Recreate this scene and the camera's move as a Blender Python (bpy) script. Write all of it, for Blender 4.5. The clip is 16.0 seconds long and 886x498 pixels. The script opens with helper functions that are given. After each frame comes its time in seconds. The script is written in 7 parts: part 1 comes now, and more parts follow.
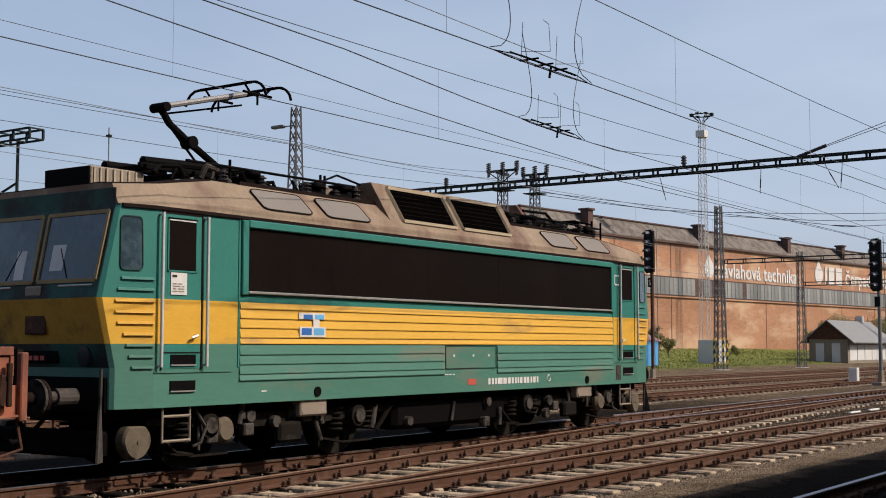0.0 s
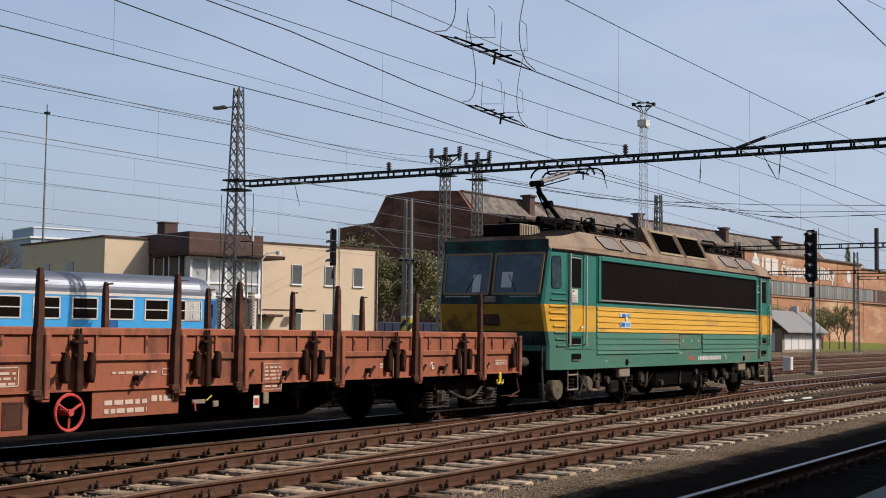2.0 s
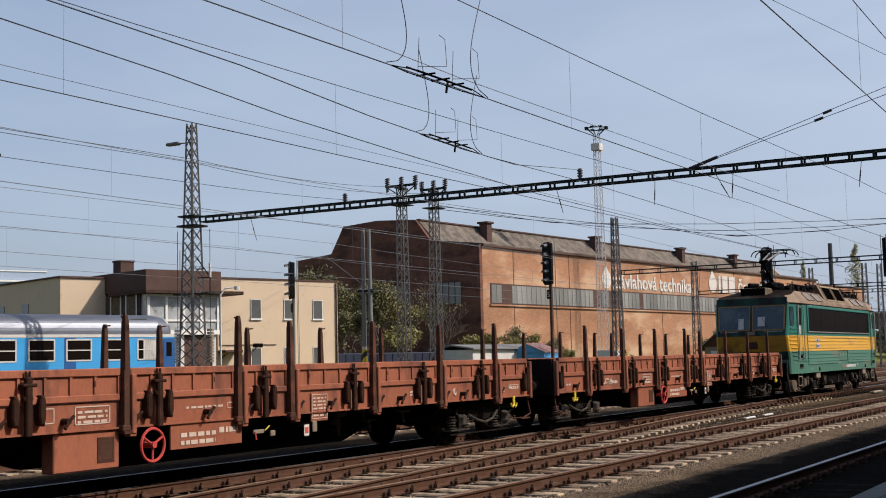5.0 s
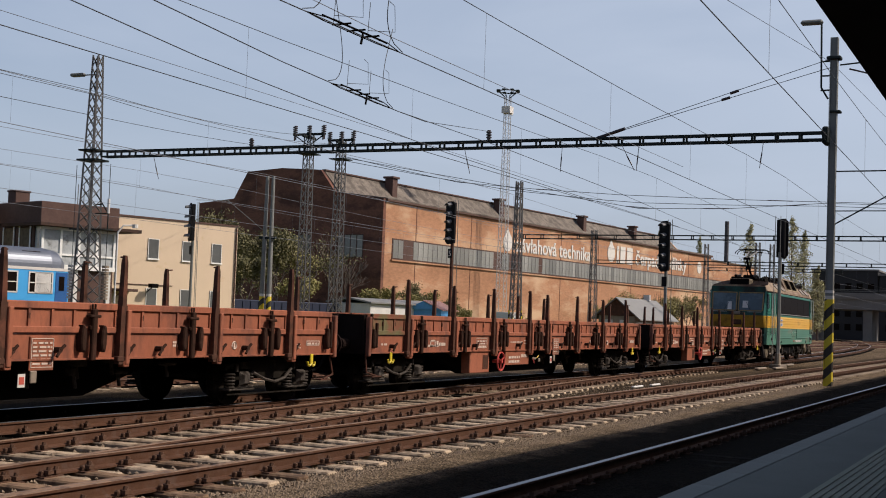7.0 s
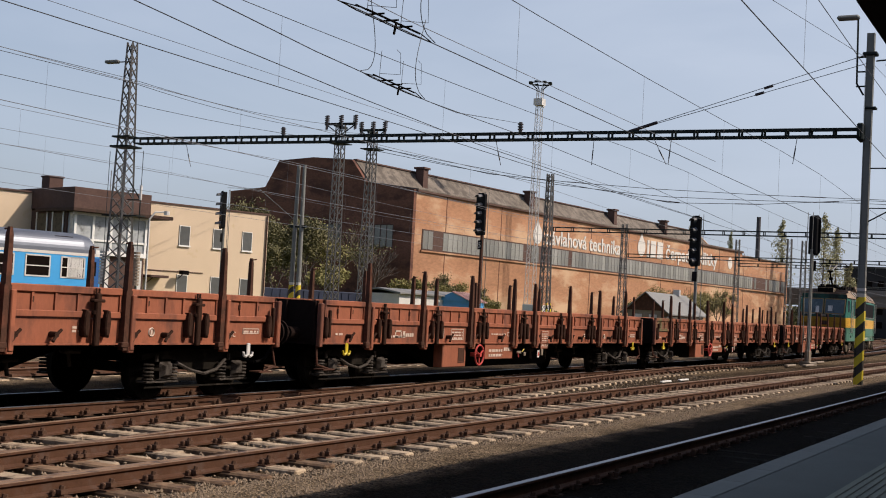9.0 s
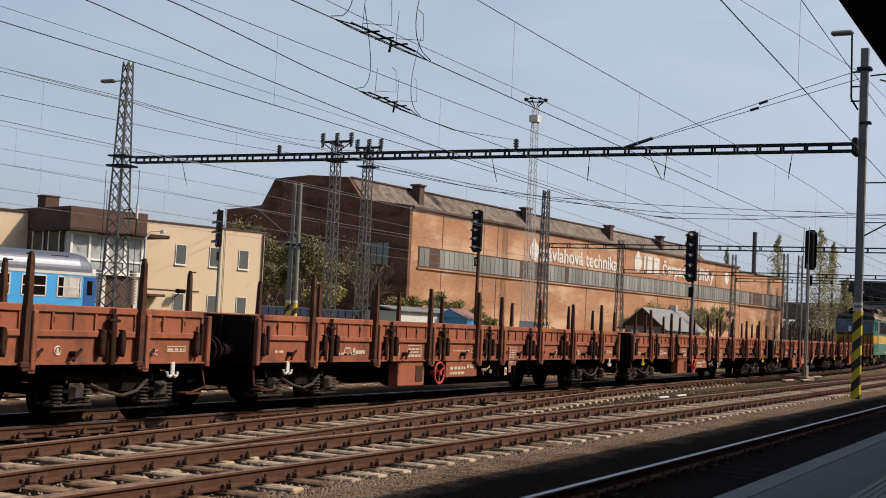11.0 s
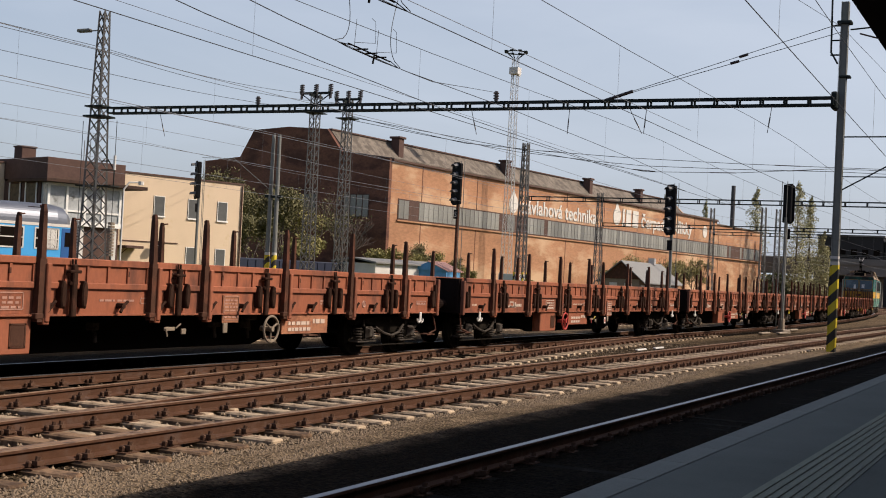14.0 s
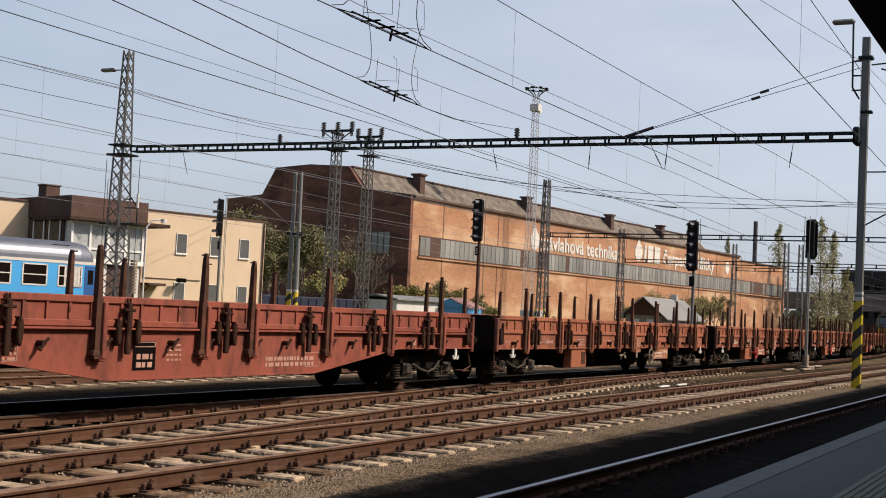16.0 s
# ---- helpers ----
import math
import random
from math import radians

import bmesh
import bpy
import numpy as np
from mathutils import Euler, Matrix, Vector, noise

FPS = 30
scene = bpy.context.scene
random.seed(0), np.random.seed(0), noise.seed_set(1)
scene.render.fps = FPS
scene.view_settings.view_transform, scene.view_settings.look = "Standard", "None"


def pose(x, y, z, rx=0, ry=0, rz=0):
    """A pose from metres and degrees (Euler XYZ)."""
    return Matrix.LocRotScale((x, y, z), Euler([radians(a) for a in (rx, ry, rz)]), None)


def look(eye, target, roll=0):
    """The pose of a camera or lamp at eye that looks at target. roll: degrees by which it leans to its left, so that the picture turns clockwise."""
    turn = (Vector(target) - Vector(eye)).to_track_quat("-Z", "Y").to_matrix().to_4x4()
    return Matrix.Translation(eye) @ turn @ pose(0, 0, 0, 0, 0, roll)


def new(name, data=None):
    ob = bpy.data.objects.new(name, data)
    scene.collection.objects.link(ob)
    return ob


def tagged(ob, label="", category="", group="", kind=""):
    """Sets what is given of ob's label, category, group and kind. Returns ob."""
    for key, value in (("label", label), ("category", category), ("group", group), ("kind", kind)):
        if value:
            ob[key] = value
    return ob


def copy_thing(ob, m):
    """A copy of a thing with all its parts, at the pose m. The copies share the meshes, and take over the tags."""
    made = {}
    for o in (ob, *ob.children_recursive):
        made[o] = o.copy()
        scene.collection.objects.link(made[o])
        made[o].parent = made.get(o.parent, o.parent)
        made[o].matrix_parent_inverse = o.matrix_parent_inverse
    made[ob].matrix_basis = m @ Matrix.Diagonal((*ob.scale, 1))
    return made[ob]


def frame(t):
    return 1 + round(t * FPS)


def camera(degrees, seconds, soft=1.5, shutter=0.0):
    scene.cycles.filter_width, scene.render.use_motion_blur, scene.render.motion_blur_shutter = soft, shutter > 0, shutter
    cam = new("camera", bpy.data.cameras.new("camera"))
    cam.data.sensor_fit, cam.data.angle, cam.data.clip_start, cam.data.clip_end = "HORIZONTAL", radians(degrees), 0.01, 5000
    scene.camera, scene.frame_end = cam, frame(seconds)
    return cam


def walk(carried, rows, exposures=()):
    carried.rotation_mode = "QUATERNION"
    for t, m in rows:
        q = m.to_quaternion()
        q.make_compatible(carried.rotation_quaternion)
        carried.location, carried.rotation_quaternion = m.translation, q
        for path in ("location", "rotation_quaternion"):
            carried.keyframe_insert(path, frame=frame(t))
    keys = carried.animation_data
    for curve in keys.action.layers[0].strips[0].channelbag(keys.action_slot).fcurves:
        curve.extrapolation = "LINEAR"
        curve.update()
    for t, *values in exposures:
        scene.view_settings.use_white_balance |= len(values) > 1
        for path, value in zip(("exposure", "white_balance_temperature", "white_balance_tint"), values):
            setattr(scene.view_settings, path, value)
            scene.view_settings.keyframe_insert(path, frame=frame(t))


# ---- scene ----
cam = camera(38.83, 16.0, soft=1.0)
PATH = [
    (0.0, 94.452, 0.021, -54.962), (0.5, 93.982, -0.705, -55.506), (1.0, 94.63, 0.222, -54.88),
    (1.5, 93.104, -0.669, -56.292), (2.0, 93.777, -0.699, -57.685), (2.5, 94.532, -1.684, -58.022),
    (3.0, 94.138, -0.361, -57.672), (3.5, 94.657, -0.408, -57.511), (6.0, 95.26, 1.916, -60.705),
    (6.5, 94.482, -0.467, -62.396), (7.0, 93.073, -2.148, -64.11), (7.5, 93.453, -3.322, -64.311),
    (8.0, 93.436, -4.235, -63.282), (8.5, 92.85, -4.284, -62.133), (9.0, 92.614, -3.101, -62.802),
    (9.5, 93.527, -3.696, -63.274), (12.0, 93.271, -2.212, -62.853), (12.5, 93.431, -2.938, -63.967),
    (13.0, 92.301, -2.694, -65.8), (13.5, 91.768, -4.245, -64.258), (14.0, 91.279, -2.877, -63.889),
    (14.5, 91.732, -3.08, -64.62), (15.0, 91.225, -1.468, -63.965), (15.5, 92.705, -2.975, -63.606),
    (16.0, 92.902, -2.747, -62.909)]
EYE = 1.68
walk(cam, [(t, pose(0, 0, EYE, a, b, c)) for t, a, b, c in PATH], exposures=[
    (0.0, 0.07, 6450, 13), (3.5, 0.03, 6350, 13), (6.0, 0.02, 6520, 13.5), (6.5, -0.08, 6560, 14), (7.0, -0.03, 6600, 14), (7.5, 0.05, 6620, 14), (9.5, 0.07, 6750, 14), (12.0, 0.07, 6850, 14), (16.0, 0.24, 7000, 14)])

# ---- light: clear spring sky, sun from behind the camera's right shoulder ----
SUN = Vector((0.42, -1.03, 1.0)).normalized()
world = bpy.data.worlds.new("sky")
scene.world = world
world.use_nodes = True
wn = world.node_tree
sky = wn.nodes.new("ShaderNodeTexSky")
sky.sky_type = "NISHITA"
sky.sun_disc = False
sky.sun_elevation = math.asin(SUN.z)
sky.sun_rotation = math.atan2(SUN.x, SUN.y)
sky.air_density, sky.dust_density, sky.ozone_density = 1.0, 3.4, 3.2
wn.nodes["Background"].inputs["Strength"].default_value = 0.13
# pale haze with thin cirrus low in the sky, all round the horizon
sky_tc = wn.nodes.new("ShaderNodeTexCoord")
sky_sep = wn.nodes.new("ShaderNodeSeparateXYZ")
wn.links.new(sky_tc.outputs["Generated"], sky_sep.inputs[0])
haze = wn.nodes.new("ShaderNodeMapRange")
haze.interpolation_type = "SMOOTHSTEP"
haze.inputs["From Min"].default_value, haze.inputs["From Max"].default_value = 0.18, 0.62
haze.inputs["To Min"].default_value, haze.inputs["To Max"].default_value = 0.80, 0.0
wn.links.new(sky_sep.outputs["Z"], haze.inputs["Value"])
sky_map = wn.nodes.new("ShaderNodeMapping")
sky_map.inputs["Scale"].default_value = (2.0, 2.6, 9.0)
sky_map.inputs["Rotation"].default_value = (0.25, 0.15, 0.4)
wn.links.new(sky_tc.outputs["Generated"], sky_map.inputs[0])
cirrus = wn.nodes.new("ShaderNodeTexNoise")
cirrus.inputs["Scale"].default_value, cirrus.inputs["Detail"].default_value, cirrus.inputs["Distortion"].default_value = 1.6, 6.0, 0.6
wn.links.new(sky_map.outputs[0], cirrus.inputs["Vector"])
veil = wn.nodes.new("ShaderNodeMapRange")
veil.inputs["From Min"].default_value, veil.inputs["From Max"].default_value = 0.3, 0.7
veil.inputs["To Min"].default_value, veil.inputs["To Max"].default_value = 0.78, 1.08
wn.links.new(cirrus.outputs[0], veil.inputs["Value"])
# the haze is brighter on the sun's side
side = wn.nodes.new("ShaderNodeVectorMath")
side.operation = "DOT_PRODUCT"
side.inputs[1].default_value = Vector((SUN.x, SUN.y, 0)).normalized()
wn.links.new(sky_tc.outputs["Generated"], side.inputs[0])
glow = wn.nodes.new("ShaderNodeMapRange")
glow.inputs["From Min"].default_value, glow.inputs["From Max"].default_value = -0.5, 0.3
glow.inputs["To Min"].default_value, glow.inputs["To Max"].default_value = 0.66, 1.1
wn.links.new(side.outputs["Value"], glow.inputs["Value"])
haze_side = wn.nodes.new("ShaderNodeMath")
haze_side.operation = "MULTIPLY"
wn.links.new(veil.outputs[0], haze_side.inputs[0])
wn.links.new(glow.outputs[0], haze_side.inputs[1])
amount = wn.nodes.new("ShaderNodeMath")
amount.operation = "MULTIPLY"
wn.links.new(haze.outputs[0], amount.inputs[0])
wn.links.new(haze_side.outputs[0], amount.inputs[1])
sky_mix = wn.nodes.new("ShaderNodeMix")
sky_mix.data_type = "RGBA"
sky_mix.inputs["B"].default_value = (4.0, 4.75, 5.8, 1)
wn.links.new(amount.outputs[0], sky_mix.inputs["Factor"])
wn.links.new(sky.outputs[0], sky_mix.inputs["A"])
wn.links.new(sky_mix.outputs["Result"], wn.nodes["Background"].inputs["Color"])
sun_data = bpy.data.lights.new("sun", "SUN")
sun_data.energy, sun_data.angle, sun_data.color = 4.4, radians(0.53), (1.0, 0.90, 0.76)
sun = new("sun", sun_data)
sun.matrix_world = look(SUN * 60, (0, 0, 0))


# ---- materials ----
def mat(name, col, rough=0.65, metal=0.0, var=0.25, scale=1.3, fine=28.0, bump=0.15, stain=None, stain_at=0.62,
        stain_scale=2.0, stretch=(1, 1, 1), rand=0.0, spec=0.4):
    m = bpy.data.materials.new(name)
    m.use_nodes = True
    nt = m.node_tree
    n, l = nt.nodes, nt.links
    p = n["Principled BSDF"]
    tc = n.new("ShaderNodeTexCoord")
    mp = n.new("ShaderNodeMapping")
    mp.inputs["Scale"].default_value = stretch
    l.new(tc.outputs["Object"], mp.inputs["Vector"])

    def noi(sc, det, rg=0.6):
        x = n.new("ShaderNodeTexNoise")
        x.inputs["Scale"].default_value, x.inputs["Detail"].default_value, x.inputs["Roughness"].default_value = sc, det, rg
        l.new(mp.outputs[0], x.inputs["Vector"])
        return x

    big, small = noi(scale, 4), noi(fine, 5, 0.7)
    add = n.new("ShaderNodeMath")
    add.operation = "ADD"
    l.new(big.outputs[0], add.inputs[0])
    l.new(small.outputs[0], add.inputs[1])
    mr = n.new("ShaderNodeMapRange")
    mr.inputs["From Min"].default_value, mr.inputs["From Max"].default_value = 0.6, 1.4
    mr.inputs["To Min"].default_value, mr.inputs["To Max"].default_value = 1 - var, 1 + var
    l.new(add.outputs[0], mr.inputs["Value"])
    val = mr.outputs[0]
    if rand:
        oi = n.new("ShaderNodeObjectInfo")
        r2 = n.new("ShaderNodeMapRange")
        r2.inputs["To Min"].default_value, r2.inputs["To Max"].default_value = 1 - rand, 1 + rand
        l.new(oi.outputs["Random"], r2.inputs["Value"])
        mu = n.new("ShaderNodeMath")
        mu.operation = "MULTIPLY"
        l.new(val, mu.inputs[0])
        l.new(r2.outputs[0], mu.inputs[1])
        val = mu.outputs[0]
    mix = n.new("ShaderNodeMix")
    mix.data_type, mix.blend_type = "RGBA", "MULTIPLY"
    mix.inputs["Factor"].default_value = 1.0
    mix.inputs["A"].default_value = (*col, 1)
    l.new(val, mix.inputs["B"])
    out = mix.outputs["Result"]
    if stain:
        st = noi(stain_scale, 6, 0.65)
        r3 = n.new("ShaderNodeMapRange")
        r3.inputs["From Min"].default_value, r3.inputs["From Max"].default_value = stain_at - 0.07, stain_at + 0.07
        l.new(st.outputs[0], r3.inputs["Value"])
        mx = n.new("ShaderNodeMix")
        mx.data_type = "RGBA"
        l.new(r3.outputs[0], mx.inputs["Factor"])
        l.new(out, mx.inputs["A"])
        mx.inputs["B"].default_value = (*stain, 1)
        out = mx.outputs["Result"]
    l.new(out, p.inputs["Base Color"])
    p.inputs["Roughness"].default_value, p.inputs["Metallic"].default_value = rough, metal
    p.inputs["Specular IOR Level"].default_value = spec
    if bump:
        b = n.new("ShaderNodeBump")
        b.inputs["Strength"].default_value, b.inputs["Distance"].default_value = bump, 0.02
        l.new(small.outputs[0], b.inputs["Height"])
        l.new(b.outputs[0], p.inputs["Normal"])
    return m


M = {}
M["teal"] = mat("teal_paint", (0.028, 0.155, 0.125), 0.42, 0, 0.14, 0.9, 14, 0.03, (0.10, 0.17, 0.13), 0.70, 1.2)
M["teal_low"] = mat("teal_paint_dusty", (0.05, 0.148, 0.108), 0.55, 0, 0.16, 0.8, 14, 0.04, (0.12, 0.14, 0.10), 0.62, 0.9, (0.4, 1, 1.4))
M["yellow"] = mat("yellow_paint", (0.560, 0.310, 0.035), 0.45, 0, 0.14, 0.8, 16, 0.03, (0.33, 0.19, 0.05), 0.63, 1.1, (0.5, 1, 2.2))
M["roofbeige"] = mat("weathered_roof_paint", (0.215, 0.155, 0.10), 0.75, 0, 0.3, 0.7, 18, 0.1, (0.12, 0.066, 0.042), 0.53, 0.8, (1, 1, 0.5))
M["inset"] = mat("grey_roof_panel", (0.15, 0.13, 0.11), 0.7, 0, 0.15, 1, 24, 0.05)
# black and running gear: shade under the train deepens these grimy colours
M["black"] = mat("soot_and_shade_black", (0.004, 0.0035, 0.0035), 0.7, 0, 0.3, 2, 30, 0.1, spec=0.03)
M["running"] = mat("running_gear_grime_and_shade", (0.013, 0.011, 0.009), 0.8, 0.0, 0.35, 3, 30, 0.2, (0.03, 0.024, 0.02), 0.62, 4, spec=0.03)
M["gear_grey"] = mat("dusty_grey_iron", (0.060, 0.052, 0.046), 0.75, 0, 0.3, 4, 30, 0.2, (0.022, 0.018, 0.015), 0.55, 5, spec=0.03)
M["beigecase"] = mat("dusty_beige_casing", (0.200, 0.160, 0.120), 0.7, 0, 0.2, 3, 30, 0.1)
M["darkglass"] = mat("dark_window_band", (0.008, 0.0055, 0.0045), 0.4, 0, 0.3, 0.6, 8, 0.0, None, spec=0.03)
M["palerail"] = mat("pale_grey_handrail_paint", (0.44, 0.45, 0.42), 0.45, 0.1, 0.15, 4, 30, 0.05)
M["chrome"] = mat("bare_metal_rail", (0.45, 0.43, 0.40), 0.4, 0.7, 0.15, 4, 30, 0.05)
M["frameyel"] = mat("ochre_window_frame", (0.22, 0.15, 0.06), 0.6, 0, 0.2, 3, 20, 0.05)
M["white"] = mat("white_marking", (0.520, 0.500, 0.470), 0.7, 0, 0.14, 5, 40, 0.0)
M["bluemark"] = mat("blue_marking", (0.02, 0.10, 0.32), 0.6, 0, 0.1, 4, 30, 0.0)
M["ltblue"] = mat("light_blue_marking", (0.10, 0.32, 0.55), 0.6, 0, 0.1, 4, 30, 0.0)
M["redmark"] = mat("red_marking", (0.40, 0.07, 0.045), 0.6, 0, 0.15, 4, 30, 0.0)
M["wagon"] = mat("wagon_oxide_paint", (0.262, 0.089, 0.049), 0.68, 0, 0.2, 0.9, 22, 0.1, (0.125, 0.05, 0.034), 0.56, 1.5, (1, 1, 0.45), rand=0.08, spec=0.2)
M["wagon_red"] = mat("wagon_red_oxide_paint", (0.215, 0.06, 0.04), 0.66, 0, 0.22, 0.9, 22, 0.1, (0.105, 0.036, 0.026), 0.56, 1.5, (1, 1, 0.45), spec=0.2)
M["stake"] = mat("worn_stake_steel", (0.07, 0.036, 0.026), 0.75, 0.1, 0.3, 2, 24, 0.15, (0.12, 0.05, 0.034), 0.58, 3, spec=0.03)
M["latch"] = mat("sooty_latch_iron", (0.034, 0.018, 0.013), 0.75, 0.1, 0.3, 3, 24, 0.15, (0.06, 0.028, 0.02), 0.62, 4, spec=0.03)
# wagon ends: shade between the wagons put into a near-black colour
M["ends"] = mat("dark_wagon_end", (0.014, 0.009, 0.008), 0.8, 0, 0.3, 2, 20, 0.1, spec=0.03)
M["hook"] = mat("yellow_hook_paint", (0.5, 0.38, 0.02), 0.5, 0, 0.1, 4, 30, 0.0)
M["wheelred"] = mat("red_handwheel_paint", (0.46, 0.06, 0.05), 0.5, 0, 0.1, 4, 30, 0.0)
M["rail"] = mat("rusty_rail", (0.074, 0.034, 0.019), 0.8, 0.1, 0.3, 3, 40, 0.2, (0.085, 0.05, 0.038), 0.58, 6, spec=0.2)
M["railtop"] = mat("worn_rail_top", (0.185, 0.118, 0.076), 0.62, 0.1, 0.25, 3, 40, 0.1, (0.06, 0.035, 0.025), 0.58, 5, spec=0.25)
M["markpale"] = mat("faded_white_lettering", (0.48, 0.38, 0.315), 0.7, 0, 0.2, 5, 40, 0.0)
M["wornboard"] = mat("sun_faded_orange_paint", (0.30, 0.125, 0.065), 0.75, 0, 0.3, 3, 30, 0.05, (0.2, 0.075, 0.04), 0.55, 4)
M["markworn"] = mat("worn_pink_lettering", (0.36, 0.20, 0.155), 0.7, 0, 0.3, 5, 40, 0.0)
M["railbright"] = mat("polished_rail_top", (0.28, 0.28, 0.29), 0.4, 1.0, 0.15, 3, 40, 0.0)
M["sleeper"] = mat("pale_concrete_sleeper", (0.345, 0.265, 0.185), 0.85, 0, 0.3, 3, 34, 0.3, (0.12, 0.08, 0.052), 0.56, 5, rand=0.25, spec=0.2)
M["sleeper_rust"] = mat("rust_stained_sleeper", (0.20, 0.127, 0.077), 0.88, 0, 0.35, 3, 34, 0.3, (0.07, 0.043, 0.028), 0.55, 4, rand=0.35, spec=0.2)
# canopy and train shade is put into this near-black oily sleeper colour
M["sleeper_dark"] = mat("shade_dark_oily_sleeper", (0.012, 0.010, 0.008), 0.9, 0, 0.3, 3, 34, 0.3, (0.03, 0.024, 0.018), 0.62, 5, rand=0.2, spec=0.03)
M["clip"] = mat("rusty_fastening", (0.095, 0.052, 0.034), 0.8, 0.2, 0.3, 8, 50, 0.2, spec=0.2)
M["gantry"] = mat("dark_green_steel", (0.022, 0.028, 0.028), 0.6, 0.2, 0.25, 2, 30, 0.1, spec=0.03)
M["lattice"] = mat("grey_galvanised_lattice", (0.11, 0.108, 0.104), 0.6, 0.4, 0.25, 1.5, 30, 0.1, (0.10, 0.075, 0.06), 0.6, 2)
M["palemast"] = mat("pale_galvanised_tower", (0.42, 0.43, 0.44), 0.6, 0.2, 0.15, 1.5, 30, 0.05)
M["pole"] = mat("weathered_steel_post", (0.16, 0.165, 0.155), 0.7, 0.3, 0.25, 1.2, 26, 0.1)
M["wire"] = mat("oxidised_copper_wire", (0.04, 0.042, 0.045), 0.6, 0.5, 0.2, 2, 10, 0.0)
M["wire_thin"] = mat("weathered_thin_wire", (0.15, 0.16, 0.18), 0.6, 0.4, 0.2, 2, 10, 0.0)
M["armgrey"] = mat("grey_painted_tube", (0.17, 0.165, 0.16), 0.55, 0, 0.2, 5, 30, 0.05)
M["insul"] = mat("brown_insulator", (0.04, 0.03, 0.03), 0.35, 0, 0.2, 5, 20, 0.0)
M["signalblack"] = mat("matt_black_signal", (0.012, 0.012, 0.013), 0.6, 0, 0.2, 3, 20, 0.0, spec=0.03)
M["lensdark"] = mat("unlit_signal_lens", (0.02, 0.022, 0.025), 0.15, 0, 0.1, 3, 20, 0.0)
M["brick"] = mat("orange_brick", (0.318, 0.165, 0.095), 0.88, 0, 0.42, 0.16, 2.6, 0.1, (0.46, 0.31, 0.20), 0.57, 0.17, (0.55, 1, 1.5), spec=0.2)
# darker brick: the gable's shade in its colour; also used for joints
M["brick_dark"] = mat("gable_shade_and_joint_brick", (0.145, 0.066, 0.046), 0.88, 0, 0.45, 0.22, 3.5, 0.1, (0.075, 0.036, 0.028), 0.55, 0.3, (1, 1, 2.0), spec=0.2)
M["roofgrey"] = mat("grey_roofing_felt", (0.15, 0.127, 0.106), 0.85, 0, 0.5, 0.3, 4, 0.1, (0.085, 0.072, 0.06), 0.52, 0.9, spec=0.2)
M["greenpanel"] = mat("faded_green_paint", (0.11, 0.095, 0.045), 0.7, 0, 0.3, 1.2, 20, 0.1, (0.16, 0.06, 0.035), 0.56, 2.0, spec=0.2)
M["void"] = mat("black_air_intake", (0.0015, 0.0013, 0.0012), 0.9, 0, 0.2, 2, 30, 0.0, spec=0.0)
M["dustytan"] = mat("dusty_tan_tank", (0.105, 0.083, 0.056), 0.75, 0, 0.3, 3, 30, 0.1, (0.05, 0.04, 0.03), 0.58, 5, spec=0.2)
M["paleframe"] = mat("pale_dusty_frame", (0.34, 0.27, 0.18), 0.75, 0, 0.2, 3, 30, 0.1)
# darker paint copies: shade of the cab ends in the colour, with soot
M["teal_end"] = mat("end_shade_sooty_teal", (0.014, 0.062, 0.05), 0.6, 0, 0.25, 1.2, 14, 0.05, (0.012, 0.014, 0.012), 0.5, 1.1, spec=0.2)
M["yellow_end"] = mat("end_shade_sooty_yellow", (0.36, 0.185, 0.02), 0.6, 0, 0.25, 1.2, 14, 0.05, (0.12, 0.06, 0.015), 0.6, 1.3, spec=0.2)
# sun on the hood tops is put into this lighter grey
M["hood"] = mat("sunlit_grey_signal_hood", (0.11, 0.11, 0.115), 0.6, 0, 0.2, 3, 20, 0.0)
M["darkchimney"] = mat("dark_steel_chimney", (0.05, 0.05, 0.055), 0.7, 0.2, 0.2, 0.5, 6, 0.0)
M["hallglass"] = mat("dusty_factory_glass", (0.18, 0.18, 0.165), 0.4, 0, 0.3, 0.5, 5, 0.0, rand=0.35)
M["cream"] = mat("cream_plaster", (0.53, 0.42, 0.305), 0.9, 0, 0.09, 0.5, 20, 0.08, (0.44, 0.33, 0.19), 0.66, 0.6, spec=0.2)
M["brownbrick"] = mat("brown_facing_brick", (0.08, 0.048, 0.04), 0.85, 0, 0.25, 1.0, 8, 0.1, spec=0.2)
M["winwhite"] = mat("white_window_frame", (0.66, 0.66, 0.64), 0.6, 0, 0.1, 2, 20, 0.0)
M["glass"] = mat("window_pane_glass", (0.10, 0.105, 0.105), 0.08, 0, 0.15, 0.8, 6, 0.0, spec=0.8)
M["palepane"] = mat("pale_mottled_glass", (0.34, 0.36, 0.37), 0.2, 0, 0.35, 0.8, 3, 0.0, (0.12, 0.12, 0.12), 0.60, 1.2)
# sky reflection and the view through put into a bluish mottled colour
M["cabglass"] = mat("cab_window_glass", (0.030, 0.052, 0.066), 0.08, 0, 0.3, 1.2, 6, 0.0, (0.065, 0.095, 0.11), 0.54, 1.5, spec=0.5)
M["coachblue"] = mat("bright_blue_coach_paint", (0.045, 0.30, 0.62), 0.4, 0, 0.08, 1, 20, 0.02)
M["coachdark"] = mat("dark_blue_coach_paint", (0.02, 0.09, 0.26), 0.4, 0, 0.1, 1, 20, 0.02)
M["coachroof"] = mat("silver_grey_coach_roof", (0.135, 0.15, 0.18), 0.45, 0.5, 0.15, 1, 20, 0.03)
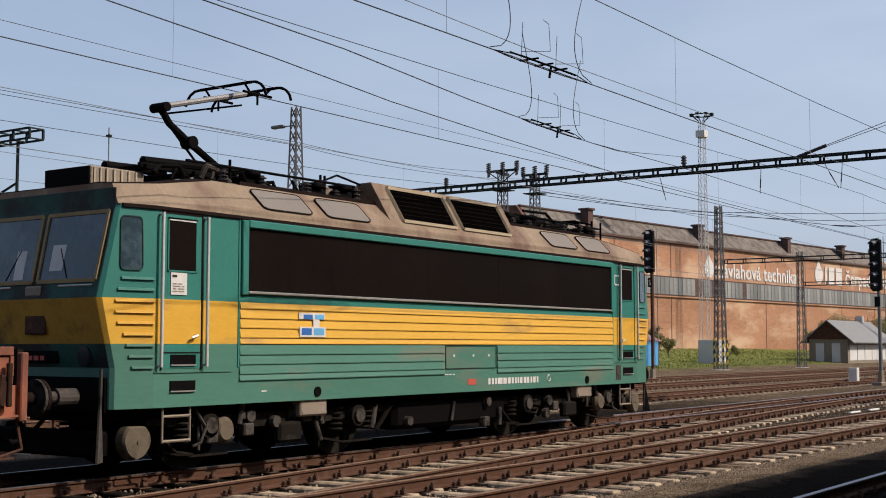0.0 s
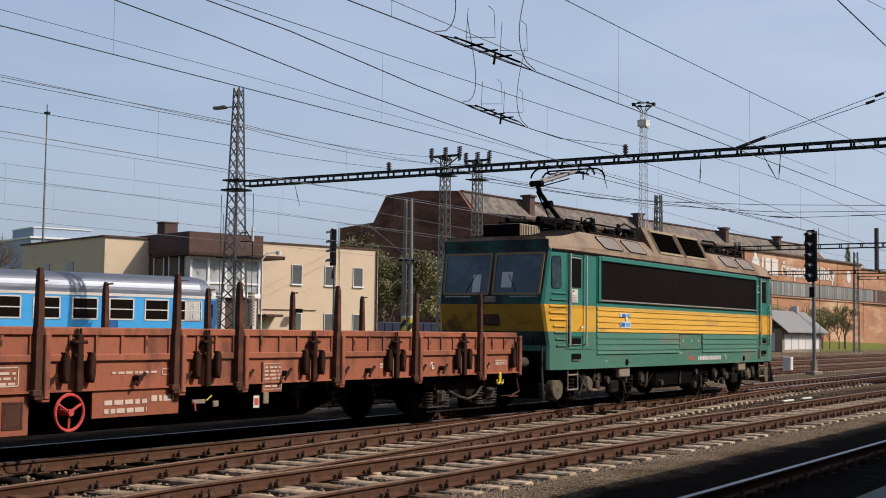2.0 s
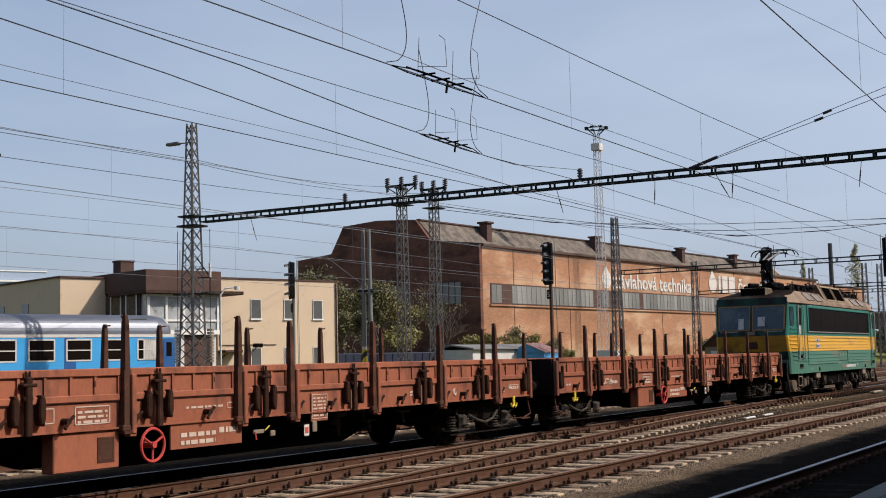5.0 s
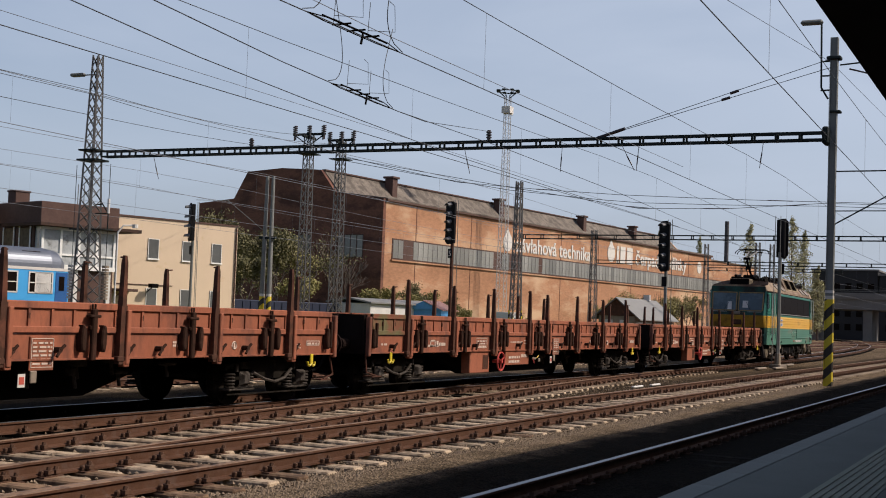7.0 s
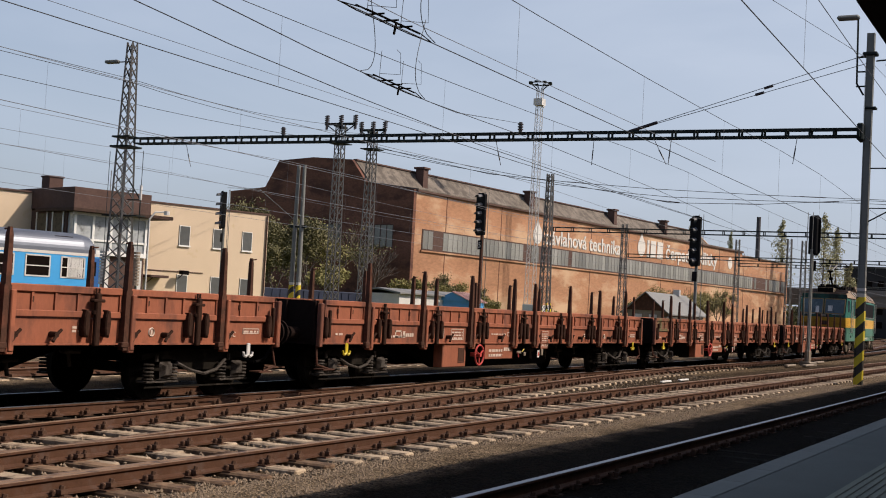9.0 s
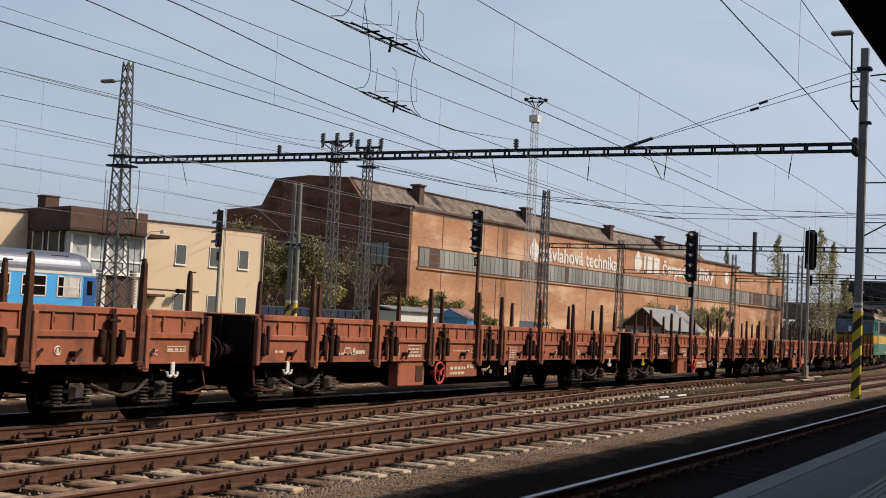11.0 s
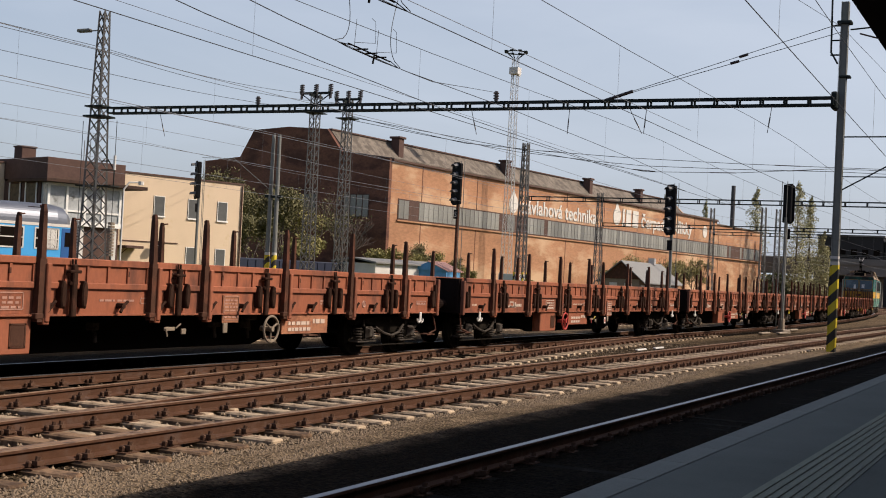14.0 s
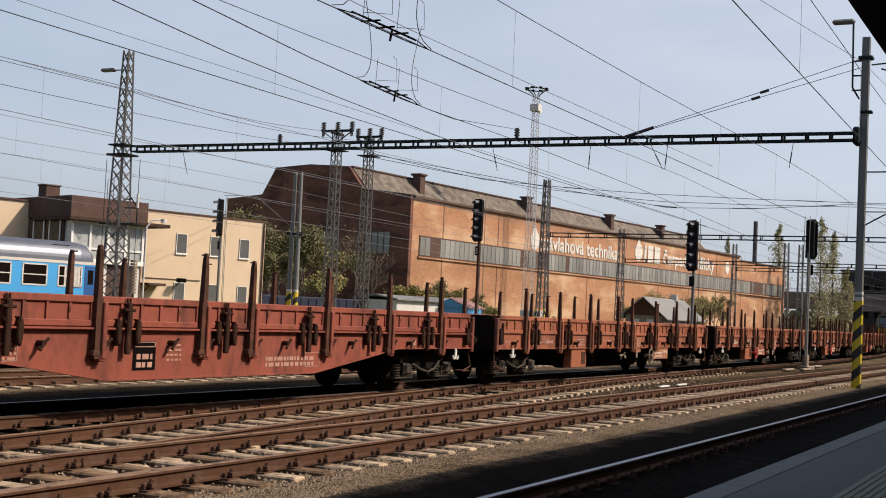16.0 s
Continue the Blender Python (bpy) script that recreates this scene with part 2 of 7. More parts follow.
M["platform"] = mat("platform_asphalt", (0.225, 0.22, 0.18), 0.9, 0, 0.2, 0.8, 60, 0.2, spec=0.2)
M["kerb"] = mat("platform_edge_concrete", (0.28, 0.27, 0.22), 0.85, 0, 0.2, 1.5, 50, 0.15)
M["tactile"] = mat("yellowish_tactile_strip", (0.38, 0.36, 0.25), 0.8, 0, 0.2, 2, 40, 0.1)
M["eaves"] = mat("dark_brown_eaves_board", (0.055, 0.032, 0.024), 0.75, 0, 0.25, 1, 20, 0.05, (0.035, 0.022, 0.018), 0.55, 2, spec=0.15)
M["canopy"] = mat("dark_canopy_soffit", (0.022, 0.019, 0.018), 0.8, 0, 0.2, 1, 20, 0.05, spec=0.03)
M["leaf"] = mat("spring_leaf", (0.215, 0.19, 0.065), 0.7, 0, 0.4, 2, 10, 0.0)
M["leafdark"] = mat("ivy_leaf", (0.11, 0.10, 0.04), 0.7, 0, 0.4, 2, 10, 0.0)
M["poplar"] = mat("poplar_leaf", (0.30, 0.285, 0.15), 0.7, 0, 0.35, 2, 10, 0.0)
M["twig"] = mat("bare_twig", (0.085, 0.065, 0.055), 0.85, 0, 0.25, 3, 20, 0.1)
M["grass"] = mat("spring_grass_blades", (0.17, 0.185, 0.05), 0.8, 0, 0.3, 0.3, 6, 0.0)
M["asbestos"] = mat("grey_sheet_roof", (0.17, 0.17, 0.165), 0.7, 0, 0.15, 1.2, 12, 0.05)
M["concrete"] = mat("dark_bridge_concrete", (0.14, 0.136, 0.132), 0.9, 0, 0.25, 0.3, 4, 0.1)
M["farblack"] = mat("dark_far_facade", (0.016, 0.015, 0.017), 0.8, 0, 0.3, 0.2, 2, 0.0)
M["palebox"] = mat("pale_grey_panel", (0.5, 0.49, 0.47), 0.8, 0, 0.15, 1, 10, 0.0)
M["office"] = mat("pale_blue_grey_cladding", (0.26, 0.33, 0.43), 0.7, 0, 0.1, 0.3, 3, 0.0)
M["tarp"] = mat("blue_tarpaulin", (0.06, 0.24, 0.48), 0.6, 0, 0.15, 1, 10, 0.0)
M["bluecont"] = mat("blue_container", (0.006, 0.012, 0.035), 0.6, 0, 0.2, 1, 10, 0.0)
M["stone"] = mat("ballast_stone", (0.19, 0.14, 0.095), 0.9, 0, 0.35, 9, 60, 0.2)
M["pinkroof"] = mat("faded_red_tiles", (0.36, 0.20, 0.17), 0.85, 0, 0.2, 1, 10, 0.0)


def stripes():
    m = mat("hazard_stripes", (0.55, 0.42, 0.02), 0.6, 0, 0.12, 2, 30, 0.05)
    nt = m.node_tree
    n, l = nt.nodes, nt.links
    tc = n.new("ShaderNodeTexCoord")
    sp = n.new("ShaderNodeSeparateXYZ")
    l.new(tc.outputs["Object"], sp.inputs[0])
    a = n.new("ShaderNodeMath")
    a.operation = "MULTIPLY_ADD"
    a.inputs[1].default_value = 1.0
    l.new(sp.outputs["Y"], a.inputs[0])
    l.new(sp.outputs["Z"], a.inputs[2])
    f = n.new("ShaderNodeMath")
    f.operation = "PINGPONG"
    f.inputs[1].default_value = 0.33
    l.new(a.outputs[0], f.inputs[0])
    g = n.new("ShaderNodeMath")
    g.operation = "GREATER_THAN"
    g.inputs[1].default_value = 0.165
    l.new(f.outputs[0], g.inputs[0])
    p = n["Principled BSDF"]
    old = p.inputs["Base Color"].links[0].from_socket
    mx = n.new("ShaderNodeMix")
    mx.data_type = "RGBA"
    l.new(g.outputs[0], mx.inputs["Factor"])
    l.new(old, mx.inputs["A"])
    mx.inputs["B"].default_value = (0.02, 0.018, 0.015, 1)
    l.new(mx.outputs["Result"], p.inputs["Base Color"])
    return m


M["hazard"] = stripes()


def ground_material():
    m = bpy.data.materials.new("ballast_and_cinder_ground")
    m.use_nodes = True
    n, l = m.node_tree.nodes, m.node_tree.links
    p = n["Principled BSDF"]
    p.inputs["Roughness"].default_value = 0.95
    p.inputs["Specular IOR Level"].default_value = 0.02
    tc = n.new("ShaderNodeTexCoord")

    def tex(kind, sc, det=4):
        x = n.new(kind)
        x.inputs["Scale"].default_value = sc
        if "Detail" in x.inputs:
            x.inputs["Detail"].default_value = det
        l.new(tc.outputs["Object"], x.inputs["Vector"])
        return x

    vor = tex("ShaderNodeTexVoronoi", 28.0, 0)
    big = tex("ShaderNodeTexNoise", 0.12, 5)
    mid = tex("ShaderNodeTexNoise", 1.4, 5)
    ramp = n.new("ShaderNodeValToRGB")
    e = ramp.color_ramp.elements
    e[0].position, e[0].color = 0.1, (0.04, 0.029, 0.02, 1)
    e[1].position, e[1].color = 0.9, (0.28, 0.205, 0.132, 1)
    l.new(vor.outputs["Color"], ramp.inputs[0])
    add = n.new("ShaderNodeMath")
    add.operation = "ADD"
    l.new(big.outputs[0], add.inputs[0])
    l.new(mid.outputs[0], add.inputs[1])
    mr = n.new("ShaderNodeMapRange")
    mr.inputs["From Min"].default_value, mr.inputs["From Max"].default_value = 0.7, 1.3
    mr.inputs["To Min"].default_value, mr.inputs["To Max"].default_value = 0.65, 1.3
    l.new(add.outputs[0], mr.inputs["Value"])
    mix = n.new("ShaderNodeMix")
    mix.data_type, mix.blend_type = "RGBA", "MULTIPLY"
    mix.inputs["Factor"].default_value = 1
    l.new(ramp.outputs[0], mix.inputs["A"])
    l.new(mr.outputs[0], mix.inputs["B"])
    sp = n.new("ShaderNodeSeparateXYZ")
    l.new(tc.outputs["Object"], sp.inputs[0])
    # along used tracks: canopy and train shade painted in, with oil and brake dust
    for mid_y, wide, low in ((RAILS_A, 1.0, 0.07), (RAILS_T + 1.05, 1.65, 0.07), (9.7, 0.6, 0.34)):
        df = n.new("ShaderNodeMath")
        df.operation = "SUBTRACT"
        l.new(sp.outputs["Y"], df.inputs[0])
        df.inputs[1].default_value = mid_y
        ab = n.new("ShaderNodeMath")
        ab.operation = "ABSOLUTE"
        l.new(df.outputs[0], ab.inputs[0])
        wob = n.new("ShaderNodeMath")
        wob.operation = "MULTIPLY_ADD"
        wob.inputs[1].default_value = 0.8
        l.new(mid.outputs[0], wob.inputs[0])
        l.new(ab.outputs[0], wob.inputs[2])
        oil_shade = n.new("ShaderNodeMapRange")
        oil_shade.inputs["From Min"].default_value, oil_shade.inputs["From Max"].default_value = 1.5 + wide, 2.2 + wide
        oil_shade.inputs["To Min"].default_value, oil_shade.inputs["To Max"].default_value = low, 1.0
        l.new(wob.outputs[0], oil_shade.inputs["Value"])
        # the band at the train, shade and oil, thins out further along the line
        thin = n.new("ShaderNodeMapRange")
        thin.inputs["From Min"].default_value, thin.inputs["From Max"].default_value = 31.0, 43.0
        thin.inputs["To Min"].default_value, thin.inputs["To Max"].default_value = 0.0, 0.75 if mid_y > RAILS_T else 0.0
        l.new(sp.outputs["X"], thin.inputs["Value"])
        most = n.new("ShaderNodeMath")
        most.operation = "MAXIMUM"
        l.new(oil_shade.outputs[0], most.inputs[0])
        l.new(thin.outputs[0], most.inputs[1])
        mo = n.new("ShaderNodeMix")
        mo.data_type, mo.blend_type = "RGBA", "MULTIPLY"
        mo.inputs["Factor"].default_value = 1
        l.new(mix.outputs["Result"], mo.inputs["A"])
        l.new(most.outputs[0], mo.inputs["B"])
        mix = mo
    # grass beyond the yard
    ed = n.new("ShaderNodeMath")
    ed.operation = "MULTIPLY_ADD"
    ed.inputs[1].default_value = 5.0
    l.new(mid.outputs[0], ed.inputs[0])
    l.new(sp.outputs["Y"], ed.inputs[2])
    gr = n.new("ShaderNodeMapRange")
    gr.inputs["From Min"].default_value, gr.inputs["From Max"].default_value = 44.0, 46.5
    l.new(ed.outputs[0], gr.inputs["Value"])
    mg = n.new("ShaderNodeMix")
    mg.data_type = "RGBA"
    l.new(gr.outputs[0], mg.inputs["Factor"])
    l.new(mix.outputs["Result"], mg.inputs["A"])
    mg.inputs["B"].default_value = (0.16, 0.175, 0.05, 1)
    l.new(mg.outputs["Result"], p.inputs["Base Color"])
    b = n.new("ShaderNodeBump")
    b.inputs["Strength"].default_value, b.inputs["Distance"].default_value = 0.9, 0.05
    l.new(vor.outputs["Distance"], b.inputs["Height"])
    l.new(b.outputs[0], p.inputs["Normal"])
    return m


RAILS_A, RAILS_B, RAILS_T = 4.15, 8.86, 13.77
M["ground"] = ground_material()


# ---- mesh helpers ----
class Geo:
    """Collects boxes, tubes and plates of one mesh."""

    def __init__(self):
        self.v, self.f, self.k, self.slot = [], [], [], 0

    def add(self, vs, fs):
        o = len(self.v)
        self.v += [tuple(a) for a in vs]
        self.f += [tuple(o + i for i in q) for q in fs]
        self.k += [self.slot] * len(fs)
        return self

    def box(self, x0, x1, y0, y1, z0, z1, c=0.0):
        x0, x1 = min(x0, x1), max(x0, x1)
        y0, y1 = min(y0, y1), max(y0, y1)
        z0, z1 = min(z0, z1), max(z0, z1)
        if c <= 0:
            vs = [(x, y, z) for z in (z0, z1) for y in (y0, y1) for x in (x0, x1)]
            return self.add(vs, [(0, 2, 3, 1), (4, 5, 7, 6), (0, 1, 5, 4), (2, 6, 7, 3), (0, 4, 6, 2), (1, 3, 7, 5)])
        lo, hi = (x0, y0, z0), (x1, y1, z1)
        c = min(c, *(0.45 * (b - a) for a, b in zip(lo, hi)))
        idx, vs = {}, []
        for sx in (0, 1):
            for sy in (0, 1):
                for sz in (0, 1):
                    s = (sx, sy, sz)
                    for a in range(3):
                        p = [(hi[i] - (0 if i == a else c)) if s[i] else (lo[i] + (0 if i == a else c)) for i in range(3)]
                        idx[(s, a)] = len(vs)
                        vs.append(p)
        fs = []
        for a in range(3):
            b, d = (a + 1) % 3, (a + 2) % 3
            for sa in (0, 1):
                ring = []
                for sb, sd in ((0, 0), (1, 0), (1, 1), (0, 1)):
                    s = [0, 0, 0]
                    s[a], s[b], s[d] = sa, sb, sd
                    ring.append(idx[(tuple(s), a)])
                fs.append(tuple(ring if sa else ring[::-1]))
            for sb in (0, 1):
                for sd in (0, 1):
                    q = []
                    for sa, ax in ((0, b), (1, b), (1, d), (0, d)):
                        s = [0, 0, 0]
                        s[a], s[b], s[d] = sa, sb, sd
                        q.append(idx[(tuple(s), ax)])
                    fs.append(tuple(q if sb == sd else q[::-1]))
        for sx in (0, 1):
            for sy in (0, 1):
                for sz in (0, 1):
                    s = (sx, sy, sz)
                    q = [idx[(s, 0)], idx[(s, 1)], idx[(s, 2)]]
                    fs.append(tuple(q if (sx + sy + sz) % 2 else q[::-1]))
        return self.add(vs, fs)

    def tube(self, a, b, r, n=6, r2=None):
        a, b = Vector(a), Vector(b)
        d = (b - a)
        if d.length < 1e-6:
            return self
        q = d.to_track_quat("Z", "Y")
        r2 = r if r2 is None else r2
        vs = [a + q @ Vector((r * math.cos(6.28319 * i / n), r * math.sin(6.28319 * i / n), 0)) for i in range(n)]
        vs += [b + q @ Vector((r2 * math.cos(6.28319 * i / n), r2 * math.sin(6.28319 * i / n), 0)) for i in range(n)]
        fs = [(i, (i + 1) % n, n + (i + 1) % n, n + i) for i in range(n)]
        fs += [tuple(range(n))[::-1], tuple(range(n, 2 * n))]
        return self.add(vs, fs)

    def path(self, pts, r, n=6):
        """One bent tube through the points."""
        pts = [Vector(p) for p in pts]
        ds = [(b - a).normalized() for a, b in zip(pts, pts[1:])]
        q = ds[0].to_track_quat("Z", "Y")
        rings, old = [], ds[0]
        for i, p in enumerate(pts):
            d = ds[0] if i == 0 else ds[-1] if i == len(ds) else (ds[i - 1] + ds[i]).normalized()
            q = old.rotation_difference(d) @ q
            old = d
            rings.append([p + q @ Vector((r * math.cos(6.28319 * k / n), r * math.sin(6.28319 * k / n), 0)) for k in range(n)])
        return self.loft(rings)

    def bar(self, a, b, w, h):
        """A square bar from a to b."""
        a, b = Vector(a), Vector(b)
        q = (b - a).to_track_quat("Z", "Y")
        cs = [(-w / 2, -h / 2), (w / 2, -h / 2), (w / 2, h / 2), (-w / 2, h / 2)]
        vs = [a + q @ Vector((x, y, 0)) for x, y in cs] + [b + q @ Vector((x, y, 0)) for x, y in cs]
        return self.add(vs, [(3, 2, 1, 0), (4, 5, 6, 7), (0, 1, 5, 4), (1, 2, 6, 5), (2, 3, 7, 6), (3, 0, 4, 7)])

    def loft(self, rings, cap=True):
        n = len(rings[0])
        vs = [p for r in rings for p in r]
        fs = [(k * n + i, k * n + (i + 1) % n, (k + 1) * n + (i + 1) % n, (k + 1) * n + i)
              for k in range(len(rings) - 1) for i in range(n)]
        if cap:
            fs += [tuple(range(n))[::-1], tuple(range((len(rings) - 1) * n, len(rings) * n))]
        return self.add(vs, fs)

    def prism_y(self, poly, y0, y1):
        return self.loft([[(x, y0, z) for x, z in poly], [(x, y1, z) for x, z in poly]])

    def prism_x(self, poly, x0, x1):
        return self.loft([[(x0, y, z) for y, z in poly], [(x1, y, z) for y, z in poly]])

    def prism_z(self, poly, z0, z1):
        return self.loft([[(x, y, z0) for x, y in poly], [(x, y, z1) for x, y in poly]])

    def ring(self, c, axis, r, tube, n=20, m=6):
        q = Vector(axis).to_track_quat("Z", "Y")
        vs, fs = [], []
        for i in range(n):
            a = 6.28319 * i / n
            for j in range(m):
                b = 6.28319 * j / m
                vs.append(Vector(c) + q @ Vector(((r + tube * math.cos(b)) * math.cos(a), (r + tube * math.cos(b)) * math.sin(a), tube * math.sin(b))))
                fs.append((i * m + j, ((i + 1) % n) * m + j, ((i + 1) % n) * m + (j + 1) % m, i * m + (j + 1) % m))
        return self.add(vs, fs)

    def mesh(self, name, mats):
        me = bpy.data.meshes.new(name)
        me.from_pydata(self.v, [], self.f)
        for m in (mats if isinstance(mats, (list, tuple)) else [mats]):
            me.materials.append(m)
        if any(self.k):
            me.polygons.foreach_set("material_index", self.k)
        if len(self.f) < 60000:
            bm = bmesh.new()
            bm.from_mesh(me)
            bmesh.ops.recalc_face_normals(bm, faces=bm.faces)
            bm.to_mesh(me)
            bm.free()
        me.update()
        return me


def smooth(ob, deg=35):
    ob.data.shade_smooth()
    ob.data.set_sharp_from_angle(angle=radians(deg))
    return ob


def part(name, geo, material, parent, label=""):
    ob = new(name, geo.mesh(name, material))
    ob.parent = parent
    if label:
        ob["label"] = label
    if name == "lettering":
        ob["kind"] = "stuff"
    return ob


def share(name, me, parent, m=None):
    ob = new(name, me)
    ob.parent = parent
    if m is not None:
        ob.matrix_basis = m
    return ob


def thing(name, label, category, at=None, group="", kind=""):
    ob = new(name)
    if at is not None:
        ob.matrix_basis = at
    return tagged(ob, label, category, group, kind)


def solid(name, geo, material, label, category, at=None, group="", kind=""):
    ob = new(name, geo.mesh(name, material))
    if at is not None:
        ob.matrix_basis = at
    return tagged(ob, label, category, group, kind)


def letters(text, size, material, depth=0.004, bold=0.0):
    """Raised lettering as a mesh in the x-z plane, facing -y, its left foot at the origin."""
    cu = bpy.data.curves.new("lettering", "FONT")
    cu.body, cu.size, cu.extrude, cu.offset = text, size, depth, bold
    tmp = new("lettering", cu)
    dg = bpy.context.evaluated_depsgraph_get()
    me = bpy.data.meshes.new_from_object(tmp.evaluated_get(dg))
    bpy.data.objects.remove(tmp)
    me.transform(Matrix.Rotation(radians(90), 4, "X"))
    me.materials.clear()
    me.materials.append(material)
    return me


# ---- ground, tracks ----
HALF = 0.78


def t_line(x):
    """Middle of the train's track: straight, then a wide left-hand curve."""
    return RAILS_T + (0.00053 * (x - 45) ** 2 if x > 45 else 0.0)


def t_slope(x):
    return 0.00106 * (x - 45) if x > 45 else 0.0


def branch_line(x):
    """Middle of the crossover from the near track to the train's track."""
    if x < -13:
        return RAILS_B
    if x < 4:
        return RAILS_B + 0.108 / 34 * (x + 13) ** 2
    if x < 30:
        return RAILS_B + 0.918 + 0.108 * (x - 4)
    if x < 52:
        return RAILS_T - 0.108 / 44 * (52 - x) ** 2 + 0.0
    return RAILS_T


def bank(x, y):
    """Rise of the ground behind the yard, with a grass bank at the foot of the hall."""
    z = min(0.5, (y - 41) * 0.06) if y > 41 else 0.0
    if y > 50 and x > 104:
        z += min(1.1, (y - 50) * 0.11) * min(1.0, (x - 104) / 8)
    return z


def ground_sheet():
    xs = [-3000, -800, -200, -60] + [-30 + 2.5 * i for i in range(76)] + [200, 300, 500, 1000, 2000, 4000]
    ys = [-3000, -800, -200, -60, -20, 1.0, 2.2, 2.6, 3.2] + [3.6 + 0.5 * i for i in range(32)] + [20 + 2 * i for i in range(25)] + [80, 110, 160, 300, 700, 2000, 4000]
    v, f = [], []
    for x in xs:
        for y in ys:
            z = -0.19 + 0.035 * noise.noise((x * 0.31, y * 0.7, 0)) if -60 < x < 200 and 2 < y < 70 else -0.19
            if -60 < x < 200 and 7.2 < y < 15.3:
                z -= 0.03
            z += bank(x, y)
            v.append((x, y, z))
    n = len(ys)
    for i in range(len(xs) - 1):
        for j in range(n - 1):
            f.append((i * n + j, (i + 1) * n + j, (i + 1) * n + j + 1, i * n + j + 1))
    me = bpy.data.meshes.new("ground")
    me.from_pydata(v, [], f)
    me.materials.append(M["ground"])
    me.shade_smooth()
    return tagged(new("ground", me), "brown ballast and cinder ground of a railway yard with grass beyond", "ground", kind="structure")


ground_sheet()

RAIL_PROFILE = [(-0.07, -0.165), (0.07, -0.165), (0.07, -0.145), (0.012, -0.125), (0.012, -0.045), (0.036, -0.03),
                (0.036, -0.006), (0.028, 0.0), (-0.028, 0.0), (-0.036, -0.006), (-0.036, -0.03), (-0.012, -0.045), (-0.012, -0.125), (-0.07, -0.145)]


def rail_geo(line, off, x0, x1, dz=0.0, step=4.0):
    g = Geo()
    n = max(1, int((x1 - x0) / step))
    rings = []
    for i in range(n + 1):
        x = x0 + (x1 - x0) * i / n
        s = (line(x + 0.5) - line(x - 0.5))
        k = math.sqrt(1 + s * s)
        rings.append([(x - s / k * (off + a), line(x) + (off + a) / k, b + dz) for a, b in RAIL_PROFILE])
    g.loft(rings)
    m = len(RAIL_PROFILE)
    for i in range(n):
        for j in (6, 7, 8):
            g.k[i * m + j] = 1
    return g


def sleeper_mesh(name, half_len, material):
    g = Geo()
    g.box(-0.115, 0.115, -half_len, half_len, -0.34, -0.165, 0.02)
    g.slot = 1
    for s in (-1, 1):
        c = s * HALF
        g.box(-0.10, 0.10, c - 0.17, c + 0.17, -0.17, -0.155, 0)
        for w in (-1, 1):
            g.box(-0.075, 0.075, c + w * 0.085 - 0.03, c + w * 0.085 + 0.03, -0.16, -0.095, 0.012)
            g.tube((-0.01, c + w * 0.13, -0.16), (0.01, c + w * 0.135, -0.06), 0.027, 6)
            g.box(-0.042, 0.042, c + w * 0.13 - 0.042, c + w * 0.13 + 0.042, -0.13, -0.092, 0)
    return g.mesh(name, [material, M["clip"]])


def track(name, line, x0, x1, near, label, sleeper, top, half_len=1.3, dz=0.0, pitch=0.62, start=None, sleepers=True):
    t = thing(name, label, "railway track", kind="structure")
    part("rail", rail_geo(line, -HALF, x0, x1, dz), [M["rail"], top], t)
    part("rail", rail_geo(line, HALF, x0, x1, dz), [M["rail"], top], t)
    if not sleepers:
        return t
    me = sleeper_mesh("sleeper", half_len, sleeper)
    rusty = sleeper_mesh("sleeper", half_len, M["sleeper_rust"]) if sleeper == M["sleeper"] else me
    far = Geo()
    x = x0 if start is None else start
    rnd = random.Random(len(name))
    while x < x1:
        s = line(x + 0.5) - line(x - 0.5)
        dx, da = rnd.uniform(-0.03, 0.03), rnd.uniform(-0.6, 0.6)
        if near[0] < x < near[1]:
            share("sleeper", rusty if x < (12.0 if name == "middle_track" else 9.5) + rnd.uniform(-1.0, 1.0) or rnd.random() < 0.1 else me, t, pose(x + dx, line(x), rnd.uniform(-0.012, 0.012) - (0.03 if name == "platform_track" else 0.0), 0, 0, math.degrees(math.atan(s)) + da))
        else:
            c = line(x)
            far.slot = 0
            far.box(x - 0.13, x + 0.13, c - half_len, c + half_len, -0.34, -0.17)
            far.slot = 1
            for w in (-1, 1):
                far.box(x - 0.08, x + 0.08, c + w * HALF - 0.15, c + w * HALF + 0.15, -0.17, -0.11)
        x += pitch
    ob = part("far_sleepers", far, [sleeper, M["clip"]], t)
    ob["kind"] = "stuff"
    return t


def straight(y):
    return lambda x: y


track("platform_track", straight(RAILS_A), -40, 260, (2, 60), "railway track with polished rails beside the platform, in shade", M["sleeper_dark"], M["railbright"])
track("middle_track", straight(RAILS_B), -40, 300, (0, 90), "rusty rails on pale sleepers with heavy screw fastenings", M["sleeper"], M["railtop"], 1.35)
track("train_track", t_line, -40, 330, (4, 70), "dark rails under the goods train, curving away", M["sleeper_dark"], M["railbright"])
track("crossover_track", branch_line, -12, 52, (9, 36), "diverging turnout rails joining two tracks", M["sleeper"], M["railtop"], 1.3, -0.004, 0.62, 9)
for k, yy in enumerate((19.7, 24.9, 30.2)):
    track("yard_track", straight(yy), -40, 300, (1, 0), "weathered yard track seen behind the train", M["sleeper"], M["railtop"], 1.3)
track("siding_track", lambda x: 43.0 - math.tan(radians(15)) * (x - 40) + 1.4, -20, 46, (1, 0), "weathered siding under the blue coach", M["sleeper_dark"], M["railtop"], 1.3)


